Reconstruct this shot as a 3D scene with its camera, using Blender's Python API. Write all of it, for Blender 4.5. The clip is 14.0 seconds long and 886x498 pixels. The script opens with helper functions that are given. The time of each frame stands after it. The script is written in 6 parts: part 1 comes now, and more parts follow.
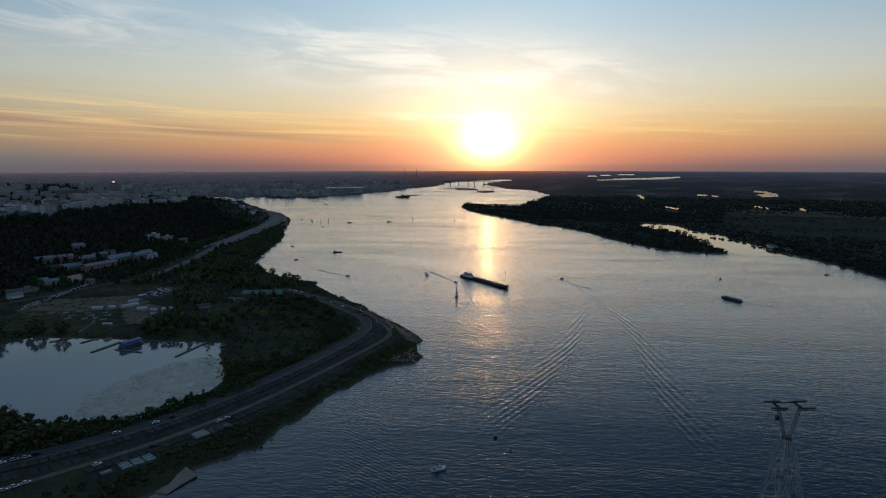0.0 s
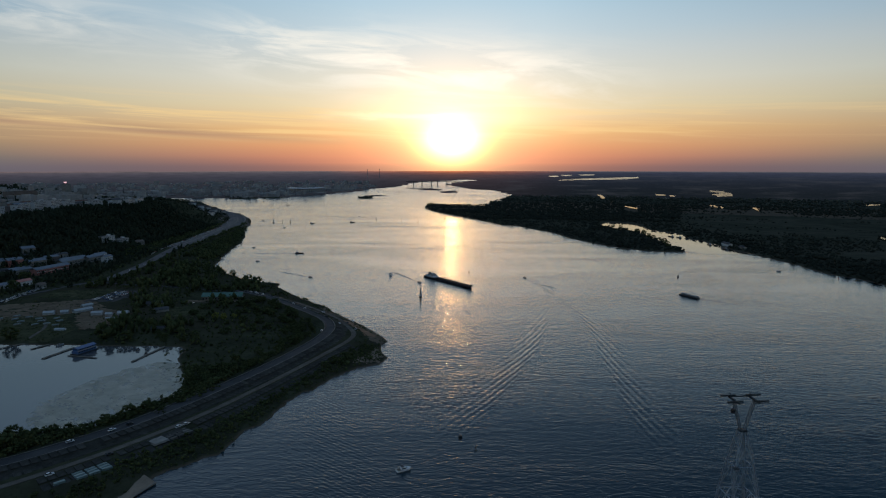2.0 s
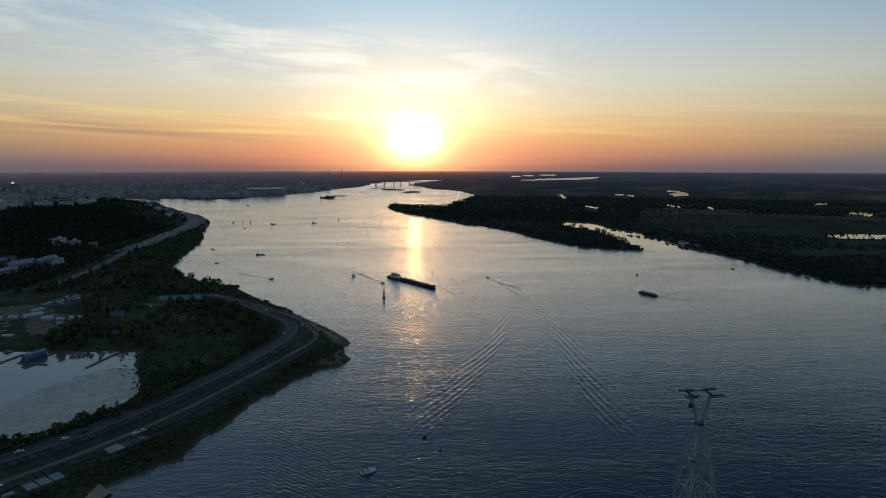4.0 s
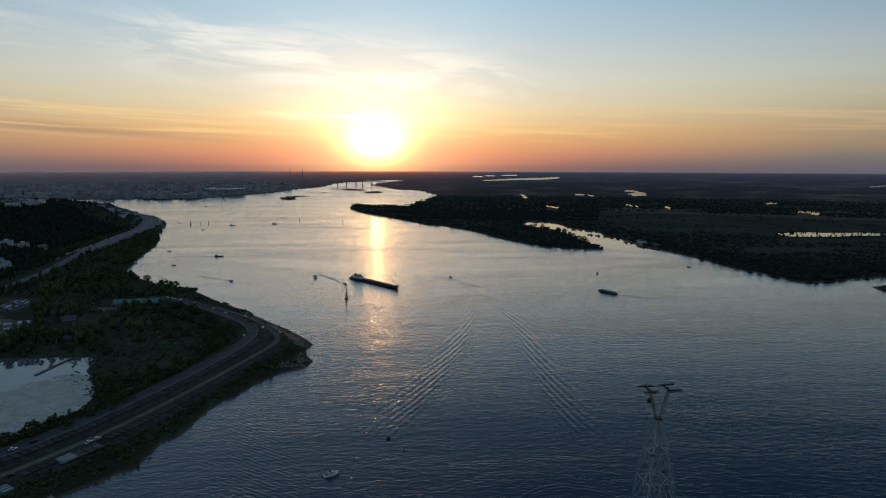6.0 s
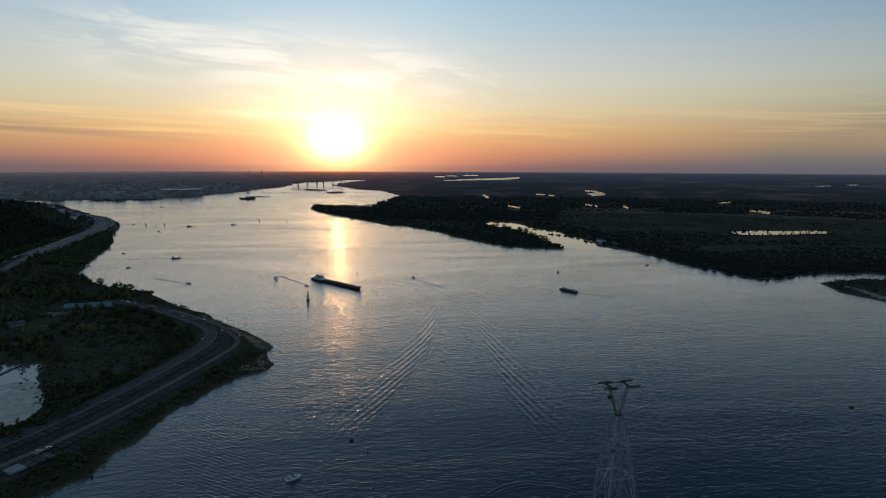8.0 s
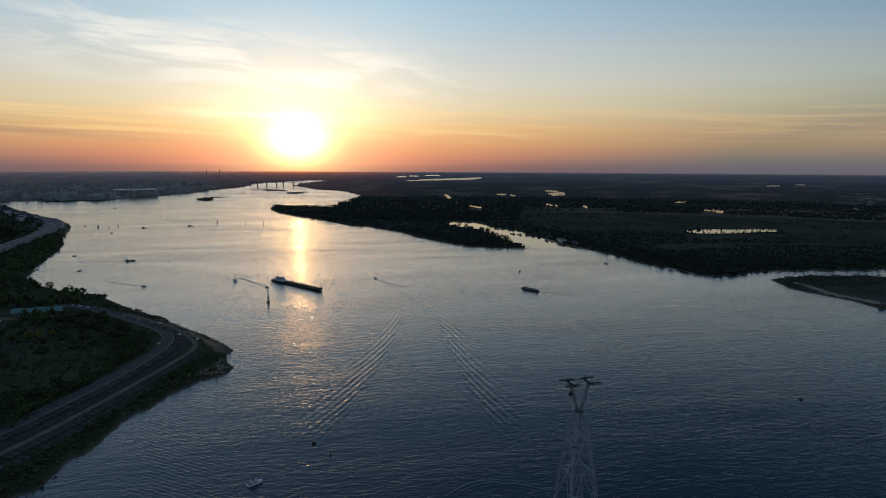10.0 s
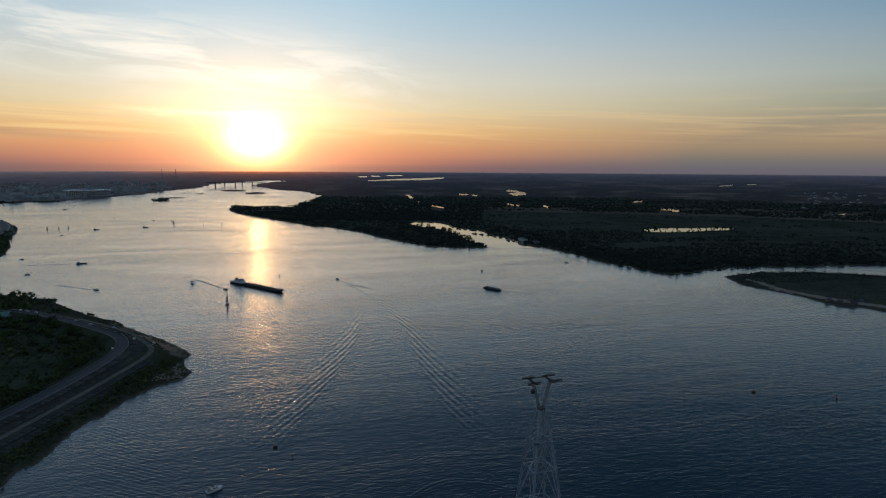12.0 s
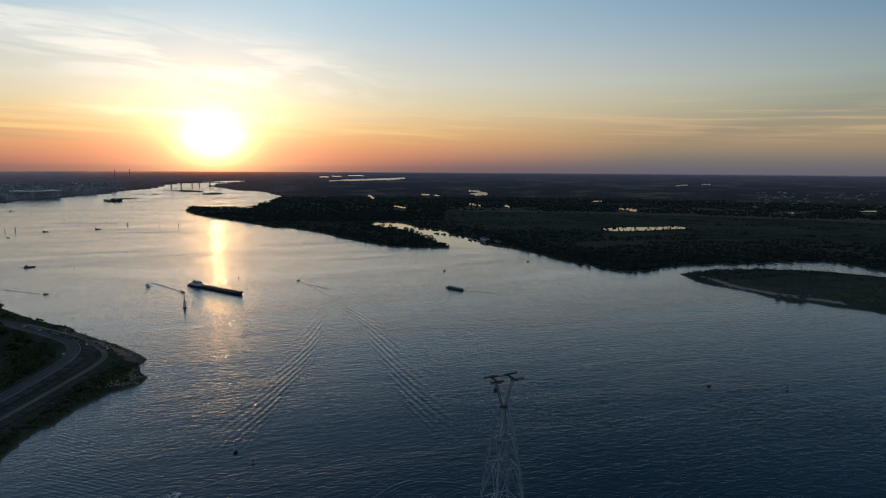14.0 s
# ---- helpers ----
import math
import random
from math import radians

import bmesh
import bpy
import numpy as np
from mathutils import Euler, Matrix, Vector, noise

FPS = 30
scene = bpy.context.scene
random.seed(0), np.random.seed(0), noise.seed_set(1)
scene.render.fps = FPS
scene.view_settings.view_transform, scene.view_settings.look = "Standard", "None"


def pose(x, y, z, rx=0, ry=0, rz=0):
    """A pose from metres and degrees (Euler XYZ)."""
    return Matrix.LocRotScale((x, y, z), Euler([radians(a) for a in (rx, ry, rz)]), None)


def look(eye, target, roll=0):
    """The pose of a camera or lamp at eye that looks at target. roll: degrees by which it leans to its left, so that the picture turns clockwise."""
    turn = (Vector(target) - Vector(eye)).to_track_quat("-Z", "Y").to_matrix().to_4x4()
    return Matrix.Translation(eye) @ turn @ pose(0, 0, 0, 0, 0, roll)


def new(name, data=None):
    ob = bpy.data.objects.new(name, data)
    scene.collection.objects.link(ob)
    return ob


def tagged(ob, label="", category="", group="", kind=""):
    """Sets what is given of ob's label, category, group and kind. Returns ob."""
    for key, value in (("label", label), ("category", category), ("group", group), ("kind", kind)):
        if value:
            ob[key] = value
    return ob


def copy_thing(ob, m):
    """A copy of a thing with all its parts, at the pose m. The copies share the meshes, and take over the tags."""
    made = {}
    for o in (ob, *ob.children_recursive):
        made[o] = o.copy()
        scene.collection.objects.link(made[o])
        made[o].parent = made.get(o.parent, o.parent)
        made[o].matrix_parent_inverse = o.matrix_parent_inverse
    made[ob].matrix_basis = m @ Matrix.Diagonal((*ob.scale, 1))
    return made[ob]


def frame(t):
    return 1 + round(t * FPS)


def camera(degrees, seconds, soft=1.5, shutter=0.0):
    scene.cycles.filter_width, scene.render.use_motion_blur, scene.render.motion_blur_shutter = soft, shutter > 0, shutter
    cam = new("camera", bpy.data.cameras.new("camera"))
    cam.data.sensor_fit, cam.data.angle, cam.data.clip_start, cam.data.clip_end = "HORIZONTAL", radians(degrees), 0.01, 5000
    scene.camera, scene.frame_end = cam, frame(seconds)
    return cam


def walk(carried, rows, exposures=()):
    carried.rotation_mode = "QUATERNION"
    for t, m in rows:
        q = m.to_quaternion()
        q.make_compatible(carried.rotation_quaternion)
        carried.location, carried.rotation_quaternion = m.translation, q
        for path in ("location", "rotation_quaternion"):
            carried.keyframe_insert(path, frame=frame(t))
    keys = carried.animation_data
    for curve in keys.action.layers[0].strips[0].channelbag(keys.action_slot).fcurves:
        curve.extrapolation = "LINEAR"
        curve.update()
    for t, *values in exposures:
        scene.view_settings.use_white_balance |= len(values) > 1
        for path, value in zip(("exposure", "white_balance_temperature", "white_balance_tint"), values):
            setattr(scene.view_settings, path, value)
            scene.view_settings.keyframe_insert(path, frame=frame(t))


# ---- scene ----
# The camera hovers high over the river and turns slowly to its right.
EYE = 160.0
cam = camera(70.56, 14.0, soft=1.1)
TURNS = [
    (0.0, 4.13, -7.511, 0.002), (1.0, 2.462, -7.501, 0.013), (2.0, 0.781, -7.492, 0.028), (3.0, -0.912, -7.482, 0.049),
    (4.2, -2.956, -7.47, 0.077), (5.5, -5.186, -7.458, 0.112), (6.5, -6.909, -7.448, 0.141), (7.5, -8.638, -7.438, 0.169),
    (8.0, -9.504, -7.433, 0.183), (9.2, -11.586, -7.42, 0.216), (10.5, -13.845, -7.406, 0.248), (11.5, -15.584, -7.395, 0.268),
    (12.5, -17.321, -7.384, 0.285), (13.5, -19.056, -7.372, 0.296), (14.0, -19.923, -7.366, 0.299),
]


def aim(t, yaw, pitch, roll):
    a, b = radians(yaw), radians(pitch)
    eye = Vector((0.03 * t, 0.012 * t, EYE))
    return t, look(eye, eye + Vector((-math.sin(a) * math.cos(b), math.cos(a) * math.cos(b), math.sin(b))), roll)


walk(cam, [aim(*row) for row in TURNS])

# ---- sky and sun ----
SUN_UP = 2.45
scene.view_settings.exposure = 0.0


def lin(r, g, b):
    return tuple(((c / 255) / 12.92 if c < 10 else ((c / 255 + 0.055) / 1.055) ** 2.4) for c in (r, g, b)) + (1.0,)


class Nodes:
    """A short way to write node trees."""

    def __init__(self, tree):
        self.tree = tree
        tree.nodes.clear()

    def add(self, kind, **sets):
        n = self.tree.nodes.new(kind)
        for key, value in sets.items():
            if key == "op":
                n.operation = value
            elif key == "blend":
                n.data_type, n.blend_type = "RGBA", value
            elif key == "sky":
                n.sky_type = value
        return n

    def link(self, a, b):
        self.tree.links.new(a, b)

    def put(self, socket, value):
        if isinstance(value, bpy.types.NodeSocket):
            self.link(value, socket)
        elif value is not None:
            socket.default_value = value

    def math(self, op, a, b=None, c=None, clamp=False):
        n = self.add("ShaderNodeMath", op=op)
        n.use_clamp = clamp
        for s, v in zip(n.inputs, (a, b, c)):
            self.put(s, v)
        return n.outputs[0]

    def vec(self, op, a, b=None):
        n = self.add("ShaderNodeVectorMath", op=op)
        self.put(n.inputs[0], a)
        self.put(n.inputs[1], b)
        return n.outputs["Value"] if op in ("DOT_PRODUCT", "LENGTH") else n.outputs[0]

    def mix(self, f, a, b, blend="MIX"):
        n = self.add("ShaderNodeMix", blend=blend)
        self.put(n.inputs[0], f)
        self.put(n.inputs[6], a)
        self.put(n.inputs[7], b)
        return n.outputs[2]

    def ramp(self, f, stops, ease=False):
        n = self.add("ShaderNodeValToRGB")
        if ease:
            n.color_ramp.interpolation = "EASE"
        el = n.color_ramp.elements
        while len(el) < len(stops):
            el.new(1.0)
        for e, (p, c) in zip(el, stops):
            e.position = p
            e.color = c if len(c) == 4 else (*c, 1)
        self.put(n.inputs[0], f)
        return n.outputs[0]

    def step(self, f, lo, hi, a=0.0, b=1.0):
        n = self.add("ShaderNodeMapRange")
        for s, v in zip(n.inputs, (f, lo, hi, a, b)):
            self.put(s, v)
        return n.outputs[0]

    def noise(self, vector, scale, detail=4.0, rough=0.55, warp=0.0):
        n = self.add("ShaderNodeTexNoise")
        self.put(n.inputs["Vector"], vector)
        n.inputs["Scale"].default_value, n.inputs["Detail"].default_value = scale, detail
        n.inputs["Roughness"].default_value, n.inputs["Distortion"].default_value = rough, warp
        return n.outputs["Fac"]

    def scaled(self, vector, sx, sy, sz, turn=0.0):
        n = self.add("ShaderNodeMapping")
        self.put(n.inputs[0], vector)
        n.inputs["Rotation"].default_value = (0, 0, radians(turn))
        n.inputs["Scale"].default_value = (sx, sy, sz)
        return n.outputs[0]


def make_world():
    world = bpy.data.worlds.new("evening_sky")
    scene.world = world
    world.use_nodes = True
    N = Nodes(world.node_tree)
    out, bg = N.add("ShaderNodeOutputWorld"), N.add("ShaderNodeBackground")
    way = N.add("ShaderNodeTexCoord").outputs["Generated"]
    xyz = N.add("ShaderNodeSeparateXYZ")
    N.link(way, xyz.inputs[0])
    x, y, z = xyz.outputs
    side = N.math("ARCTAN2", x, y)
    up = N.step(z, -0.02, 1.0)
    at = lambda s: (s + 0.02) / 1.02
    near = N.ramp(up, [(0.0, lin(116, 86, 86)), (at(0.0), lin(132, 100, 97)), (at(0.006), lin(158, 110, 99)), (at(0.016), lin(206, 136, 106)), (at(0.03), lin(232, 160, 112)), (at(0.055), lin(246, 194, 130)),
                       (at(0.09), lin(241, 220, 178)), (at(0.128), lin(230, 224, 206)), (at(0.167), lin(214, 219, 216)), (at(0.2), lin(196, 213, 221)), (at(0.245), lin(176, 205, 222)),
                       (at(0.3), lin(163, 196, 220)), (at(0.36), lin(148, 180, 210)), (at(0.42), lin(138, 166, 198)), (at(0.52), lin(118, 146, 180)), (1.0, lin(100, 124, 152))])
    away = N.ramp(up, [(0.0, lin(92, 92, 106)), (at(0.0), lin(107, 102, 110)), (at(0.011), lin(118, 113, 110)), (at(0.0325), lin(158, 137, 112)), (at(0.0545), lin(162, 145, 121)),
                       (at(0.09), lin(150, 154, 139)), (at(0.128), lin(135, 153, 153)), (at(0.17), lin(120, 145, 160)), (at(0.205), lin(100, 135, 160)), (at(0.245), lin(85, 121, 149)),
                       (at(0.36), lin(60, 87, 113)), (at(0.5), lin(58, 81, 105)), (at(0.68), lin(72, 94, 120)), (1.0, lin(100, 124, 152))])
    lean = N.math("ADD", side, N.math("MULTIPLY", N.step(z, 0.25, 0.36), 0.5))
    turned = N.step(N.math("ABSOLUTE", lean), radians(8), N.step(z, 0.03, 0.13, radians(38), radians(62)), 1.0, 0.0)
    colour = N.mix(turned, away, near)
    # High thin cloud, drawn out along the horizon.
    vec = N.add("ShaderNodeCombineXYZ")
    axis = N.math("ADD", z, N.math("MULTIPLY", side, 0.075))
    N.link(N.math("MULTIPLY", side, 6.0), vec.inputs[0])
    N.link(N.math("MULTIPLY", axis, 38.0), vec.inputs[1])
    wisps = N.noise(vec.outputs[0], 0.9, 8.0, 0.6, 0.7)
    band = N.math("DIVIDE", N.math("SUBTRACT", axis, 0.150), 0.037)
    band = N.math("EXPONENT", N.math("MULTIPLY", N.math("MULTIPLY", band, band), -1.0))
    veil = N.math("MULTIPLY", N.step(side, -0.44, -0.22), N.step(side, 0.32, 0.08))
    left = N.math("MULTIPLY", N.step(side, -0.36, -0.5), 0.35)
    cover = N.math("MULTIPLY", N.math("MULTIPLY", N.step(wisps, 0.43, 0.62), band), N.math("MAXIMUM", veil, left))
    colour = N.mix(N.math("MULTIPLY", cover, 0.95), colour, lin(255, 249, 236))
    low = N.add("ShaderNodeCombineXYZ")
    N.link(N.math("MULTIPLY", side, 2.4), low.inputs[0])
    N.link(N.math("ADD", N.math("MULTIPLY", z, 70.0), N.math("MULTIPLY", side, 2.4)), low.inputs[1])
    bars = N.noise(low.outputs[0], 1.3, 7.0, 0.58, 0.5)
    belt = N.math("MULTIPLY", N.step(z, 0.034, 0.052), N.step(z, 0.11, 0.075))
    streak = N.math("MULTIPLY", N.step(bars, 0.47, 0.62), belt)
    colour = N.mix(N.math("MULTIPLY", streak, N.step(side, 0.12, 0.5, 0.62, 0.22)), colour, lin(250, 214, 150))
    # A thin lit streak close to the sun.
    rise = N.math("DIVIDE", N.math("SUBTRACT", z, N.math("ADD", 0.079, N.math("MULTIPLY", N.math("SUBTRACT", wisps, 0.5), 0.03))), 0.0045)
    lit = N.math("MULTIPLY", N.math("EXPONENT", N.math("MULTIPLY", N.math("MULTIPLY", rise, rise), -1.0)), N.math("MULTIPLY", N.step(side, -0.22, -0.10), N.step(side, 0.06, -0.02)))
    colour = N.mix(N.math("MULTIPLY", lit, N.step(bars, 0.3, 0.6, 0.25, 0.85)), colour, lin(255, 243, 196))
    # One long dusky bar of cloud.
    off = N.math("DIVIDE", N.math("SUBTRACT", z, N.math("ADD", 0.0305, N.math("MULTIPLY", side, -0.047))), 0.0055)
    off = N.math("ADD", off, N.math("MULTIPLY", N.math("SUBTRACT", bars, 0.5), 3.0))
    dusk = N.math("MULTIPLY", N.math("EXPONENT", N.math("MULTIPLY", N.math("MULTIPLY", off, off), -1.0)), N.math("MULTIPLY", N.step(side, -0.12, -0.42), N.step(bars, 0.25, 0.45, 0.4, 1.0)))
    colour = N.mix(N.math("MULTIPLY", dusk, 0.62), colour, lin(158, 126, 112))
    # The glare round the low sun.
    sun = (0.0, math.cos(radians(SUN_UP)), math.sin(radians(SUN_UP)))
    ang = N.math("ARCCOSINE", N.math("MINIMUM", N.vec("DOT_PRODUCT", way, sun), 1.0))
    lift = N.math("SUBTRACT", z, sun[2])
    oval = N.math("SQRT", N.math("ADD", N.math("MULTIPLY", N.math("MULTIPLY", side, side), 0.62), N.math("MULTIPLY", N.math("MULTIPLY", lift, lift), 1.35)))
    disc = N.math("DIVIDE", oval, radians(1.6))
    disc = N.math("MULTIPLY", N.math("EXPONENT", N.math("MULTIPLY", N.math("MULTIPLY", disc, disc), -1.0)), 5.5)
    core = N.math("MULTIPLY", N.math("ADD", N.math("MULTIPLY", N.math("EXPONENT", N.math("DIVIDE", oval, -radians(1.1))), 4.5), disc), N.step(y, 0.3, 0.7))
    wide = N.math("MULTIPLY", N.math("EXPONENT", N.math("DIVIDE", ang, -radians(3.2))), 0.9)
    tower = N.math("MULTIPLY", N.math("EXPONENT", N.math("MULTIPLY", N.math("MULTIPLY", side, side), -1 / radians(8.5) ** 2)), N.math("EXPONENT", N.math("MULTIPLY", N.math("ABSOLUTE", N.math("SUBTRACT", z, 0.08)), -16.0)))

    def glow(total, amount, tint):
        n = N.vec("SCALE", tint)
        sc = n.node
        N.put(sc.inputs["Scale"], amount)
        return N.vec("ADD", total, n)

    # Unseen sky behind the camera, brightened to light the camera-facing sides of the land.
    back = N.vec("SCALE", colour)
    N.put(back.node.inputs["Scale"], N.step(N.math("ABSOLUTE", side), radians(80), radians(125), 1.0, 1.12))
    colour = back
    total = glow(colour, core, (1.0, 0.57, 0.21))
    total = glow(total, wide, (1.0, 0.50, 0.06))
    ember = N.math("MULTIPLY", N.math("EXPONENT", N.math("MULTIPLY", N.math("ABSOLUTE", N.math("SUBTRACT", z, 0.006)), -55.0)), N.math("EXPONENT", N.math("MULTIPLY", N.math("MULTIPLY", side, side), -18.0)))
    total = glow(total, N.math("MULTIPLY", ember, 0.52), (1.0, 0.28, 0.07))
    total = glow(total, N.math("MULTIPLY", tower, 0.30), (1.0, 0.93, 0.74))
    veiled = N.math("MULTIPLY", N.math("EXPONENT", N.math("MULTIPLY", N.math("MULTIPLY", side, side), -1 / radians(6.5) ** 2)), N.math("EXPONENT", N.math("MULTIPLY", N.math("ABSOLUTE", N.math("SUBTRACT", z, 0.07)), -22.0)))
    total = glow(total, N.math("MULTIPLY", veiled, 0.5), (1.0, 0.50, 0.36))
    sky = N.add("ShaderNodeTexSky", sky="NISHITA")
    sky.sun_disc, sky.sun_elevation, sky.sun_rotation = False, radians(SUN_UP), 0.0
    sky.air_density, sky.dust_density = 1.2, 2.0
    total = glow(total, 0.0004, sky.outputs[0])
    N.link(total, bg.inputs[0])
    bg.inputs[1].default_value = 1.0
    N.link(bg.outputs[0], out.inputs[0])


make_world()
lamp = bpy.data.lights.new("sun", "SUN")
lamp.energy, lamp.angle, lamp.color = 0.013, radians(0.53), (1.0, 0.46, 0.17)
sun_ob = new("sun", lamp)
sun_ob.matrix_world = look((0, 900, 60), (0, 0, 60 - 900 * math.tan(radians(SUN_UP))))


# ---- materials ----
def material(name):
    m = bpy.data.materials.new(name)
    m.use_nodes = True
    N = Nodes(m.node_tree)
    out, bsdf = N.add("ShaderNodeOutputMaterial"), N.add("ShaderNodeBsdfPrincipled")
    N.link(bsdf.outputs[0], out.inputs[0])
    return m, N, bsdf


def bumped(N, bsdf, height, strength, distance):
    n = N.add("ShaderNodeBump")
    n.inputs["Strength"].default_value, n.inputs["Distance"].default_value = strength, distance
    N.link(height, n.inputs["Height"])
    N.link(n.outputs[0], bsdf.inputs["Normal"])
    return n


def plain(name, colour, rough=0.6, metal=0.0, grain=0.25, size=2.0, per_object=0.0):
    """Paint, metal, plaster and the like, with stains at two scales."""
    m, N, bsdf = material(name)
    ob = N.add("ShaderNodeTexCoord").outputs["Object"]
    a, b = N.noise(ob, 1.0 / size, 5.0), N.noise(ob, 9.0 / size, 3.0)
    f = N.math("ADD", N.math("MULTIPLY", a, 0.7), N.math("MULTIPLY", b, 0.3))
    dark = tuple(c * (1 - grain) for c in colour) + (1,)
    light = tuple(min(1, c * (1 + grain * 0.6)) for c in colour) + (1,)
    col = N.mix(N.step(f, 0.3, 0.7), dark, light)
    if per_object:
        r = N.add("ShaderNodeObjectInfo").outputs["Random"]
        hsv = N.add("ShaderNodeHueSaturation")
        N.link(N.step(r, 0, 1, 1 - per_object, 1 + per_object), hsv.inputs["Value"])
        N.link(col, hsv.inputs["Color"])
        col = hsv.outputs[0]
    N.link(col, bsdf.inputs["Base Color"])
    bsdf.inputs["Roughness"].default_value, bsdf.inputs["Metallic"].default_value = rough, metal
    if rough >= 0.8:
        bsdf.inputs["Specular IOR Level"].default_value = 0.1
    bumped(N, bsdf, b, 0.3, 0.02)
    return m


def foliage(name, dark, light, autumn=0.0):
    m, N, bsdf = material(name)
    isl = N.add("ShaderNodeNewGeometry").outputs["Random Per Island"]
    ob = N.add("ShaderNodeTexCoord").outputs["Object"]
    patch = N.noise(ob, 0.02, 3.0)
    f = N.math("ADD", N.math("MULTIPLY", isl, 0.6), N.math("MULTIPLY", N.step(patch, 0.35, 0.65), 0.4))
    col = N.mix(f, dark, light)
    if autumn:
        col = N.mix(N.math("MULTIPLY", N.step(isl, 0.88, 0.95), autumn), col, (0.16, 0.13, 0.02, 1))
    N.link(col, bsdf.inputs["Base Color"])
    bsdf.inputs["Roughness"].default_value = 0.85
    bsdf.inputs["Specular IOR Level"].default_value = 0.0
    return m


def water(name, waves, turn, rough, deep, far_gloss=0.65, level=0.0):
    m, N, bsdf = material(name)
    ob = N.add("ShaderNodeTexCoord").outputs["Object"]
    xyz = N.add("ShaderNodeSeparateXYZ")
    N.link(ob, xyz.inputs[0])
    long = N.noise(N.scaled(ob, 0.5, 1.0, 1.0, turn), 0.24, 2.0, 0.5, 0.3)
    cross = N.noise(N.scaled(ob, 0.55, 1.0, 1.0, turn - 44), 0.40, 2.0, 0.5, 0.3)
    chop = N.noise(N.scaled(ob, 0.62, 1.0, 1.0, turn - 14), 0.85, 2.5, 0.55, 0.3)
    wind = N.noise(N.scaled(ob, 0.28, 1.0, 1.0, 12), 0.007, 5.0, 0.6, 0.9)
    cats = N.noise(N.scaled(ob, 0.25, 1.0, 1.0, -8), 0.022, 4.0, 0.6, 1.2)
    gust = N.math("MULTIPLY", N.step(wind, 0.36, 0.64, 0.74, 1.1), N.step(cats, 0.36, 0.64, 0.84, 1.14))
    h = N.math("ADD", N.math("MULTIPLY", long, 0.62), N.math("ADD", N.math("MULTIPLY", cross, 0.42), N.math("MULTIPLY", chop, 0.35)))
    h = N.math("MULTIPLY", h, gust)
    swell = N.noise(N.scaled(ob, 0.3, 1.0, 1.0, turn), 0.05, 5.0, 0.66, 0.7)
    h = N.math("ADD", h, N.math("MULTIPLY", swell, 0.24))
    bsdf.inputs["Base Color"].default_value = deep
    N.link(N.math("MULTIPLY", N.step(wind, 0.36, 0.66, rough * 0.8, rough * 1.3), N.step(xyz.outputs[1], 400.0, 1100.0, 1.0, 5.4)), bsdf.inputs["Roughness"])
    bsdf.inputs["IOR"].default_value = 1.333
    bump = bumped(N, bsdf, h, 1.0, waves)
    if level:  # far water lies level although the distance is drawn in closer
        n = N.vec("NORMALIZE", N.vec("ADD", N.vec("MULTIPLY", N.add("ShaderNodeNewGeometry").outputs["Normal"], (1 - level,) * 3), (0.0, 0.0, level)))
        N.link(n, bump.inputs["Normal"])
    N.link(bump.outputs[0], bsdf.inputs["Coat Normal"])  # an added coat doubles the reflection to brighten the water farther off
    N.link(N.step(xyz.outputs[1], 350.0, 850.0, 0.0, far_gloss), bsdf.inputs["Coat Weight"])
    bsdf.inputs["Coat IOR"].default_value, bsdf.inputs["Coat Roughness"].default_value = 1.333, rough * 2.9
    return m


M_WATER = water("river_water", 0.46, 12, 0.04, (0.006, 0.028, 0.042, 1))
M_RIVER = water("river_reach", 0.46, 12, 0.04, (0.006, 0.028, 0.042, 1), level=0.5)
M_POND = water("pond_water", 0.03, 5, 0.04, (0.085, 0.093, 0.10, 1), 0.0)
M_POOL = water("pool_water", 0.01, 5, 0.012, (0.02, 0.025, 0.028, 1), 0.0, 0.6)


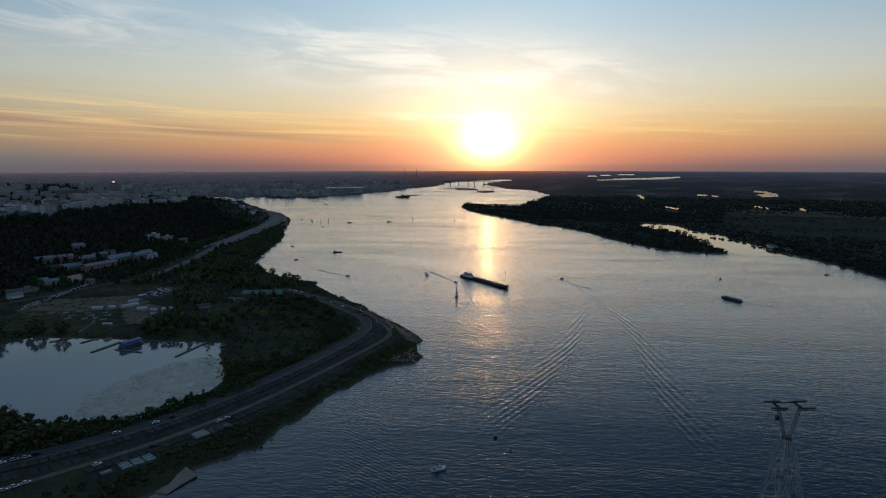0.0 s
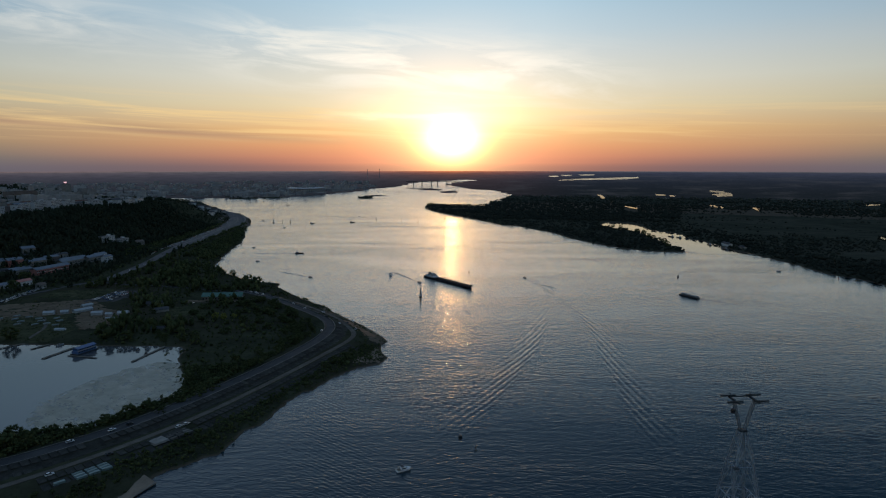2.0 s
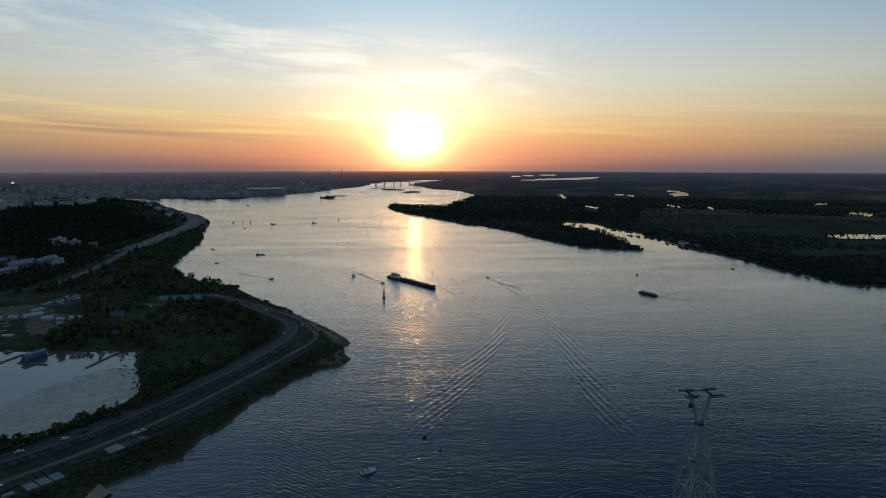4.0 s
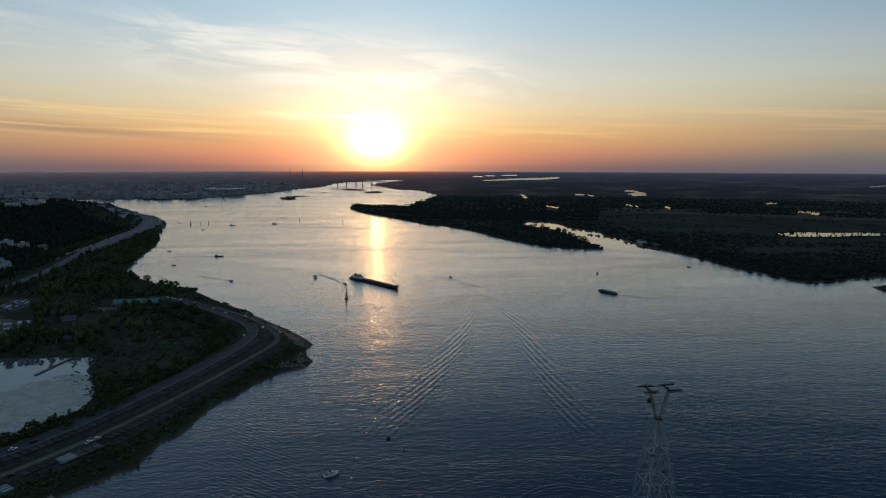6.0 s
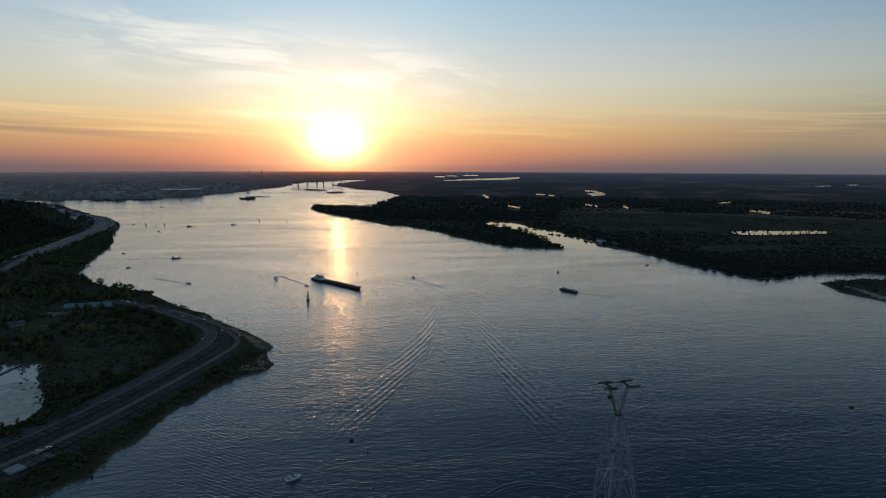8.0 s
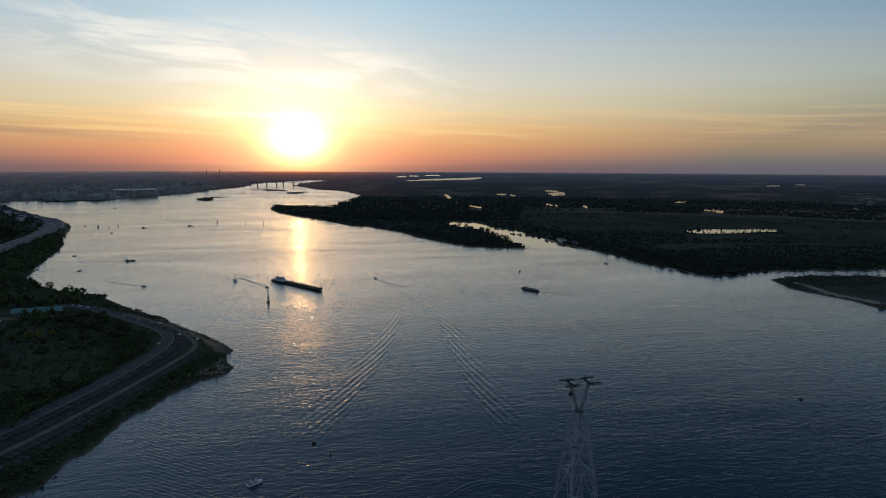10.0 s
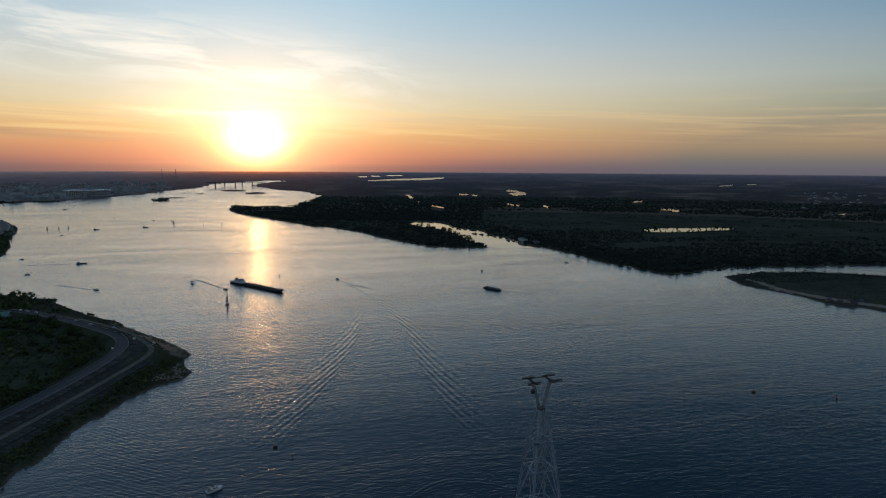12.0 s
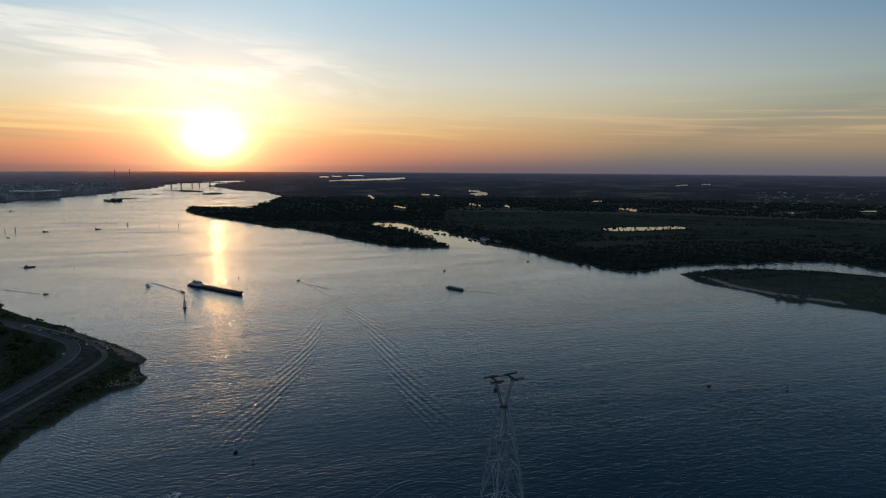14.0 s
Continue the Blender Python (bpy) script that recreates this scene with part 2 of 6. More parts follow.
def ground_material():
    m, N, bsdf = material("meadow_and_soil")
    ob = N.add("ShaderNodeTexCoord").outputs["Object"]
    xyz = N.add("ShaderNodeSeparateXYZ")
    N.link(ob, xyz.inputs[0])
    big, mid, fine = N.noise(ob, 0.004, 4.0, 0.6, 0.6), N.noise(ob, 0.03, 5.0, 0.6), N.noise(ob, 0.35, 4.0, 0.6)
    grass = N.mix(N.step(mid, 0.35, 0.65), (0.038, 0.042, 0.028, 1), (0.072, 0.079, 0.050, 1))
    dry = N.mix(N.step(fine, 0.3, 0.7), (0.045, 0.044, 0.030, 1), (0.080, 0.074, 0.052, 1))
    col = N.mix(N.step(big, 0.5, 0.62), grass, dry)
    col = N.mix(N.math("MULTIPLY", N.step(fine, 0.45, 0.75), 0.5), col, (0.02, 0.022, 0.012, 1))
    flood = N.step(xyz.outputs[0], 80.0, 220.0)  # darker marsh grass on the far bank
    col = N.mix(N.math("MULTIPLY", flood, 0.8), col, N.mix(N.step(N.math("ADD", N.math("MULTIPLY", big, 0.6), N.math("MULTIPLY", mid, 0.4)), 0.38, 0.62), (0.036, 0.041, 0.032, 1), (0.078, 0.079, 0.062, 1)))
    shore = N.math("MULTIPLY", N.step(N.math("ADD", xyz.outputs[2], N.math("MULTIPLY", mid, 1.2)), 1.35, 0.75), 0.85)
    col = N.mix(shore, col, N.mix(fine, (0.07, 0.055, 0.04, 1), (0.17, 0.14, 0.11, 1)))
    N.link(col, bsdf.inputs["Base Color"])
    bsdf.inputs["Roughness"].default_value = 0.95
    bsdf.inputs["Specular IOR Level"].default_value = 0.0
    bumped(N, bsdf, fine, 0.6, 0.5)
    return m


M_GROUND = ground_material()
M_LEAF = foliage("dark_foliage", (0.026, 0.035, 0.025, 1), (0.048, 0.060, 0.038, 1))
M_SCRUB = foliage("scrub_foliage", (0.034, 0.046, 0.022, 1), (0.100, 0.118, 0.052, 1), 0.16)
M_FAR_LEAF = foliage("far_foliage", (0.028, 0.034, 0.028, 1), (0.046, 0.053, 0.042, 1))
M_YELLOW = foliage("yellowing_foliage", (0.12, 0.13, 0.03, 1), (0.24, 0.24, 0.06, 1))
M_BARK = plain("bark", (0.06, 0.045, 0.03), 0.9)
M_ASPHALT = plain("asphalt", (0.062, 0.064, 0.068), 0.85, grain=0.3, size=9)
M_GRAVEL = plain("pale_gravel", (0.13, 0.12, 0.105), 0.95, grain=0.4, size=6)
M_CONCRETE = plain("concrete", (0.28, 0.27, 0.25), 0.9, grain=0.35, size=5)
M_SLAB = plain("weathered_slab", (0.12, 0.117, 0.108), 0.9, grain=0.4, size=3, per_object=0.35)
M_STEEL = plain("galvanised_steel", (0.34, 0.38, 0.42), 0.6, 0.2, size=4)
M_ARM = plain("dull_steel", (0.22, 0.24, 0.26), 0.6, 0.2, size=4)
M_DARK_STEEL = plain("dark_steel", (0.035, 0.038, 0.042), 0.6, 0.1)
M_HULL = plain("dark_hull", (0.045, 0.04, 0.04), 0.55, size=8)
M_RUST = plain("rusty_deck", (0.09, 0.06, 0.045), 0.8, size=8)
M_WHITE = plain("white_paint", (0.72, 0.74, 0.76), 0.55, grain=0.12)
M_GREY = plain("grey_paint", (0.35, 0.36, 0.38), 0.5)
M_SAIL = plain("sailcloth", (0.45, 0.43, 0.40), 0.8, grain=0.1)
M_GLASS = plain("dark_glass", (0.02, 0.025, 0.03), 0.12, grain=0.1)
M_BLUE = plain("blue_paint", (0.06, 0.14, 0.32), 0.5)
M_RED = plain("red_paint", (0.50, 0.20, 0.17), 0.6)
M_GREEN = plain("green_roof", (0.05, 0.16, 0.13), 0.5)
M_PLASTER = plain("pale_plaster", (0.58, 0.59, 0.60), 0.85, size=12, per_object=0.25)
M_BRICKWALL = plain("brick_wall", (0.21, 0.175, 0.155), 0.9, size=10, per_object=0.2)
M_ROOF = plain("tin_roof", (0.085, 0.09, 0.10), 0.8, 0.0, size=8, per_object=0.3)
M_BLUE_ROOF = plain("blue_tin_roof", (0.17, 0.21, 0.26), 0.75, 0.0, size=8)
M_RUST_ROOF = plain("rusty_tin_roof", (0.15, 0.085, 0.07), 0.8, size=8, per_object=0.3)
M_KERB = plain("worn_kerb", (0.17, 0.168, 0.16), 0.9, grain=0.5, size=4)
M_TENT = plain("grey_tent_fabric", (0.40, 0.43, 0.45), 0.7, grain=0.2)
M_TYRE = plain("rubber", (0.02, 0.02, 0.02), 0.9)
M_WOOD = plain("grey_planks", (0.20, 0.18, 0.15), 0.9)
M_FAR_WALL = plain("far_walls", (0.36, 0.355, 0.35), 0.9, size=60, grain=0.55)


def earth(name, low, high, tuft, cover, size):
    """Trodden ground: soil in blotches, with grass tufts and wheel-worn paler streaks."""
    m, N, bsdf = material(name)
    ob = N.add("ShaderNodeTexCoord").outputs["Object"]
    a, b, c = N.noise(ob, 1.0 / size, 6.0, 0.65, 0.8), N.noise(ob, 5.0 / size, 5.0, 0.65), N.noise(ob, 0.9, 3.0, 0.6)
    worn = N.noise(N.scaled(ob, 0.25, 1.6, 1, 35), 3.0 / size, 4.0, 0.6, 0.5)
    col = N.mix(N.step(N.math("ADD", N.math("MULTIPLY", a, 0.6), N.math("MULTIPLY", b, 0.4)), 0.36, 0.64), low, high)
    col = N.mix(N.math("MULTIPLY", N.step(worn, 0.56, 0.66), 0.5), col, tuple(min(1, v * 1.35) for v in high[:3]) + (1,))
    col = N.mix(N.math("MULTIPLY", N.step(N.math("ADD", N.math("MULTIPLY", b, 0.6), N.math("MULTIPLY", c, 0.4)), 0.56 - cover, 0.60 - cover), 0.8), col, tuft)
    N.link(col, bsdf.inputs["Base Color"])
    bsdf.inputs["Roughness"].default_value, bsdf.inputs["Specular IOR Level"].default_value = 0.95, 0.0
    bumped(N, bsdf, c, 0.6, 0.3)
    return m


M_SOIL = earth("trodden_soil", (0.11, 0.086, 0.064, 1), (0.21, 0.17, 0.125, 1), (0.035, 0.042, 0.022, 1), 0.0, 26)
M_LAWN = earth("worn_grass", (0.046, 0.056, 0.030, 1), (0.105, 0.105, 0.064, 1), (0.022, 0.028, 0.015, 1), 0.05, 24)
M_SAND = plain("river_sand", (0.26, 0.21, 0.16), 0.95, grain=0.35, size=9)
M_OCHRE = plain("ochre_gravel", (0.27, 0.17, 0.11), 0.95, grain=0.35, size=6)
# Leaf colour of the farthest woods, paled to stand in for haze.
M_HAZED_LEAF = foliage("haze_paled_foliage", (0.060, 0.068, 0.058, 1), (0.085, 0.095, 0.078, 1))
M_STADIUM = plain("hazy_white_metal", (0.6, 0.6, 0.61), 0.7, size=30)
M_FACING = plain("mossy_slab", (0.060, 0.060, 0.055), 0.95, grain=0.45, size=3, per_object=0.22)
M_QUAY = plain("worn_asphalt", (0.115, 0.115, 0.12), 0.85, grain=0.3, size=14)
M_VERGE = plain("stony_grass", (0.050, 0.051, 0.045), 0.95, grain=0.6, size=5)
M_CABIN = plain("gondola_shell", (0.06, 0.05, 0.055), 0.3)


# ---- plan: shorelines in metres, the sun due ahead along +y ----
LEFT_A = [(-6000, 4200), (-2600, 3300), (-1334, 3077), (-1107, 2764), (-890, 2388), (-752, 2154), (-665, 1983), (-612, 1877), (-567, 1744), (-524, 1583), (-464, 1391), (-436, 1266), (-422, 1178), (-400, 1066), (-381, 996), (-352, 941), (-304, 884), (-266, 859), (-233, 844), (-235, 823), (-207, 786), (-183, 748), (-154, 715), (-138, 695), (-134, 681), (-108, 641), (-87, 618), (-69, 583), (-57, 562)]
LEFT_B = [(-64, 546), (-60, 527), (-54, 510), (-58, 494), (-67, 489), (-73, 484), (-81, 475), (-90, 462), (-94, 448), (-99, 435), (-106, 427), (-110, 412), (-114, 398), (-117, 381), (-119, 370), (-126, 363), (-127, 344), (-129, 331), (-136, 326), (-143, 318), (-150, 311), (-154, 304), (-156, 293), (-160, 283), (-166, 273), (-172, 251), (-182, 222), (-220, 100), (-500, -300), (-6000, -300)]
POND = [(-379, 310), (-480, 380), (-556, 463), (-469, 493), (-437, 518), (-430, 539), (-426, 545), (-395, 545), (-348, 544), (-313, 541), (-276, 542), (-240, 539), (-233, 529), (-231, 507), (-218, 487), (-201, 453), (-192, 423), (-198, 409), (-210, 385), (-221, 369), (-252, 360), (-264, 355), (-274, 344), (-285, 331)]
FAR_LEFT = [(-9000, 3200), (-1827, 3189), (-1574, 3176), (-1356, 3162), (-1162, 3206), (-1108, 3122), (-888, 3196), (-816, 3391), (-717, 3687), (-576, 4133), (-587, 4446), (-453, 4821), (-373, 5586), (-367, 6063), (-306, 6510), (-91, 7038), (106, 7652), (420, 7950), (700, 30000), (-30000, 30000), (-30000, 3200)]
FAR_RIGHT = [(260, 30000), (275, 7632), (-14, 6415), (-73, 5698), (48, 4993), (143, 4500), (290, 4296), (310, 3842), (337, 3650), (340, 3543), (234, 3056), (181, 2858), (146, 2685), (95, 2603), (38, 2638), (-34, 2672), (-95, 2708), (-111, 2515), (-92, 2318), (-7, 2104), (63, 1926), (115, 1794), (133, 1726)]
RIGHT_A = [(176, 1696), (210, 1608), (250, 1503), (268, 1388), (284, 1348), (320, 1257), (359, 1202), (404, 1182), (452, 1170), (447, 1216), (446, 1275), (449, 1350), (463, 1494), (460, 1570), (433, 1624), (423, 1698), (412, 1730), (442, 1809), (496, 1804), (510, 1720), (508, 1574), (536, 1536), (545, 1488), (532, 1386), (548, 1338), (544, 1273), (543, 1200)]
RIGHT_B = [(555, 1141), (566, 1040), (564, 935), (586, 882), (590, 832), (601, 811), (634, 812), (704, 831), (767, 836), (822, 818), (865, 811), (982, 800), (1015, 762), (995, 718), (989, 678), (945, 582), (1100, 380), (2200, -300), (30000, -300), (30000, 30000)]
SPIT = [(666, 773), (720, 784), (758, 789), (785, 780), (839, 775), (856, 757), (885, 730), (918, 707), (927, 677), (947, 649), (922, 546), (833, 423), (634, 318), (701, 428), (701, 476), (693, 502), (678, 526), (672, 551), (654, 551), (651, 572), (658, 614), (654, 648), (641, 696), (658, 744)]
BEHIND = [(-30000, -900), (30000, -900), (30000, -30000), (-30000, -30000)]
# Sandbars far up the river: middle, length, width, turn.
BARS = [(-452, 3290, 80, 400, 8), (-420, 3500, 120, 120, -10), (-434, 2967, 22, 50, 0), (-420, 4036, 64, 110, 0), (-329, 4030, 72, 120, 0), (-150, 4450, 190, 260, 0), (-270, 4640, 250, 90, -12), (-16, 4020, 150, 330, 0)]
ROAD = [(-420, 190), (-340, 232), (-264, 283), (-255, 294), (-234, 309), (-215, 330), (-195, 356), (-175, 394), (-153, 444), (-138, 484), (-123, 532), (-117, 565), (-117, 590), (-127, 620), (-150, 651), (-196, 706), (-231, 743), (-262, 762)]
TRACK = [(-340, 200), (-244, 260), (-229, 277), (-205, 304), (-183, 333), (-155, 381), (-128, 448), (-106, 509), (-93, 547), (-90, 570), (-97, 591), (-114, 624), (-136, 655), (-180, 704)]
QUAY = [(-487, 825), (-492, 909), (-496, 985), (-508, 1060), (-530, 1180), (-538, 1290), (-556, 1440), (-574, 1590), (-594, 1720), (-640, 1870), (-725, 2050), (-860, 2210)]
PLATEAU = [(-2600, 300), (-1000, 560), (-823, 723), (-816, 990), (-800, 1072), (-811, 1205), (-814, 1418), (-822, 1657), (-826, 1790), (-850, 1930), (-940, 2050), (-1120, 2150), (-1480, 2650), (-2000, 3150), (-4500, 3300), (-4500, 300)]


def warp(x, y, h=0.0):
    """The land beyond 2.2 km is drawn closer along the lines of sight, so that the horizon lies within reach: place and scale."""
    d = math.hypot(x, y)
    if d <= 2200:
        return Vector((x, y, h)), 1.0
    k = (2200 + 2970 * (1 - 2200 / d)) / d
    return Vector((x * k, y * k, EYE - (EYE - h) * k)), k


def warped(x, y, h):
    d = np.hypot(x, y)
    k = np.where(d > 2200, (2200 + 2970 * (1 - 2200 / np.maximum(d, 1))) / np.maximum(d, 1), 1.0)
    return np.stack([x * k, y * k, EYE - (EYE - h) * k], -1)


def ellipse(cx, cy, length, width, turn, n=14):
    c, s = math.cos(radians(turn)), math.sin(radians(turn))
    pts = [(length / 2 * math.cos(a), width / 2 * math.sin(a)) for a in np.arange(n) * 2 * math.pi / n]
    return [(cx + c * u - s * v, cy + s * u + c * v) for u, v in pts]


def to_line(x, y, line, closed=False):
    """Distance of points from a polyline."""
    pts = np.array(line + ([line[0]] if closed else []), float)
    best = np.full(x.shape, 1e9)
    for (ax, ay), (bx, by) in zip(pts[:-1], pts[1:]):
        dx, dy = bx - ax, by - ay
        t = np.clip(((x - ax) * dx + (y - ay) * dy) / (dx * dx + dy * dy), 0, 1)
        best = np.minimum(best, (x - ax - t * dx) ** 2 + (y - ay - t * dy) ** 2)
    return np.sqrt(best)


def inside(x, y, poly):
    odd = np.zeros(x.shape, bool)
    for (ax, ay), (bx, by) in zip(poly, poly[1:] + poly[:1]):
        if ay != by:
            odd ^= ((ay > y) != (by > y)) & (x < (bx - ax) * (y - ay) / (by - ay) + ax)
    return odd


rng = np.random.default_rng(7)
WAVES = [(rng.uniform(0, 6.28), rng.uniform(0, 6.28), rng.uniform(0, 6.28)) for _ in range(24)]


def rough(x, y, size, n=8):
    """Uneven ground between about -1 and 1, with features of that size and smaller."""
    out, amp = 0.0, 0.5
    for i in range(n):
        a, p, q = WAVES[i]
        w = 6.28 / (size * 0.72**i)
        out = out + amp * np.sin(w * (x * math.cos(a) + y * math.sin(a)) + p + 1.3 * np.sin(w * 0.6 * (x * math.sin(a) - y * math.cos(a)) + q))
        amp *= 0.82
    return out * 0.55


LANDS = [LEFT_A + LEFT_B, FAR_LEFT, FAR_RIGHT + RIGHT_A + RIGHT_B, SPIT, BEHIND] + [ellipse(*b) for b in BARS]


def shore(x, y):
    """Metres inland from the water's edge; negative in the water."""
    best = np.full(x.shape, -1e9)
    for poly in LANDS:
        d = to_line(x, y, poly, True)
        best = np.maximum(best, np.where(inside(x, y, poly), d, -d))
    d = to_line(x, y, POND, True)
    pond = np.where(inside(x, y, POND), -d, d)
    wobble = 1.2 * rough(x, y, 16) + 0.004 * np.hypot(x, y) * rough(x, y, 70)
    return np.minimum(best, pond) + np.clip(wobble, -6, 6)


def ease(t):
    t = np.clip(t, 0, 1)
    return t * t * (3 - 2 * t)


def height(x, y):
    x, y = np.asarray(x, float), np.asarray(y, float)
    s = shore(x, y)
    h = np.where(s > 0, np.minimum(1.7, s * 0.28) + 0.5 * ease(s / 40) * (1 + rough(x, y, 45)), np.maximum(-4.0, s * 0.3))
    near = (x < 0) & (y < 900) & (x > -700)
    road, track = to_line(x, y, ROAD), to_line(x, y, TRACK)
    h = np.where(near & (s > 0), np.maximum(h, np.minimum(6 * ease((26 - road) / 18), 6)), h)
    h = np.where(near & (s > 0), np.maximum(h, np.minimum(4 * ease((20 - track) / 15), 4)), h)
    hill = inside(x, y, PLATEAU)
    d = to_line(x, y, PLATEAU, True)
    rise = np.where(hill, 1.0, ease(1 - d / (205 + 25 * rough(x, y, 160))))
    rise = rise * ease((2150 + 1.1 * np.maximum(0, -x - 1000) - y) / 500 + 0.2)
    h = h + np.where((s > 0) & (x < -300), rise * (63 + 4 * rough(x, y, 240)), 0)
    quay, deck = to_line(x, y, QUAY), 2.4 + 4.6 * ease((y - 840) / 300)
    h = np.where((x < -300) & (s > 0), np.where(quay < 34, np.minimum(np.maximum(h, deck), deck + 0.35 * np.maximum(quay - 16, 0)), h), h)
    return h


def height_at(x, y):
    return float(height(np.array([x]), np.array([y]))[0])


# ---- building blocks ----
def mesh_of(name, verts, faces, mats, smooth=False):
    me = bpy.data.meshes.new(name)
    me.from_pydata(verts, [], faces)
    for m in mats if isinstance(mats, (list, tuple)) else [mats]:
        me.materials.append(m)
    if smooth:
        me.polygons.foreach_set("use_smooth", [True] * len(me.polygons))
    me.update()
    return me


def quick_mesh(name, co, loops, size, mat):
    """A mesh of many triangles or quads straight from arrays."""
    me = bpy.data.meshes.new(name)
    me.vertices.add(len(co))
    me.vertices.foreach_set("co", np.asarray(co, np.float32).ravel())
    n = len(loops)
    me.loops.add(n * size)
    me.loops.foreach_set("vertex_index", np.asarray(loops, np.int32).ravel())
    me.polygons.add(n)
    me.polygons.foreach_set("loop_start", np.arange(n, dtype=np.int32) * size)
    me.materials.append(mat)
    me.update(calc_edges=True)
    me.validate()
    return me


def part(name, bm, mat, parent, label=""):
    """Links a bmesh or a mesh as one mesh object under a thing or a part."""
    if isinstance(bm, bpy.types.Mesh):
        me = bm
    else:
        me = bpy.data.meshes.new(name)
        bm.normal_update()
        bm.to_mesh(me)
        bm.free()
        me.materials.append(mat)
    ob = new(name, me)
    ob.parent = parent
    if label:
        tagged(ob, label)
    return ob


def thing(name, label, category, group="", kind=""):
    return tagged(new(name), label, category, group, kind)


def box(bm, cx, cy, cz, sx, sy, sz, rz=0.0, taper=1.0):
    """A block by its middle and sizes; taper narrows its top."""
    m = Matrix.Translation((cx, cy, cz)) @ Matrix.Rotation(radians(rz), 4, "Z")
    vs = []
    for z, k in ((-0.5, 1.0), (0.5, taper)):
        for x, y in ((-0.5, -0.5), (0.5, -0.5), (0.5, 0.5), (-0.5, 0.5)):
            vs.append(bm.verts.new(m @ Vector((x * sx * k, y * sy * k, z * sz))))
    for f in ((3, 2, 1, 0), (4, 5, 6, 7), (0, 1, 5, 4), (1, 2, 6, 5), (2, 3, 7, 6), (3, 0, 4, 7)):
        bm.faces.new([vs[i] for i in f])
    return bm


def boxed(*args, **kw):
    return box(bmesh.new(), *args, **kw)


def bar(bm, a, b, r, n=5, r2=None):
    """A round bar from a to b."""
    a, b = Vector(a), Vector(b)
    q = (b - a).to_track_quat("Z", "Y")
    rings = []
    for p, rad in ((a, r), (b, r if r2 is None else r2)):
        rings.append([bm.verts.new(p + q @ Vector((rad * math.cos(6.2832 * i / n), rad * math.sin(6.2832 * i / n), 0))) for i in range(n)])
    for i in range(n):
        j = (i + 1) % n
        bm.faces.new((rings[0][i], rings[0][j], rings[1][j], rings[1][i]))
    bm.faces.new(rings[0][::-1])
    bm.faces.new(rings[1])
    return bm


def barred(*args, **kw):
    return bar(bmesh.new(), *args, **kw)


def loft(bm, rings, caps=True):
    """Skin over rings of equally many points."""
    rows = [[bm.verts.new(p) for p in ring] for ring in rings]
    n = len(rows[0])
    for a, b in zip(rows[:-1], rows[1:]):
        for i in range(n):
            j = (i + 1) % n
            bm.faces.new((a[i], a[j], b[j], b[i]))
    if caps:
        bm.faces.new(rows[0][::-1])
        bm.faces.new(rows[-1])
    return bm


def set_at(ob, x, y, h=0.0, rz=0.0):
    p, k = warp(x, y, h)
    ob.matrix_world = Matrix.Translation(p) @ Matrix.Rotation(radians(rz), 4, "Z") @ Matrix.Scale(k, 4)
    return ob


def copy_at(ob, x, y, h=0.0, rz=0.0):
    p, k = warp(x, y, h)
    c = copy_thing(ob, Matrix.Translation(p) @ Matrix.Rotation(radians(rz), 4, "Z"))
    c.scale = (k, k, k)
    return c


def along(line, step):
    """Points at even steps along a smoothed polyline, with directions."""
    pts = [Vector(p) for p in line]
    for _ in range(3):
        nxt = [pts[0]]
        for a, b in zip(pts[:-1], pts[1:]):
            nxt += [a * 0.75 + b * 0.25, a * 0.25 + b * 0.75]
        pts = nxt + [pts[-1]]
    out, left = [], 0.0
    for a, b in zip(pts[:-1], pts[1:]):
        d, length = (b - a).normalized(), (b - a).length
        while left < length:
            out.append((a + d * left, d))
            left += step
        left -= length
    return out


# ---- ground, river and distance ----
def polar(azimuths, slopes, inner):
    far = np.concatenate([np.linspace(0.02, inner, 9)[:-1], EYE / slopes])
    a, d = np.meshgrid(np.radians(azimuths), far)
    x, y = d * np.sin(a), d * np.cos(a)
    rows, cols = a.shape
    i, j = np.meshgrid(np.arange(rows - 1), np.arange(cols - 1), indexing="ij")
    p = (i * cols + j).ravel()
    return x.ravel(), y.ravel(), np.stack([p, p + 1, p + cols + 1, p + cols], -1), rows, cols


AZ = np.concatenate([np.arange(-180, -52, 8.0), np.arange(-52, 68, 0.3), np.arange(68, 181, 8.0)])
AZ[-1] = 180
NEAR, EDGE, RIM = 0.80, EYE / 3500, math.tan(radians(0.40))
gx, gy, gq, rows, cols = polar(AZ, np.arange(NEAR, EDGE, -0.0025), EYE / NEAR)
gh = height(gx, gy)
tagged(new("ground", quick_mesh("ground", warped(gx, gy, gh), gq[:, ::-1], 4, M_GROUND)), "dark river banks of grass, scrub and bare soil with a wooded hill", "ground", kind="structure")
wx, wy, wq, _, _ = polar(np.arange(-180, 181, 2.0), np.concatenate([np.arange(NEAR, 0.05, -0.02), np.arange(0.05, EYE / 14000, -0.001)]), EYE / NEAR)
tagged(new("water", quick_mesh("water", warped(wx, wy, np.zeros_like(wx)), wq[:, ::-1], 4, M_RIVER)), "wide rippled river water reflecting the evening sky", "water", kind="structure")


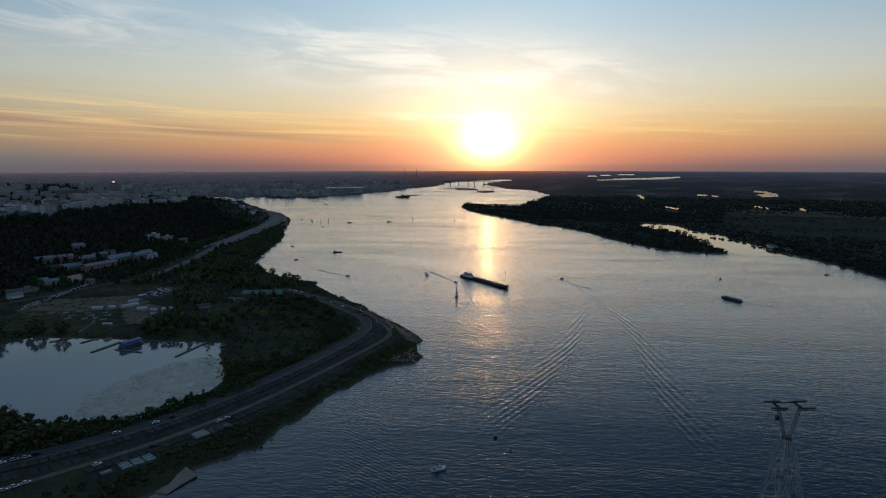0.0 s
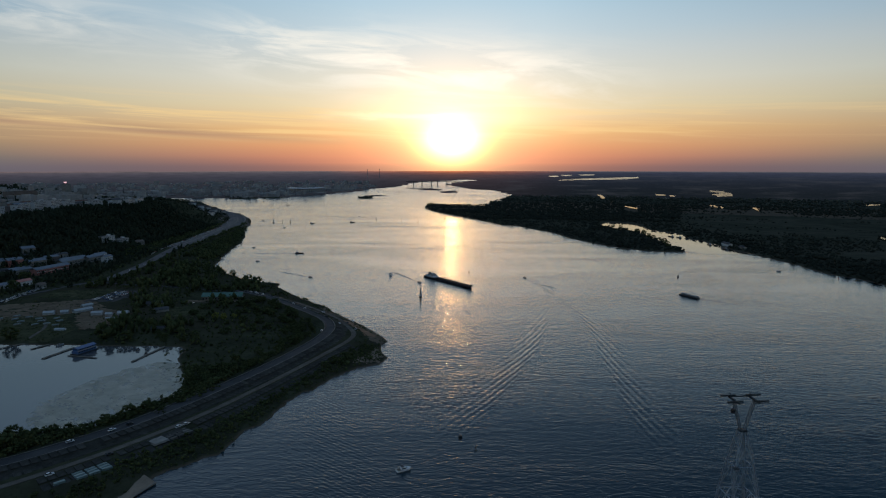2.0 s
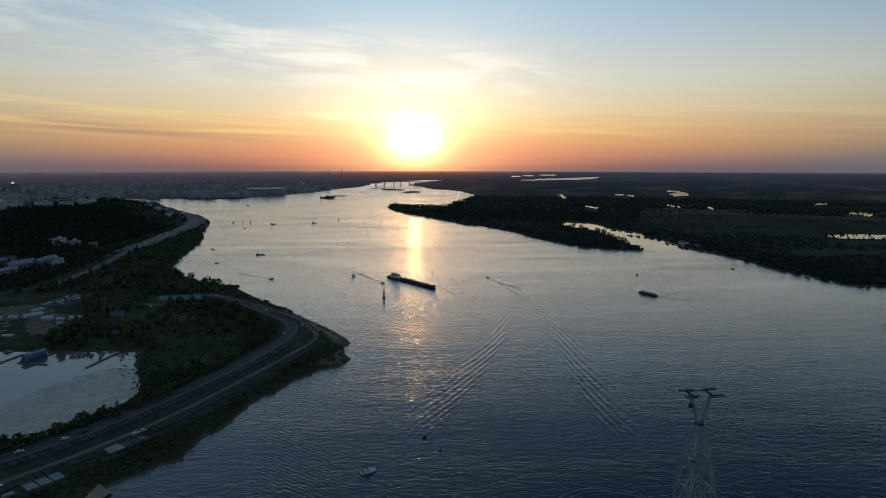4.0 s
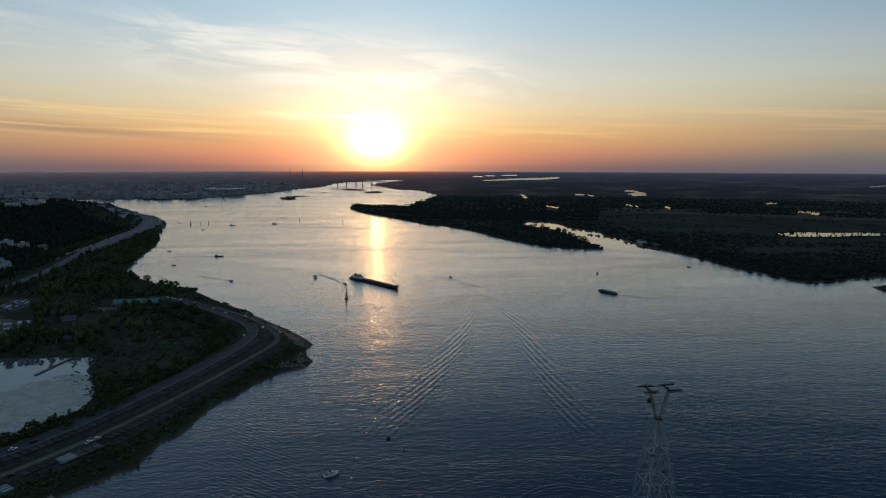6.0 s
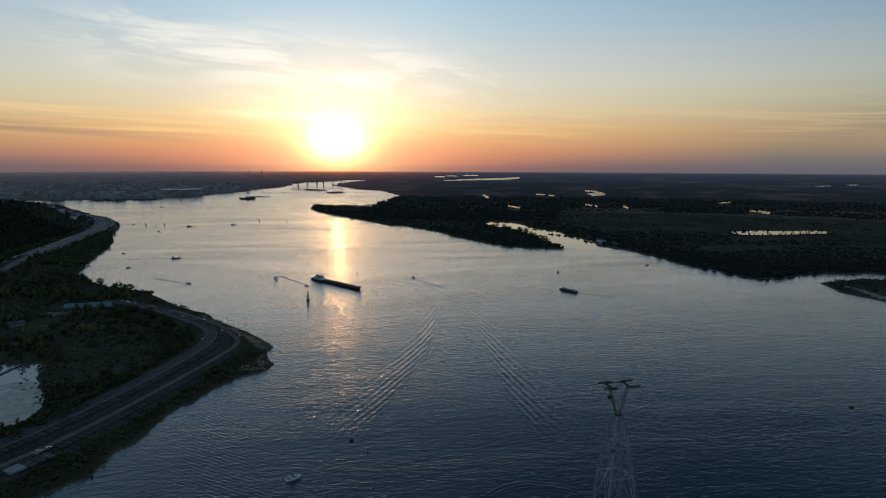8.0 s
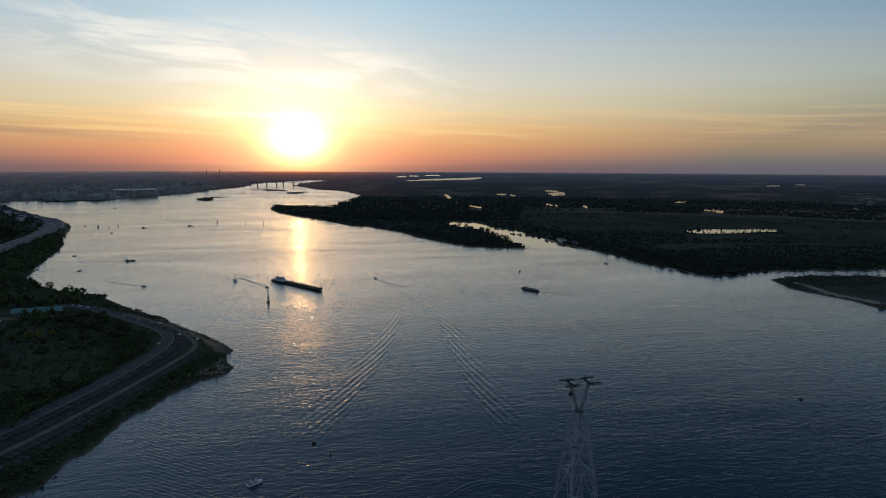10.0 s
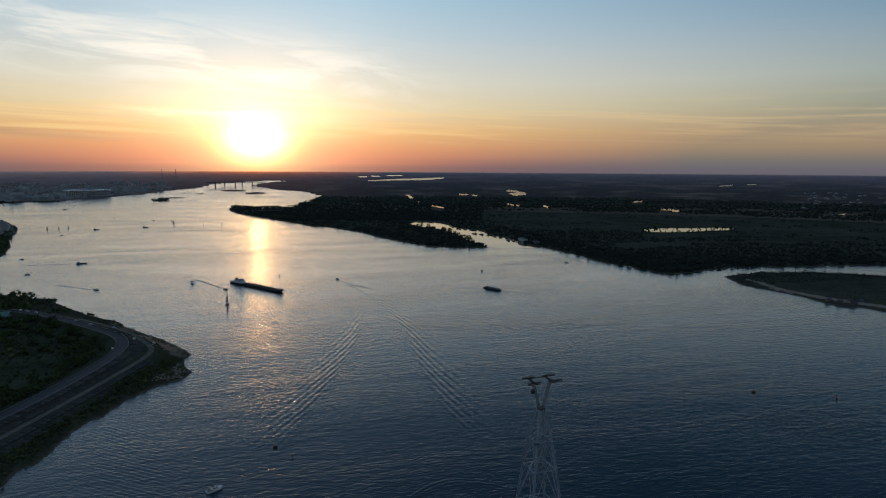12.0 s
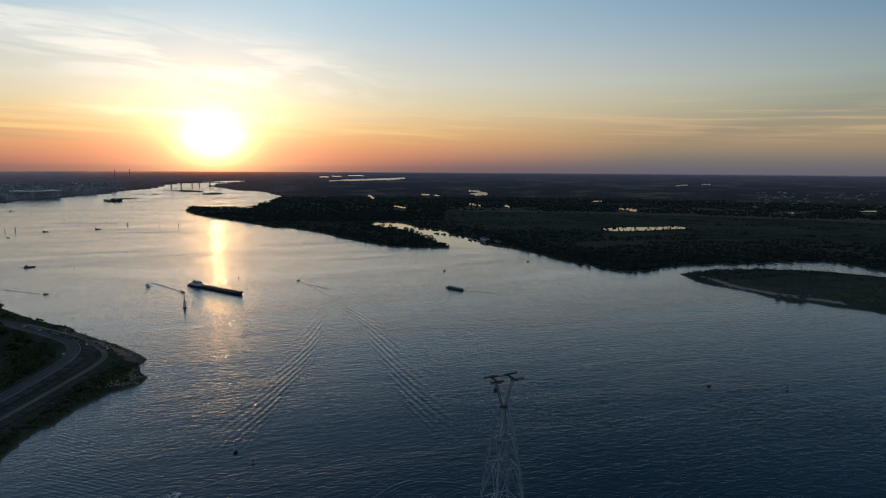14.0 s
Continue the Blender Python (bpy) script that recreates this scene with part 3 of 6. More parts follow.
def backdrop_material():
    m, N, bsdf = material("painted_haze_distance")
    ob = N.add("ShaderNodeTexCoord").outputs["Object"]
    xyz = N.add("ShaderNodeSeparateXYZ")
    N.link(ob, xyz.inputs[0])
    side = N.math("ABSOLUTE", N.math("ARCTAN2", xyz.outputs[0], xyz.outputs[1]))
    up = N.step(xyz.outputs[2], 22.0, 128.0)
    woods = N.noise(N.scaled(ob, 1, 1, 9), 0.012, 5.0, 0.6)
    # Haze is painted as emission: paler towards the rim, warmer under the sun.
    right_haze = N.ramp(up, [(0.0, lin(21, 27, 33)), (0.37, lin(30, 36, 46)), (0.6, lin(39, 45, 58)), (0.8, lin(49, 54, 70)), (0.90, lin(56, 60, 76)), (0.94, lin(78, 78, 88)), (0.96, lin(98, 94, 100))])
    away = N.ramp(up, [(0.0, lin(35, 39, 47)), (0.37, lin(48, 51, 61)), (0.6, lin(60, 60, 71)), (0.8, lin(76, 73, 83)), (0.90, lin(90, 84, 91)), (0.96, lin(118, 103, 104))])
    away = N.mix(N.step(xyz.outputs[0], -600.0, 500.0), away, right_haze)
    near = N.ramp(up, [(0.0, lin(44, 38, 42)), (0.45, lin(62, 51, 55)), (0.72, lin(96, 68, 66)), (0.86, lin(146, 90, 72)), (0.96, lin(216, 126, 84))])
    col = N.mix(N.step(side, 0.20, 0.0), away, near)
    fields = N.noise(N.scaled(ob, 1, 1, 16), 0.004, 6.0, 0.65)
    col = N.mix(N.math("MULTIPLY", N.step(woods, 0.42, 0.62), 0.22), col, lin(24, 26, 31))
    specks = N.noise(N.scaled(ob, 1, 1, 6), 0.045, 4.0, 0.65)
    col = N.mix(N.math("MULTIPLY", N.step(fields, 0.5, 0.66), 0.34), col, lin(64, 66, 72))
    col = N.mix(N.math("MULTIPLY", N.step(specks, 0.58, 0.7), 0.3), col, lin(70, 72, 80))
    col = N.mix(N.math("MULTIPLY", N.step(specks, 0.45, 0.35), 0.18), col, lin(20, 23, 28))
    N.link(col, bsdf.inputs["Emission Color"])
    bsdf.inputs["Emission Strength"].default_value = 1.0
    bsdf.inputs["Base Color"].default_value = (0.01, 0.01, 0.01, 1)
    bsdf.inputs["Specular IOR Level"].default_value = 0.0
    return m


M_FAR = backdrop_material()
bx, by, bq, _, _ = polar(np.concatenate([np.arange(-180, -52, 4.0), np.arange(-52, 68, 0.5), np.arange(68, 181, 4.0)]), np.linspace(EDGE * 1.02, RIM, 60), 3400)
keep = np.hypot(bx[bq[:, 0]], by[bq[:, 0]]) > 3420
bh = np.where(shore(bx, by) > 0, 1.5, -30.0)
tagged(new("backdrop", quick_mesh("backdrop", warped(bx, by, bh), bq[keep][:, ::-1], 4, M_FAR)), "plain reaching to the horizon, its haze painted as glow", "backdrop", kind="structure")


# ---- still waters on the land ----
def flat_polygon(name, pts, h, mat, label, category, kind="structure"):
    bm = bmesh.new()
    bm.faces.new([bm.verts.new(warp(x, y, h)[0]) for x, y in pts])
    bmesh.ops.triangulate(bm, faces=bm.faces[:])
    me = bpy.data.meshes.new(name)
    bm.to_mesh(me)
    bm.free()
    me.materials.append(mat)
    me.polygons.foreach_set("use_smooth", [False] * len(me.polygons))
    if me.polygons[0].normal.z < 0:
        me.flip_normals()
    return tagged(new(name, me), label, category, kind=kind)


def jagged(pts, amount, step):
    """A shoreline with a natural, uneven edge."""
    out = []
    for (ax, ay), (bx, by) in zip(pts, pts[1:] + pts[:1]):
        n = max(1, int(math.hypot(bx - ax, by - ay) / step))
        for i in range(n):
            x, y = ax + (bx - ax) * i / n, ay + (by - ay) * i / n
            out.append((x + amount * float(rough(x, y, 60)), y + amount * float(rough(y, x, 60))))
    return out


def grown(pts, by):
    cx, cy = sum(p[0] for p in pts) / len(pts), sum(p[1] for p in pts) / len(pts)
    return [(x + by * (x - cx) / math.hypot(x - cx, y - cy), y + by * (y - cy) / math.hypot(x - cx, y - cy)) for x, y in pts]


flat_polygon("pond_water", grown(POND, 12), 0.05, M_POND, "calm harbour pond water mirroring the pale sky", "water")
flat_polygon("backwater", [(470, 1150), (440, 1216), (440, 1350), (455, 1494), (452, 1570), (425, 1624), (405, 1730), (442, 1820), (500, 1810), (516, 1720), (514, 1574), (552, 1488), (540, 1386), (554, 1338), (550, 1200), (560, 1150)], 0.06, M_POOL, "calm backwater behind a wooded tongue of land", "water")
PONDS = [
    [(1718, 4214), (1740, 4071), (1626, 3648), (1512, 3398), (1395, 3313), (1491, 3603), (1619, 3792), (1612, 3947)],
    [(1069, 2617), (1071, 2589), (1027, 2485), (1028, 2511)],
    [(1069, 2575), (1076, 2547), (1027, 2434), (1023, 2460)],
    [(1071, 2521), (1075, 2481), (1025, 2374), (1021, 2398)],
    [(818, 3523), (838, 3546), (789, 3229), (755, 3092), (750, 3131)],
    [(722, 2880), (735, 2878), (707, 2768), (696, 2769)],
    [(698, 2541), (707, 2502), (710, 2391), (688, 2325), (677, 2383), (681, 2466)],
    [(1173, 3626), (1210, 3597), (1152, 3425), (1127, 3475)],
    [(1212, 3519), (1212, 3421), (1167, 3308), (1158, 3354)],
    [(1186, 2497), (1190, 2470), (1132, 2317), (1088, 2233), (1119, 2330)],
    [(1722, 2634), (1823, 2687), (1753, 2586), (1673, 2549)],
    [(1507, 2110), (1551, 2106), (1536, 2021), (1465, 1930), (1444, 1941), (1485, 2026), (1457, 2038)],
    [(956, 1404), (1026, 1415), (1104, 1397), (1180, 1402), (1207, 1368), (1171, 1333), (1102, 1332), (1013, 1317), (939, 1334), (933, 1367)],
    [(1967, 1722), (2014, 1739), (1948, 1684)],
    [(2367, 1751), (2412, 1705), (2338, 1663), (2314, 1700)],
]
FAR_PONDS = [
    [(1218, 7197), (1290, 7622), (1430, 7800), (1500, 7500), (1415, 7297)],
    [(1480, 7420), (1500, 8000), (1596, 8230), (2182, 8952), (2906, 9826), (2604, 8806), (2112, 7854)],
    [(1549, 9968), (1714, 11028), (1867, 11037), (1688, 9973)],
    [(1896, 10810), (2068, 11795), (2234, 11806), (2047, 10817)],
    [(2329, 11551), (2558, 12688), (2859, 12713), (2602, 11568)],
    [(4280, 5077), (4579, 5240), (4250, 4861), (3951, 4676)],
    [(4845, 5352), (5086, 5472), (4703, 5059), (4644, 5119)],
]
for pts in PONDS + FAR_PONDS:
    far = math.hypot(*pts[0])
    flat_polygon("pool", jagged(pts, far * 0.004, far * 0.012), 4.2, M_POOL, "still backwater pool among the flood-plain woods", "water")


# ---- woods ----
def icosa():
    t = (1 + 5**0.5) / 2
    v = np.array([(-1, t, 0), (1, t, 0), (-1, -t, 0), (1, -t, 0), (0, -1, t), (0, 1, t), (0, -1, -t), (0, 1, -t), (t, 0, -1), (t, 0, 1), (-t, 0, -1), (-t, 0, 1)], float)
    f = np.array([(0, 11, 5), (0, 5, 1), (0, 1, 7), (0, 7, 10), (0, 10, 11), (1, 5, 9), (5, 11, 4), (11, 10, 2), (10, 7, 6), (7, 1, 8), (3, 9, 4), (3, 4, 2), (3, 2, 6), (3, 6, 8), (3, 8, 9), (4, 9, 5), (2, 4, 11), (6, 2, 10), (8, 6, 7), (9, 8, 1)])
    return v / np.linalg.norm(v[0]), f


def crown(lumps, leaves, tall, wide, leaf, seed, low=0.25, pointed=0.0, bulk=0.36, ragged=0.65):
    """Leaf masses and loose sprays of leaves round them: verts and triangles, for a plant one unit high."""
    r = np.random.default_rng(seed)
    iv, fi = icosa()
    V, T, n = [], [], 0
    for i in range(lumps):
        z = low + (tall - low) * (i + 0.5) / lumps
        spread = wide * (0.75 - bulk * 0.55) * r.uniform(0.5, 1.15) * (1 - pointed * z) * (0.4 + 0.6 * math.sin(math.pi * min(1, (z - low) / (tall - low) * 0.8 + 0.15)))
        a = r.uniform(0, 6.28)
        c = np.array([spread * math.cos(a), spread * math.sin(a), z])
        size = np.array([wide * (1 - pointed * z) * bulk, wide * (1 - pointed * z) * bulk, max((tall - low) / lumps * (1.1 if lumps > 1 else 0.55), wide * bulk * 0.75)]) * r.uniform(0.75, 1.2)
        v = c + iv * size * r.uniform(ragged, 1.25, (12, 1))
        V.append(v)
        T.append(fi + n)
        n += 12
        for _ in range(leaves // lumps):
            d = r.normal(size=3)
            d /= np.linalg.norm(d)
            p = c + d * size * r.uniform(0.85, 1.35)
            s = leaf * r.uniform(0.6, 1.4)
            V.append(p + r.normal(size=(3, 3)) * s)
            T.append(np.array([[n, n + 1, n + 2]]))
            n += 3
    v = np.concatenate(V)
    v[:, 2] = np.maximum(v[:, 2], 0.0)
    return v, np.concatenate(T)


def plant(name, places, sizes, kinds, mat, label, category, squash=(0.8, 1.25)):
    """Many plants in one sheet of stuff. places: x, y, h; sizes: heights in metres."""
    r = np.random.default_rng(len(places))
    x, y, h = np.array(places, float).T
    base = warped(x, y, h)
    k = np.where(np.hypot(x, y) > 2200, np.hypot(base[:, 0], base[:, 1]) / np.hypot(x, y), 1.0)
    pick = r.integers(0, len(kinds), len(x))
    V, T, n = [], [], 0
    for i, (v, t) in enumerate(kinds):
        idx = np.nonzero(pick == i)[0]
        if not len(idx):
            continue
        a = r.uniform(0, 6.28, len(idx))
        s = sizes[idx] * k[idx]
        w = s * r.uniform(*squash, len(idx))
        c, q = np.cos(a)[:, None], np.sin(a)[:, None]
        P = np.stack([w[:, None] * (c * v[:, 0] - q * v[:, 1]), w[:, None] * (q * v[:, 0] + c * v[:, 1]), s[:, None] * v[:, 2]], -1) + base[idx][:, None]
        V.append(P.reshape(-1, 3))
        T.append((t[None] + (n + np.arange(len(idx)) * len(v))[:, None, None]).reshape(-1, 3))
        n += len(idx) * len(v)
    me = quick_mesh(name, np.concatenate(V), np.concatenate(T), 3, mat)
    me.polygons.foreach_set("use_smooth", [True] * len(me.polygons))
    return tagged(new(name, me), label, category, kind="stuff")


TREES = [crown(2, 36, 1.0, 0.72, 0.075, s, 0.18, 0.0, 0.38, 0.35) for s in range(8)]
SHRUBS = [crown(1, 24, 1.0, 1.15, 0.13, 20 + s, 0.08, 0.0, 0.48, 0.35) for s in range(6)]
BUSHES = [crown(4, 88, 1.0, 1.2, 0.06, 30 + s, 0.06, 0.0, 0.25, 0.3) for s in range(6)]
FAR_TREES = [crown(1, 12, 1.0, 0.9, 0.13, 40 + s, 0.05, 0.0, 0.5, 0.4) for s in range(8)]
DISTANT = [crown(1, 8, 1.0, 1.3, 0.16, 50 + s, 0.1, 0.0, 0.6) for s in range(6)]

# Open ground: parking rows, a sports field, yards.
YARDS = [[(-560, 690), (-535, 800), (-405, 790), (-345, 640), (-340, 560), (-445, 552), (-520, 560)], [(-320, 720), (-240, 720), (-225, 775), (-310, 775)], [(-650, 870), (-560, 870), (-570, 1060), (-640, 1060)],
         [(-300, 640), (-330, 690), (-270, 700), (-250, 660)]]


def spots(x0, x1, y0, y1, step, seed):
    r = np.random.default_rng(seed)
    x, y = np.meshgrid(np.arange(x0, x1, step), np.arange(y0, y1, step))
    x, y = x.ravel() + r.uniform(-0.5, 0.5, x.size) * step * 1.3, y.ravel() + r.uniform(-0.5, 0.5, x.size) * step * 1.3
    return x, y, r


def in_any(x, y, polys):
    out = np.zeros(x.shape, bool)
    for p in polys:
        out |= inside(x, y, p)
    return out


x, y, r = spots(-1000, -460, 520, 2150, 7.4, 1)
d, s = to_line(x, y, PLATEAU, True), shore(x, y)
ok = (s > 14) & (np.where(inside(x, y, PLATEAU), d < 16, d < 200)) & (to_line(x, y, QUAY) > 24) & ~in_any(x, y, YARDS)
ok &= (y < 2100) & (r.random(x.size) < np.where(y > 1650, 0.45, 0.93))
x, y = x[ok], y[ok]
plant("hill_wood", np.stack([x, y, height(x, y) - 0.5], -1), np.where(y > 1650, r.uniform(3, 6.5, x.size), r.uniform(6.5, 12, x.size) * (0.9 + 0.25 * rough(x, y, 70))), TREES, M_LEAF, "dense dark deciduous wood covering the steep hillside", "woodland")

x, y, r = spots(-720, -48, 235, 1150, 6.4, 2)
s, road, track = shore(x, y), to_line(x, y, ROAD), to_line(x, y, TRACK)
ok = (s > 1.5) & (road > 9) & ~((track < 20) & (road < 42) & (s > 16)) & (track > 4.5) & (to_line(x, y, QUAY) > 13) & ~in_any(x, y, YARDS)
ok &= (rough(x, y, 75) + r.normal(0, 0.3, x.size) > -0.55) & ~((y < 250) & (x < -300))
x, y, s = x[ok], y[ok], s[ok]
bare = (s < 26) & (y > 548) & (y < 705) & (x > -150)
x, y, s = x[~bare], y[~bare], s[~bare]
big = np.clip(1 + 0.9 * rough(x, y, 110), 0.35, 2.2)
plant("riverside_scrub", np.stack([x, y, height(x, y) - 0.2], -1), r.uniform(1.1, 2.8, x.size) * big, SHRUBS, M_SCRUB, "tangled willow scrub and bushes on the flat river bank", "scrub")

x, y, r = spots(-330, -150, 290, 480, 3.1, 14)
s, road = shore(x, y), to_line(x, y, ROAD)
ok = (s > 0.8) & (road > 7.5) & (x < np.interp(y, [p[1] for p in ROAD], [p[0] for p in ROAD]))
x, y = x[ok], y[ok]
plant("roadside_bushes", np.stack([x, y, height(x, y) - 0.2], -1), r.uniform(1.5, 4.2, x.size), BUSHES, M_SCRUB, "thick bushes between the road and the pond", "scrub")
x, y, r = spots(-185, -50, 235, 560, 3.0, 15)
s, track = shore(x, y), to_line(x, y, TRACK)
ok = (s > 0.2) & (y < 545) & (s < 27 + 6 * rough(x, y, 30)) & (track > np.where(y < 330, 11, 14.5)) & (rough(x, y, 22) > -0.75) & (to_line(x, y, [(-166, 281), (-155, 300)]) > 9)
x, y = x[ok], y[ok]
plant("waterside_bushes", np.stack([x, y, height(x, y) - 0.2], -1), np.minimum(r.uniform(1.0, 3.4, x.size), 0.8 + 0.16 * shore(x, y)), BUSHES, M_SCRUB, "dense low willow bushes along the water", "scrub")

x, y, r = spots(-160, -50, 548, 705, 4.2, 16)
s = shore(x, y)
ok = (s > 1.5) & (s < 26) & (to_line(x, y, TRACK) > 5) & (rough(x, y, 26) > 0.05)
x, y = x[ok], y[ok]
plant("cape_bushes", np.stack([x, y, height(x, y) - 0.2], -1), r.uniform(0.6, 2.6, x.size), BUSHES, M_SCRUB, "scattered bushes on the bare eroded point", "scrub")
x, y, r = spots(-540, -330, 550, 800, 5.0, 17)
ok = in_any(x, y, YARDS[:1]) & (rough(x, y, 40) + 0.5 * rough(y, x, 11) > 0.28) & (to_line(x, y, [(-424, 720), (-400, 785)]) > 22)
x, y = x[ok], y[ok]
plant("yard_weeds", np.stack([x, y, height(x, y) - 0.1], -1), r.uniform(0.5, 1.8, x.size), SHRUBS, M_SCRUB, "weeds and low bushes on the open yards", "scrub")

x, y, r = spots(-480, -250, 560, 1100, 7.5, 3)
ok = (shore(x, y) > 8) & (rough(x, y, 130) > 0.1) & ~in_any(x, y, YARDS) & (to_line(x, y, QUAY) > 14)
x, y = x[ok], y[ok]
plant("bank_grove", np.stack([x, y, height(x, y) - 0.3], -1), r.uniform(5, 10, x.size), TREES, M_SCRUB, "loose grove of broadleaf trees behind the shore", "woodland")

x, y, r = spots(-650, -490, 700, 1190, 9.0, 18)
ok = (to_line(x, y, QUAY) > 15) & (to_line(x, y, [(-570, 660), (-535, 720), (-515, 800), (-490, 850)]) > 10) & (rough(x, y, 60) > -0.25) & ~in_any(x, y, YARDS[:1])
for bx, by in ((-602, 905), (-606, 935), (-640, 905), (-612, 985), (-606, 1005), (-602, 1034), (-573, 818), (-606, 800), (-585, 735), (-571, 705), (-624, 1012), (-589, 791), (-650, 899), (-577, 1030), (-602, 1052), (-645, 1205), (-626, 1232)):
    ok &= np.hypot(x - bx, y - by) > 17
x, y = x[ok], y[ok]
plant("street_grove", np.stack([x, y, height(x, y) - 0.3], -1), r.uniform(3.5, 8, x.size), TREES, M_LEAF, "dark trees and bushes round the houses below the hill", "woodland")
x, y, r = spots(-700, -380, 1100, 2000, 6.0, 4)
s, q = shore(x, y), to_line(x, y, QUAY)
ok = (s > 3) & (q > 23) & (q < 110) & (y < 1690) & (to_line(x, y, PLATEAU, True) > 190)
x, y = x[ok], y[ok]
plant("quay_bushes", np.stack([x, y, height(x, y) - 0.2], -1), r.uniform(2, 5.5, x.size), SHRUBS, M_SCRUB, "bushes on the bank below the riverside road", "scrub")

# Nothing tall stands between the near bank and the open pools.
OPEN = [grown(p, 10) for p in PONDS] + [[(x * k, y * k) for x, y in p] for p in PONDS for k in (0.985, 0.965, 0.945, 0.925)]

# The wooded flood plain across the river, thick along the water.
r = np.random.default_rng(5)
az, slope = np.radians(r.uniform(-9, 66, 60000)), r.uniform(EYE / 2800, EYE / 640, 60000)
x, y = EYE / slope * np.sin(az), EYE / slope * np.cos(az)
s = shore(x, y)
plain_right = inside(x, y, FAR_RIGHT + RIGHT_A + RIGHT_B)
dist, clear = np.hypot(x, y), np.degrees(np.arctan2(x, y)) - 21 + 3 * rough(x, y, 300)
meadow = (rough(x * 0.45, y, 420) > 0.30) & (s > 130)
meadow |= (clear > 0) & (dist > 1640 + 90 * rough(x, y, 260)) & (dist < 2420 + 5 * clear) & (rough(x * 0.5, y, 190) + 0.4 * rough(y, x, 60) < 0.3) & (s > 60)
ok = plain_right & (s > 4) & ~meadow & ~in_any(x, y, OPEN)
x, y, s = x[ok], y[ok], s[ok]
size = np.where(s < 90, r.uniform(2.8, 6.5, x.size), r.uniform(2, 5, x.size)) * (0.8 + 0.35 * rough(x, y, 90))
plant("flood_plain_wood", np.stack([x, y, height(x, y) - 0.4], -1), size, FAR_TREES, M_FAR_LEAF, "dark low woods spread over the flat far bank", "woodland", (1.1, 2.0))
r = np.random.default_rng(12)
az, slope = np.radians(r.uniform(-6, 66, 17000)), r.uniform(EYE / 3300, EYE / 1900, 17000)
x, y = EYE / slope * np.sin(az), EYE / slope * np.cos(az)
ok = inside(x, y, FAR_RIGHT + RIGHT_A + RIGHT_B) & (shore(x, y) > 12) & ~in_any(x, y, OPEN)
ok &= (np.hypot(x, y) > 2380 + 90 * rough(x, y, 400)) & (rough(x * 0.3, y, 500) < 0.35) | (np.degrees(np.arctan2(x, y)) < 20) & (rough(x * 0.4, y, 420) < 0.42)
x, y = x[ok], y[ok]
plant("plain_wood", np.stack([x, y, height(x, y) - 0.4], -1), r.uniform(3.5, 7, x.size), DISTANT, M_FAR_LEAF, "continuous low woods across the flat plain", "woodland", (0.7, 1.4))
r = np.random.default_rng(13)
edge_pts = [(ax + (bx - ax) * f, ay + (by - ay) * f) for pool in PONDS[11:13] for (ax, ay), (bx, by) in zip(pool, pool[1:] + pool[:1]) for f in np.arange(0, 1, 4.0 / math.hypot(bx - ax, by - ay))]
x, y = np.array(edge_pts).T + r.normal(0, 2.5, (2, len(edge_pts)))
ok = r.random(x.size) < 0.3 + 0.5 * (rough(x, y, 50) > 0)
x, y = x[ok], y[ok]
plant("pool_bushes", np.stack([x, y, height(x, y) - 0.2], -1), r.uniform(2.6, 6.5, x.size), TREES, M_FAR_LEAF, "dark bushes fringing the backwater pools", "scrub")
x, y, r = spots(630, 960, 320, 800, 5.6, 6)
s = shore(x, y)
ok = inside(x, y, SPIT) & (s > 10) & (rough(x, y, 70) > -0.4) & ~((x < 712) & (y < 700) & (s < 38)) | (inside(x, y, SPIT) & (s > 3) & (s < 30) & (y > 700))
x, y = x[ok], y[ok]
plant("spit_scrub", np.stack([x, y, height(x, y) - 0.2], -1), np.where(y > 690, r.uniform(0.8, 2.4, x.size), r.uniform(0.4, 1.4, x.size) * (1 + 0.5 * rough(x, y, 50))), SHRUBS, M_FAR_LEAF, "low bushes over a flat sandy island", "scrub")
r = np.random.default_rng(8)
az, slope = np.radians(r.uniform(-46, 66, 7500)), r.uniform(EYE / 3500, EYE / 2750, 7500)
x, y = EYE / slope * np.sin(az), EYE / slope * np.cos(az)
s = shore(x, y)
ok = (s > 6) & ~in_any(x, y, OPEN) & (rough(x, y, 700) > np.where(x < -150, 0.15, -0.35))
x, y = x[ok], y[ok]
plant("distant_woods", np.stack([x, y, np.full_like(x, 1.5)], -1), r.uniform(4, 8, x.size), DISTANT, M_HAZED_LEAF, "distant woods and orchards on the plain", "woodland", (0.8, 1.6))
r = np.random.default_rng(9)
P = [(cx + L / 2 * u * math.cos(radians(t)) - W / 2 * v * math.sin(radians(t)), cy + L / 2 * u * math.sin(radians(t)) + W / 2 * v * math.cos(radians(t))) for cx, cy, L, W, t in BARS for u, v in r.uniform(-0.8, 0.8, (int(max(L, W) * 0.25), 2))]
x, y = np.array(P).T
plant("sandbar_bushes", np.stack([x, y, np.full_like(x, 1.0)], -1), r.uniform(0.8, 2.4, x.size), SHRUBS, M_FAR_LEAF, "bushes on low sandbars in the river", "scrub")
x, y, r = spots(-2400, -800, 700, 3000, 24, 10)
ok = inside(x, y, PLATEAU) & (r.random(x.size) < 0.75)
x, y = x[ok], y[ok]
plant("town_trees", np.stack([x, y, height(x, y)], -1), r.uniform(7, 13, x.size), FAR_TREES, M_LEAF, "street trees between the houses of the hilltop town", "woodland")


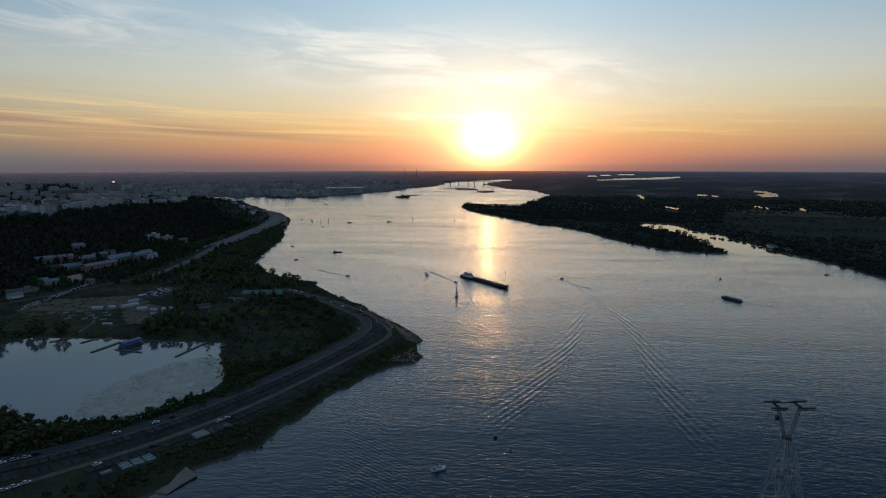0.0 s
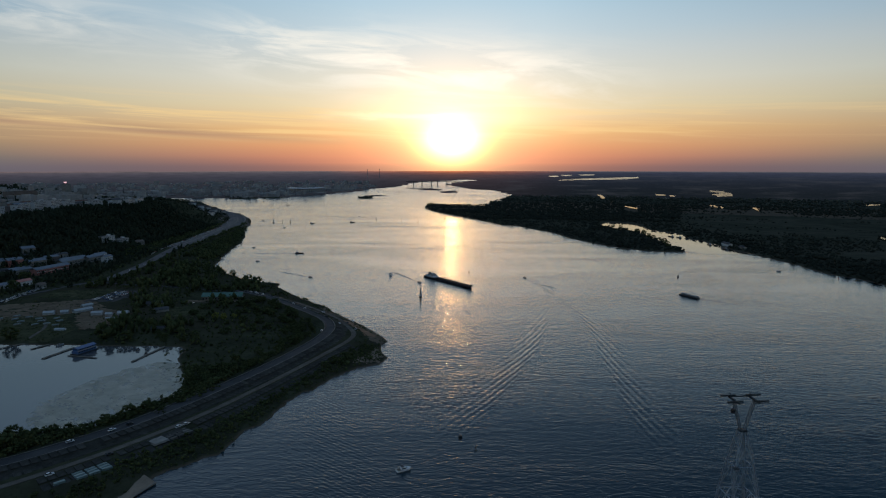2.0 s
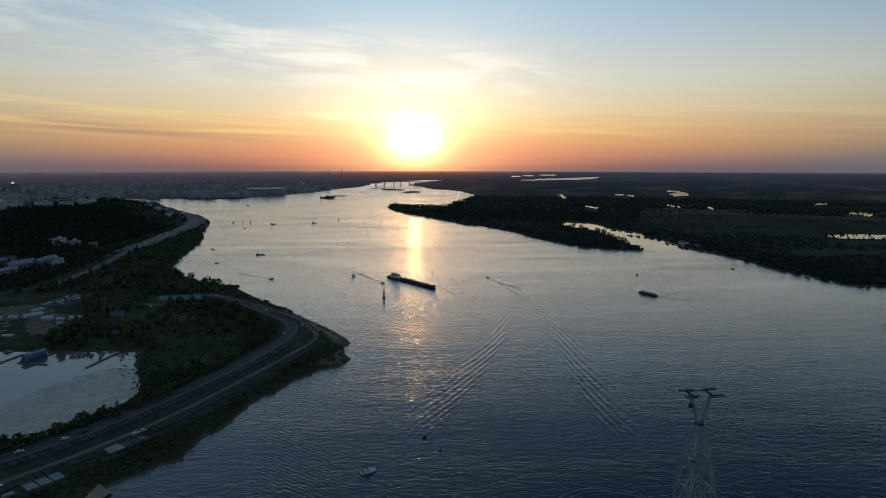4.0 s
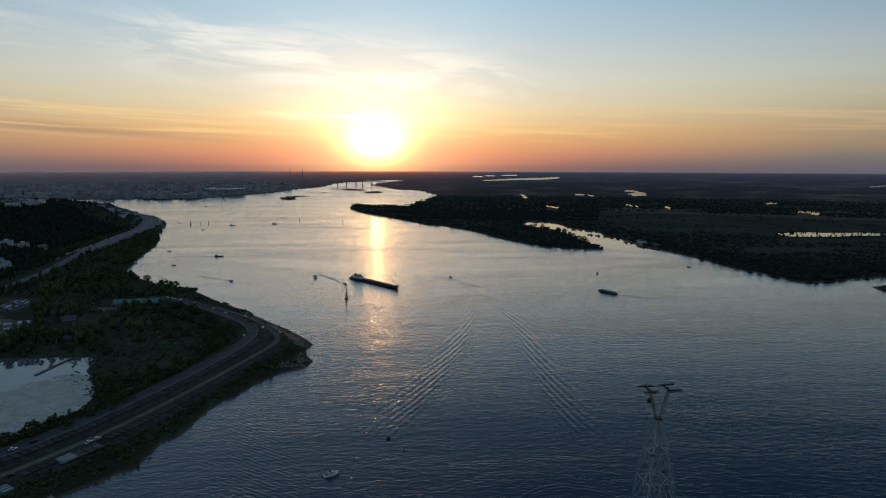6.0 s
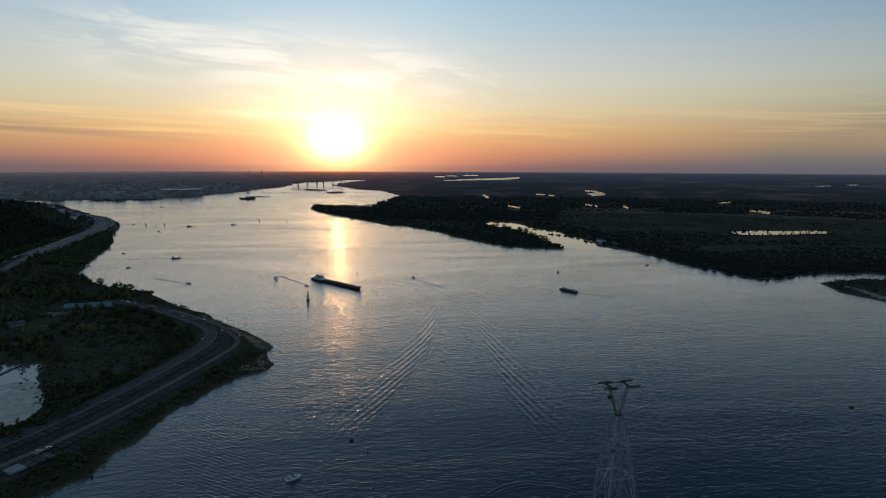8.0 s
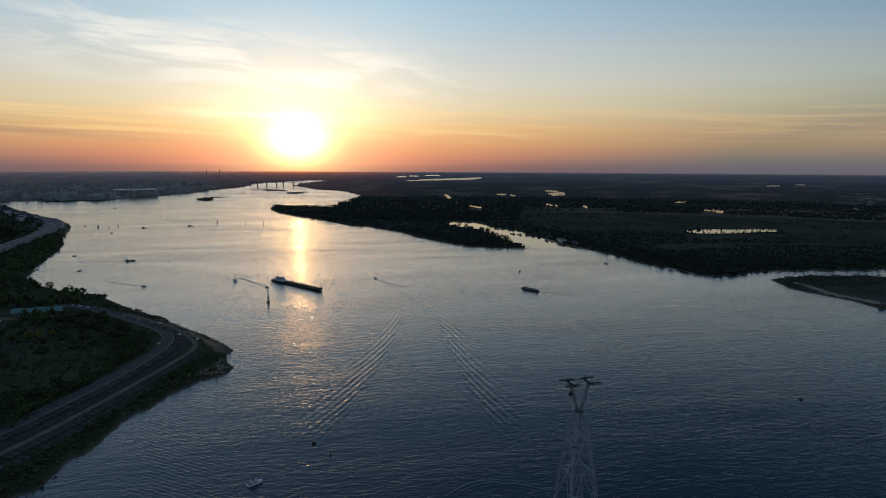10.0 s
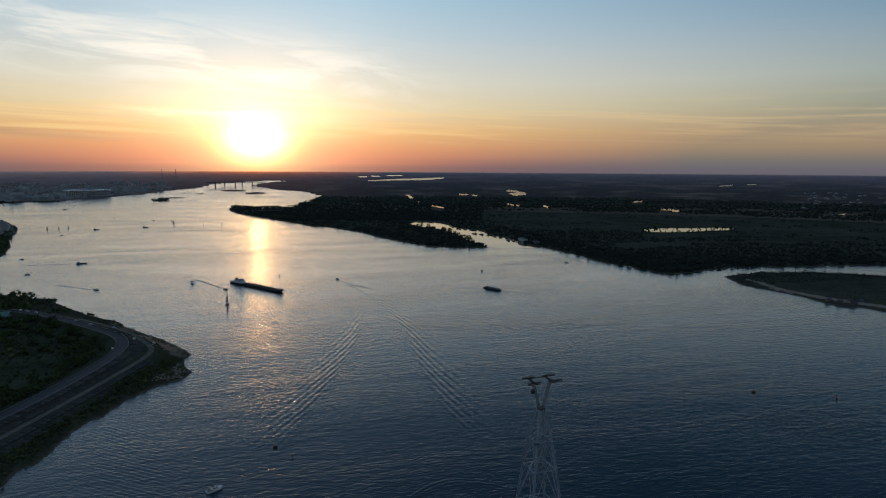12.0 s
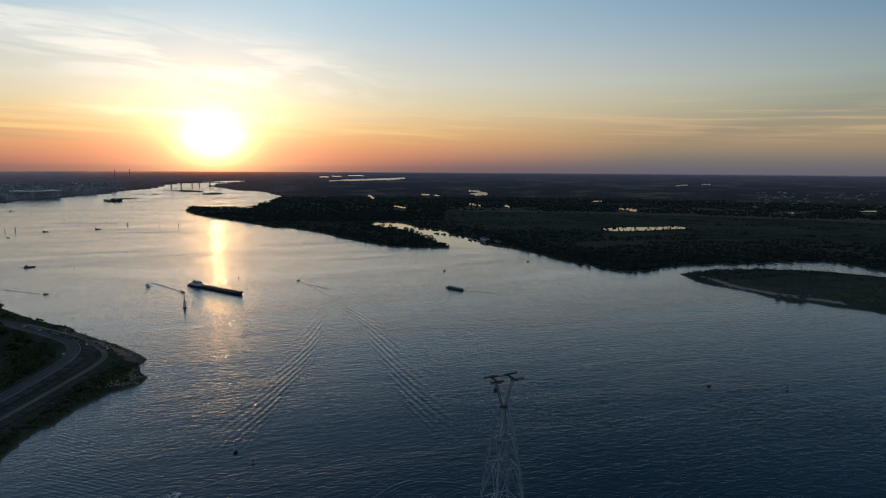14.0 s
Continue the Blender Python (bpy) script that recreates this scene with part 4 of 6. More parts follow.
# Single trees that stand out.
def make_tree(kind, leaf):
    t = thing("tree", "broadleaf tree with a dense dark crown on the bank", "tree", "single trees")
    bm = barred((0, 0, 0), (0.02, 0, 0.5), 0.035, 7, 0.018)
    for i in range(5):
        a = i * 1.26
        bar(bm, (0.01, 0, 0.22 + 0.05 * i), (0.2 * math.cos(a), 0.2 * math.sin(a), 0.42 + 0.07 * i), 0.014, 5, 0.005)
    part("trunk", bm, M_BARK, t)
    v, f = kind
    leaves = quick_mesh("crown", v, f, 3, leaf)
    leaves.polygons.foreach_set("use_smooth", [True] * len(leaves.polygons))
    part("crown", leaves, None, t)
    return t


BIG = [crown(38, 1250, 1.0, 0.8, 0.020, 60, 0.14, 0.0, 0.165, 0.4), crown(38, 1250, 1.0, 0.5, 0.016, 61, 0.06, 0.5, 0.18, 0.4), crown(38, 1250, 1.0, 1.0, 0.022, 62, 0.12, 0.0, 0.16, 0.4)]
MODELS = [make_tree(k, M_SCRUB) for k in BIG] + [make_tree(BIG[0], M_YELLOW)]
SINGLE = [(-268, 303, 13, 0), (-258, 309, 12, 2), (-251, 317, 12, 0), (-243, 321, 10, 2), (-236, 327, 9, 0), (-276, 318, 14, 2), (-266, 325, 12, 0), (-252, 330, 10, 2), (-284, 308, 15, 0),
          (-221, 366, 11, 1), (-282, 330, 17, 0), (-274, 337, 13, 2), (-290, 322, 18, 0), (-300, 312, 16, 2), (-308, 305, 17, 0), (-279, 322, 14, 2), (-268, 341, 8, 0), (-258, 349, 7, 2), (-431, 556, 13, 2), (-404, 553, 12, 0), (-460, 540, 15, 0), (-475, 530, 12, 2),
          (-320, 900, 9, 0), (-312, 893, 9, 2), (-302, 889, 10, 0), (-276, 872, 9, 1), (-330, 915, 10, 2), (-340, 930, 8, 0), (-205, 385, 6, 1), (-200, 395, 7, 1), (-195, 403, 6, 1), (-190, 412, 5, 0), (-184, 430, 6, 2), (-181, 445, 7, 0), (-175, 470, 6, 2),
          (-88, 500, 6, 2), (-95, 490, 7, 0), (-84, 515, 5, 2), (-101, 478, 5, 0), (-230, 545, 7, 2), (-245, 552, 8, 0), (-300, 556, 9, 2), (-262, 553, 7, 0), (-640, 915, 12, 0), (-600, 860, 11, 2), (-560, 780, 12, 0), (-585, 760, 13, 2), (-610, 790, 12, 0),
          (452, 1520, 9, 2), (455, 1480, 10, 0), (448, 1420, 8, 2), (447, 1385, 10, 0), (447, 1345, 9, 2), (446, 1310, 10, 0), (440, 1275, 8, 2), (432, 1600, 9, 0), (424, 1650, 8, 2), (430, 1240, 7, 0), (-85, 2600, 11, 0), (-70, 2580, 10, 2), (-95, 2540, 10, 0)]
rt = random.Random(8)
for p, d in along(ROAD, 7.5):
    if 350 < p.y < 735:
        for _ in range(2 if p.y > 470 else 1):
            c = -rt.uniform(11, 34 if p.y > 470 else 17)
            SINGLE.append((p.x + d.y * c, p.y - d.x * c, rt.uniform(3.5, 7.5), rt.choice((0, 2, 2, 1))))
SINGLE += [(rt.uniform(-330, -150), rt.uniform(560, 700), rt.uniform(4, 8), rt.choice((0, 2, 2))) for _ in range(34)]
SINGLE += [(rt.uniform(-470, -250), rt.uniform(800, 960), rt.uniform(6, 11), rt.choice((0, 2, 0))) for _ in range(26)]
SINGLE = [q for q in SINGLE if to_line(np.array([q[0]]), np.array([q[1]]), ROAD)[0] > 9 and height_at(q[0], q[1]) > 0.6]
SINGLE += [(-246, 636, 6.5, 3), (-237, 634, 6.0, 3), (-228, 640, 5.0, 3)]
for i, (x, y, size, kind) in enumerate(SINGLE):
    p, k = warp(x, y, height_at(x, y) - 0.2)
    t = copy_thing(MODELS[kind], pose(*p, 0, 0, 67 * i))
    t.scale = (size * k, size * k, size * k * (0.9 + 0.05 * (i % 5)))
    tagged(t, ("rounded willow beside the pond and road", "tall pointed poplar by the embankment road", "wide bushy tree on the flat shore", "small tree with yellowing leaves in the scrub")[kind])
for m in MODELS:
    for o in (*m.children_recursive, m):
        bpy.data.objects.remove(o)


# ---- roads and embankment ----
def ribbon(name, line, width, shift, lift, mat, label, category, parent=None, step=3.0, level=0.7):
    pts = along(line, step)
    cross = np.linspace(-width / 2, width / 2, 5) + shift
    X = np.array([[p.x + d.y * c for c in cross] for p, d in pts])
    Y = np.array([[p.y - d.x * c for c in cross] for p, d in pts])
    Z = height(X.ravel(), Y.ravel()).reshape(X.shape)
    Z = (Z.max(1, keepdims=True) * level + Z * (1 - level)) + lift
    n, m = X.shape
    co = warped(X.ravel(), Y.ravel(), Z.ravel())
    co = np.concatenate([co, warped(X[:, 0], Y[:, 0], Z[:, 0] - 0.6), warped(X[:, -1], Y[:, -1], Z[:, -1] - 0.6)])
    i, j = np.meshgrid(np.arange(n - 1), np.arange(m - 1), indexing="ij")
    p = (i * m + j).ravel()
    q = [np.stack([p, p + 1, p + m + 1, p + m], -1)[:, ::-1]]
    a = np.arange(n - 1)
    q += [np.stack([a * m, a * m + m, n * m + a + 1, n * m + a], -1), np.stack([a * m + m - 1, n * m + n + a, n * m + n + a + 1, a * m + 2 * m - 1], -1)]
    ob = new(name, quick_mesh(name, co, np.concatenate(q), 4, mat))
    if parent:
        ob.parent = parent
        return ob
    return tagged(ob, label, category, kind="structure")


ribbon("road", ROAD, 8.6, 0.6, 0.15, M_ASPHALT, "grey asphalt road along the embankment", "road")
ribbon("road_shoulder", ROAD, 0.9, 5.5, 0.3, M_KERB, "pale concrete kerb beside the road", "road")
ribbon("road_shoulder", ROAD, 0.7, -4.2, 0.3, M_SLAB, "pale concrete kerb beside the road", "road")
ribbon("verge", ROAD, 10.5, 12.2, 0.1, M_VERGE, "stony verge below the road", "verge", level=0.0)
ribbon("gravel_track", TRACK, 4.6, 0, 0.2, M_GRAVEL, "pale gravel track along the foot of the embankment", "road")
ribbon("quay_road", QUAY[:5], 15, 4, 0.16, M_QUAY, "grey riverside road below the hill", "road")
ribbon("quay_road", QUAY[4:], 38, 0, 0.2, M_QUAY, "wide grey riverside road below the hill", "road")
ribbon("quay_road_kerb", QUAY[4:], 3.0, 20.5, 0.6, M_CONCRETE, "pale concrete quay edge", "road")
ribbon("quay_road_kerb", QUAY[4:], 2.4, 0.0, 0.32, M_CONCRETE, "pale strip between the carriageways", "road")
ribbon("quay_road_kerb", QUAY[4:], 1.6, -10.0, 0.32, M_CONCRETE, "pale strip between road and parking", "road")
ribbon("embankment_wall", QUAY[7:11], 22, 33, 0.25, M_SLAB, "sloping stone-faced river embankment", "embankment", level=0.0)
ribbon("lane", [(-430, 640), (-400, 600), (-392, 560), (-388, 552)], 3, 0, 0.15, M_GRAVEL, "pale footpath down to the pond", "path")
ribbon("lane", [(-570, 660), (-535, 720), (-515, 800), (-490, 850)], 9, 0, 0.15, M_ASPHALT, "dark side street lined with cars", "road")
ribbon("lane", [(-262, 762), (-330, 800), (-420, 820), (-487, 840)], 6, 0, 0.15, M_ASPHALT, "narrow road through the trees", "road")


def patch(name, poly, mat, label, category, step=4.0, lift=0.12):
    """A worn area draped over the ground."""
    xs, ys = [p[0] for p in poly], [p[1] for p in poly]
    X, Y = np.meshgrid(np.arange(min(xs), max(xs) + step, step), np.arange(min(ys), max(ys) + step, step))
    Z = height(X.ravel(), Y.ravel()) + lift
    n, m = X.shape
    i, j = np.meshgrid(np.arange(n - 1), np.arange(m - 1), indexing="ij")
    p = (i * m + j).ravel()
    cx, cy = X.ravel()[p] + step / 2, Y.ravel()[p] + step / 2
    p = p[inside(cx + 2.5 * rough(cx, cy, 14), cy + 2.5 * rough(cy, cx, 14), poly) & (Z[p] > 0.3)]
    return tagged(new(name, quick_mesh(name, warped(X.ravel(), Y.ravel(), Z), np.stack([p, p + 1, p + m + 1, p + m], -1), 4, mat)), label, category, kind="structure")


patch("ground_yard", [(-514, 699), (-432, 728), (-394, 692), (-415, 652), (-485, 616), (-520, 640)], M_SOIL, "bare brown earth yard", "ground")
patch("ground_field", [(-502, 736), (-508, 778), (-453, 794), (-430, 788), (-428, 735)], M_LAWN, "worn grass sports field", "ground", lift=0.16)
patch("ground_shore", [(-511, 640), (-411, 647), (-366, 588), (-370, 548), (-424, 552), (-500, 560)], M_LAWN, "worn grass by the pond with paths", "ground")
patch("ground_yard", [(-405, 690), (-345, 660), (-335, 600), (-362, 590), (-400, 645)], M_SOIL, "trodden yard between the tents", "ground", lift=0.2)
patch("ground_yard", [(-600, 1600), (-680, 1815), (-755, 2060), (-700, 2045), (-625, 1890), (-575, 1640)], M_QUAY, "paved parking area at the bend", "ground", lift=0.3)
patch("ground_yard", [(-432, 718), (-396, 715), (-394, 780), (-426, 782)], M_ASPHALT, "asphalt car park", "ground", lift=0.24)
patch("ground_yard", [(-318, 715), (-238, 716), (-232, 726), (-310, 728)], M_SOIL, "trodden soil round the cafe", "ground")
patch("ground_yard", [(-300, 640), (-325, 690), (-275, 698), (-255, 660)], M_LAWN, "dry open clearing in the scrub", "ground")
patch("ground_path", [(-114, 628), (-99, 617), (-77, 585), (-70, 569), (-80, 571), (-96, 599), (-112, 616)], M_OCHRE, "reddish gravel path round the point", "path", 2.0, 0.2)
patch("ground_bank", [(-58, 562), (-70, 583), (-88, 618), (-109, 641), (-135, 681), (-139, 694), (-150, 690), (-128, 650), (-104, 625), (-82, 590), (-76, 560), (-64, 546)], M_SOIL, "bare brown soil on the steep point", "ground", 2.0, 0.15)
patch("ground_beach", [(-66, 541), (-57, 511), (-60, 497), (-78, 492), (-80, 500), (-70, 518)], M_SAND, "pale sandy point at the water", "beach", 1.5)
patch("ground_beach", [(673, 736), (654, 652), (665, 590), (681, 550), (698, 522), (707, 535), (693, 563), (679, 600), (668, 652), (681, 726)], M_SAND, "pale sandy edge of the island", "beach", 4.0)
patch("ground_field", [(711, 567), (795, 578), (804, 555), (740, 515), (700, 540)], M_LAWN, "flat grassy clearing on the island", "ground")

# Slabs that pave the slope between the track and the water.
facing = tagged(new("slope_facing"), "weathered concrete slabs paving the slope below the track", "embankment", kind="structure")
slab_mesh = mesh_of("slab", [(-1.75, -1.7, -0.15), (1.75, -1.7, -0.15), (1.75, 1.7, -0.15), (-1.75, 1.7, -0.15), (-1.68, -1.63, 0.15), (1.68, -1.63, 0.15), (1.68, 1.63, 0.15), (-1.68, 1.63, 0.15)],
                    [(3, 2, 1, 0), (4, 5, 6, 7), (0, 1, 5, 4), (1, 2, 6, 5), (2, 3, 7, 6), (3, 0, 4, 7)], M_FACING)
r = random.Random(4)
grid = [(p.x + d.y * c, p.y - d.x * c, d, w) for p, d in along(TRACK, 4.3) if 296 < p.y < 540 for c, w in ((7.2, 1.45), (13.2, 1.9))]
grid += [(p.x + d.y * c, p.y - d.x * c, d, w) for p, d in along(ROAD, 4.3) if 262 < p.y < 588 for c, w in ((9.6, 1.7), (15.7, 1.7))]
zs = height(np.array([g[0] for g in grid]), np.array([g[1] for g in grid]))
for (x, y, d, w), z in zip(grid, zs):
    if r.random() < 0.06 or z < 0.9:
        continue
    ob = new("slab", slab_mesh)
    ob.parent = facing
    a = 1.7 * w
    drop = height_at(x + d.y * a, y - d.x * a) - height_at(x - d.y * a, y + d.x * a)
    ob.matrix_world = pose(x, y, z + 0.3, 0, 0, math.degrees(math.atan2(d.y, d.x))) @ pose(0, 0, 0, -math.degrees(math.atan2(drop, 2 * a)), r.uniform(-2, 2), r.uniform(-2, 2)) @ Matrix.Diagonal((1.08, w, 1, 1))

ramp = thing("boat_ramp", "bare concrete boat ramp running into the river", "boat ramp")
part("deck", mesh_of("deck", [(-166, 281, -0.8), (-157, 279, -0.8), (-150, 298, -0.6), (-162, 307, -0.4), (-166, 281, 0.35), (-157, 279, 0.3), (-150, 298, 0.9), (-162, 307, 1.6)],
                     [(3, 2, 1, 0), (4, 5, 6, 7), (0, 1, 5, 4), (1, 2, 6, 5), (2, 3, 7, 6), (3, 0, 4, 7)], M_SAND), None, ramp)
part("kerb", barred((-156.5, 279, 0.4), (-149.8, 298, 1.0), 0.35, 4), M_CONCRETE, ramp)


# ---- cable crossing ----
def make_pylon(x, y):
    t = thing("cable_pylon", "tall pale steel lattice cable pylon standing in the river", "pylon")
    turn = 5.0
    half = lambda z: np.interp(z, [0, 32, 47, 58, 70.0], [9.8, 6.1, 4.6, 3.1, 0.95])
    corner = lambda i, z: Vector((half(z) * (1, -1, -1, 1)[i], half(z) * (1, 1, -1, -1)[i], z))
    levels = [0, 16, 32, 47, 58, 70.0]
    for i in range(4):
        # Each leg is a slim lattice mast of its own: three chords laced together.
        bm = bmesh.new()
        out = Vector(((1, -1, -1, 1)[i], (1, 1, -1, -1)[i], 0)).normalized()
        side = Vector((-out.y, out.x, 0))
        offs = (out * 0.42, out * -0.22 + side * 0.36, out * -0.22 - side * 0.36)
        for a, b in zip(levels[:-1], levels[1:]):
            for o in offs:
                bar(bm, corner(i, a) + o, corner(i, b) + o, 0.13, 5)
            steps = 8
            for k in range(steps):
                p, q = corner(i, a).lerp(corner(i, b), k / steps), corner(i, a).lerp(corner(i, b), (k + 1) / steps)
                bar(bm, p + offs[k % 3], q + offs[(k + 1) % 3], 0.06, 3)
                bar(bm, p + offs[(k + 2) % 3], q + offs[k % 3], 0.06, 3)
        part("leg", bm, M_STEEL, t)
    for i in range(4):
        j = (i + 1) % 4
        for z in levels[1:-1]:
            part("strut", barred(corner(i, z), corner(j, z), 0.17, 5), M_STEEL, t)
            if z < 58:
                part("strut", barred((corner(i, z) + corner(j, z)) / 2, (corner(j, z) + corner((j + 1) % 4, z)) / 2, 0.13, 5), M_STEEL, t)
        for a, b in zip(levels[:-2], levels[1:-1]):
            mid = (corner(i, b) + corner(j, b)) / 2
            part("brace", barred(corner(i, a), mid, 0.16, 5), M_STEEL, t)
            part("brace", barred(corner(j, a), mid, 0.16, 5), M_STEEL, t)
            m1, m2 = (corner(i, a) + corner(i, b)) / 2, (corner(j, a) + corner(j, b)) / 2
            part("brace", barred(m1, (corner(i, a) + mid) / 2, 0.1, 4), M_STEEL, t)
            part("brace", barred(m2, (corner(j, a) + mid) / 2, 0.1, 4), M_STEEL, t)
            part("brace", barred(m1, (corner(i, b) + mid) / 2, 0.1, 4), M_STEEL, t)
            part("brace", barred(m2, (corner(j, b) + mid) / 2, 0.1, 4), M_STEEL, t)
        part("brace", barred(corner(i, 58), corner(j, 64) * 0.5 + corner(i, 64) * 0.5, 0.1, 4), M_STEEL, t)
    part("landing", boxed(-3.6, -3.6, 58.2, 1.8, 1.8, 0.2), M_DARK_STEEL, t, "small dark landing on the ladder")
    part("ladder", barred((-1.2, -0.9, 69.5), (-9.6, -9.2, 1.5), 0.12, 4), M_ARM, t)
    part("collar", boxed(0, 0, 70.1, 2.3, 2.3, 0.7), M_DARK_STEEL, t, "dark steel collar platform")
    for sx in (-1, 1):
        foot, head = Vector((sx * 0.5, 0, 70.3)), Vector((sx * 3.45, 0, 80.7))
        for sy in (-1, 1):
            part("fork_arm", barred(foot + Vector((0, sy * 0.45, 0)), head + Vector((0, sy * 0.6, 0)), 0.15, 6), M_ARM, t)
            part("fork_arm", barred(foot + Vector((sx * 0.5, sy * 0.4, 0)), head + Vector((sx * 0.55, sy * 0.5, 0)), 0.13, 6), M_ARM, t)
        lace = bmesh.new()
        for k in range(9):
            p, q = foot.lerp(head, k / 9), foot.lerp(head, (k + 1) / 9)
            w = Vector((0, 0.5 * (-1) ** k, 0))
            bar(lace, p + w, q - w, 0.06, 3)
            bar(lace, p + w + Vector((sx * 0.5, 0, 0)), q + w, 0.06, 3)
        part("lacing", lace, M_ARM, t)
        part("cross_beam", boxed(sx * 3.6, 0, 81.0, 0.55, 7.0, 0.6), M_DARK_STEEL, t)
    part("tie_beam", boxed(0, 2.9, 81.2, 7.4, 0.3, 0.35), M_DARK_STEEL, t)
    for sy in (-1, 1):
        for sx in (-1, 1):
            mx = sx * 4.5 + sy * 0.4
            train = part("sheave_train", boxed(mx, sy * 3.0, 81.5, 5.4, 0.4, 0.35), M_DARK_STEEL, t, "dark row of rope wheels")
            for i in range(6):
                u = mx - 2.5 + i * 1.0
                part("wheel", barred((u, sy * 3.0 - 0.08, 81.7), (u, sy * 3.0 + 0.08, 81.7), 0.24, 10), M_DARK_STEEL, train)
            part("catwalk", boxed(mx, sy * 3.6, 81.1, 5.4, 0.55, 0.1), M_DARK_STEEL, t)
            for i in range(4):
                part("rail_post", barred((mx - 2.6 + i * 1.74, sy * 3.85, 81.1), (mx - 2.6 + i * 1.74, sy * 3.85, 82.0), 0.035, 4), M_DARK_STEEL, t)
            part("rail", barred((mx - 2.6, sy * 3.85, 82.0), (mx + 2.6, sy * 3.85, 82.0), 0.035, 4), M_DARK_STEEL, t)
    for sx in (-1, 1):
        part("lifting_frame", barred((sx * 3.6, 2.6, 81.2), (sx * 3.6, 2.6, 82.8), 0.13, 4), M_DARK_STEEL, t)
    part("foundation", boxed(0, 0, -0.4, 24, 24, 4, taper=0.95), M_CONCRETE, t, "concrete pier in the water")
    t.matrix_world = pose(x, y, 0, 0, 0, turn)
    return t


PX, PY, LINE = 100.3, 207.0, 0.0
make_pylon(PX, PY)
ux, uy = math.cos(radians(LINE)), math.sin(radians(LINE))


def rope_z(u):
    return 81.9 - 0.17 * abs(u) + 0.00032 * u * u


for side in (-1, 1):
    bm = bmesh.new()
    us = list(range(-240, 241, 20))
    for a, b in zip(us[:-1], us[1:]):
        ends = [(PX + u * ux - side * 3.0 * uy, PY + u * uy + side * 3.0 * ux, rope_z(u)) for u in (a, b)]
        bar(bm, *ends, 0.03, 4)
    me = bpy.data.meshes.new("rope")
    bm.to_mesh(me)
    bm.free()
    me.materials.append(M_DARK_STEEL)
    tagged(new("haul_rope", me), "thin dark steel rope over the river", "cable")


def make_gondola():
    t = thing("gondola", "small dark enclosed gondola cabin hanging from the rope", "gondola", "gondolas")
    ring = lambda k, z: [(1.02 * k * math.copysign(abs(math.cos(a)) ** 0.5, math.cos(a)), 0.95 * k * math.copysign(abs(math.sin(a)) ** 0.5, math.sin(a)), z) for a in np.arange(14) * 6.2832 / 14]
    part("floor_shell", loft(bmesh.new(), [ring(0.62, -5.0), ring(0.9, -4.75), ring(1.0, -4.3), ring(1.0, -4.05)]), M_CABIN, t)
    part("window", loft(bmesh.new(), [ring(0.99, -4.05), ring(0.97, -3.4), ring(0.88, -2.95)]), M_GLASS, t, "dark tinted window band")
    part("roof", loft(bmesh.new(), [ring(0.9, -2.95), ring(0.82, -2.75), ring(0.45, -2.6)]), M_CABIN, t)
    hanger = barred((0, 0, -2.65), (0, 0.15, -0.6), 0.07, 6)
    bar(hanger, (0, 0.15, -0.6), (0, 0, 0.05), 0.07, 6)
    part("hanger", hanger, M_DARK_STEEL, t)
    part("grip", boxed(0, 0, 0.02, 0.6, 0.2, 0.25), M_DARK_STEEL, t)
    return t


g0 = make_gondola()
spots_on = [(-97, 1), (-5, -1), (101, 1)]
for i, (u, side) in enumerate(spots_on):
    m = pose(PX + u * ux - side * 3.0 * uy, PY + u * uy + side * 3.0 * ux, rope_z(u) - 0.05, 0, 0, LINE)
    cabin = g0 if i == 0 else copy_thing(g0, m)
    cabin.matrix_world = m @ Matrix.Scale(0.72, 4)


# ---- boats ----
def hull_bm(length, beam, depth, rise=0.3, stern=0.8):
    """A hull along +x, waterline at 0, with a pointed bow and a square stern."""
    rings = []
    for u in (-0.5, -0.42, -0.2, 0.1, 0.3, 0.42, 0.49):
        w = beam / 2 * (stern if u == -0.5 else (1.0 if u < 0.2 else max(0.04, 1 - ((u - 0.2) / 0.3) ** 2)))
        top = depth * (1 + rise * max(0, u) * 2)
        rings.append([(u * length, -w, top), (u * length, -w * 0.86, 0.0), (u * length, -w * 0.4, -depth * 0.5), (u * length, w * 0.4, -depth * 0.5), (u * length, w * 0.86, 0.0), (u * length, w, top)])
    return loft(bmesh.new(), rings)


def make_barge():
    t = thing("cargo_barge", "long low dark cargo barge riding on the river", "barge")
    part("hull", hull_bm(104, 15, 3.2, 0.15, 0.95), M_HULL, t)
    part("deck", boxed(-2, 0, 3.25, 96, 13.8, 0.2), M_RUST, t)
    for y in (-6.4, 6.4):
        part("bulwark", boxed(-3, y, 4.0, 94, 0.35, 1.5), M_HULL, t)
    for x in (-49.5, 43):
        part("bulwark", boxed(x, 0, 4.0, 0.35, 12.6, 1.5), M_HULL, t)
    for i in range(6):
        part("hatch", boxed(-40 + i * 14.5, 0, 4.1, 13.2, 10.2, 1.5, taper=0.97), M_RUST, t)
    part("bow_house", boxed(45.5, 0, 5.0, 6.0, 9.5, 3.8, taper=0.9), M_HULL, t)
    part("mast", barred((48, 0, 3.4), (48, 0, 9.0), 0.14, 6), M_HULL, t)
    return t


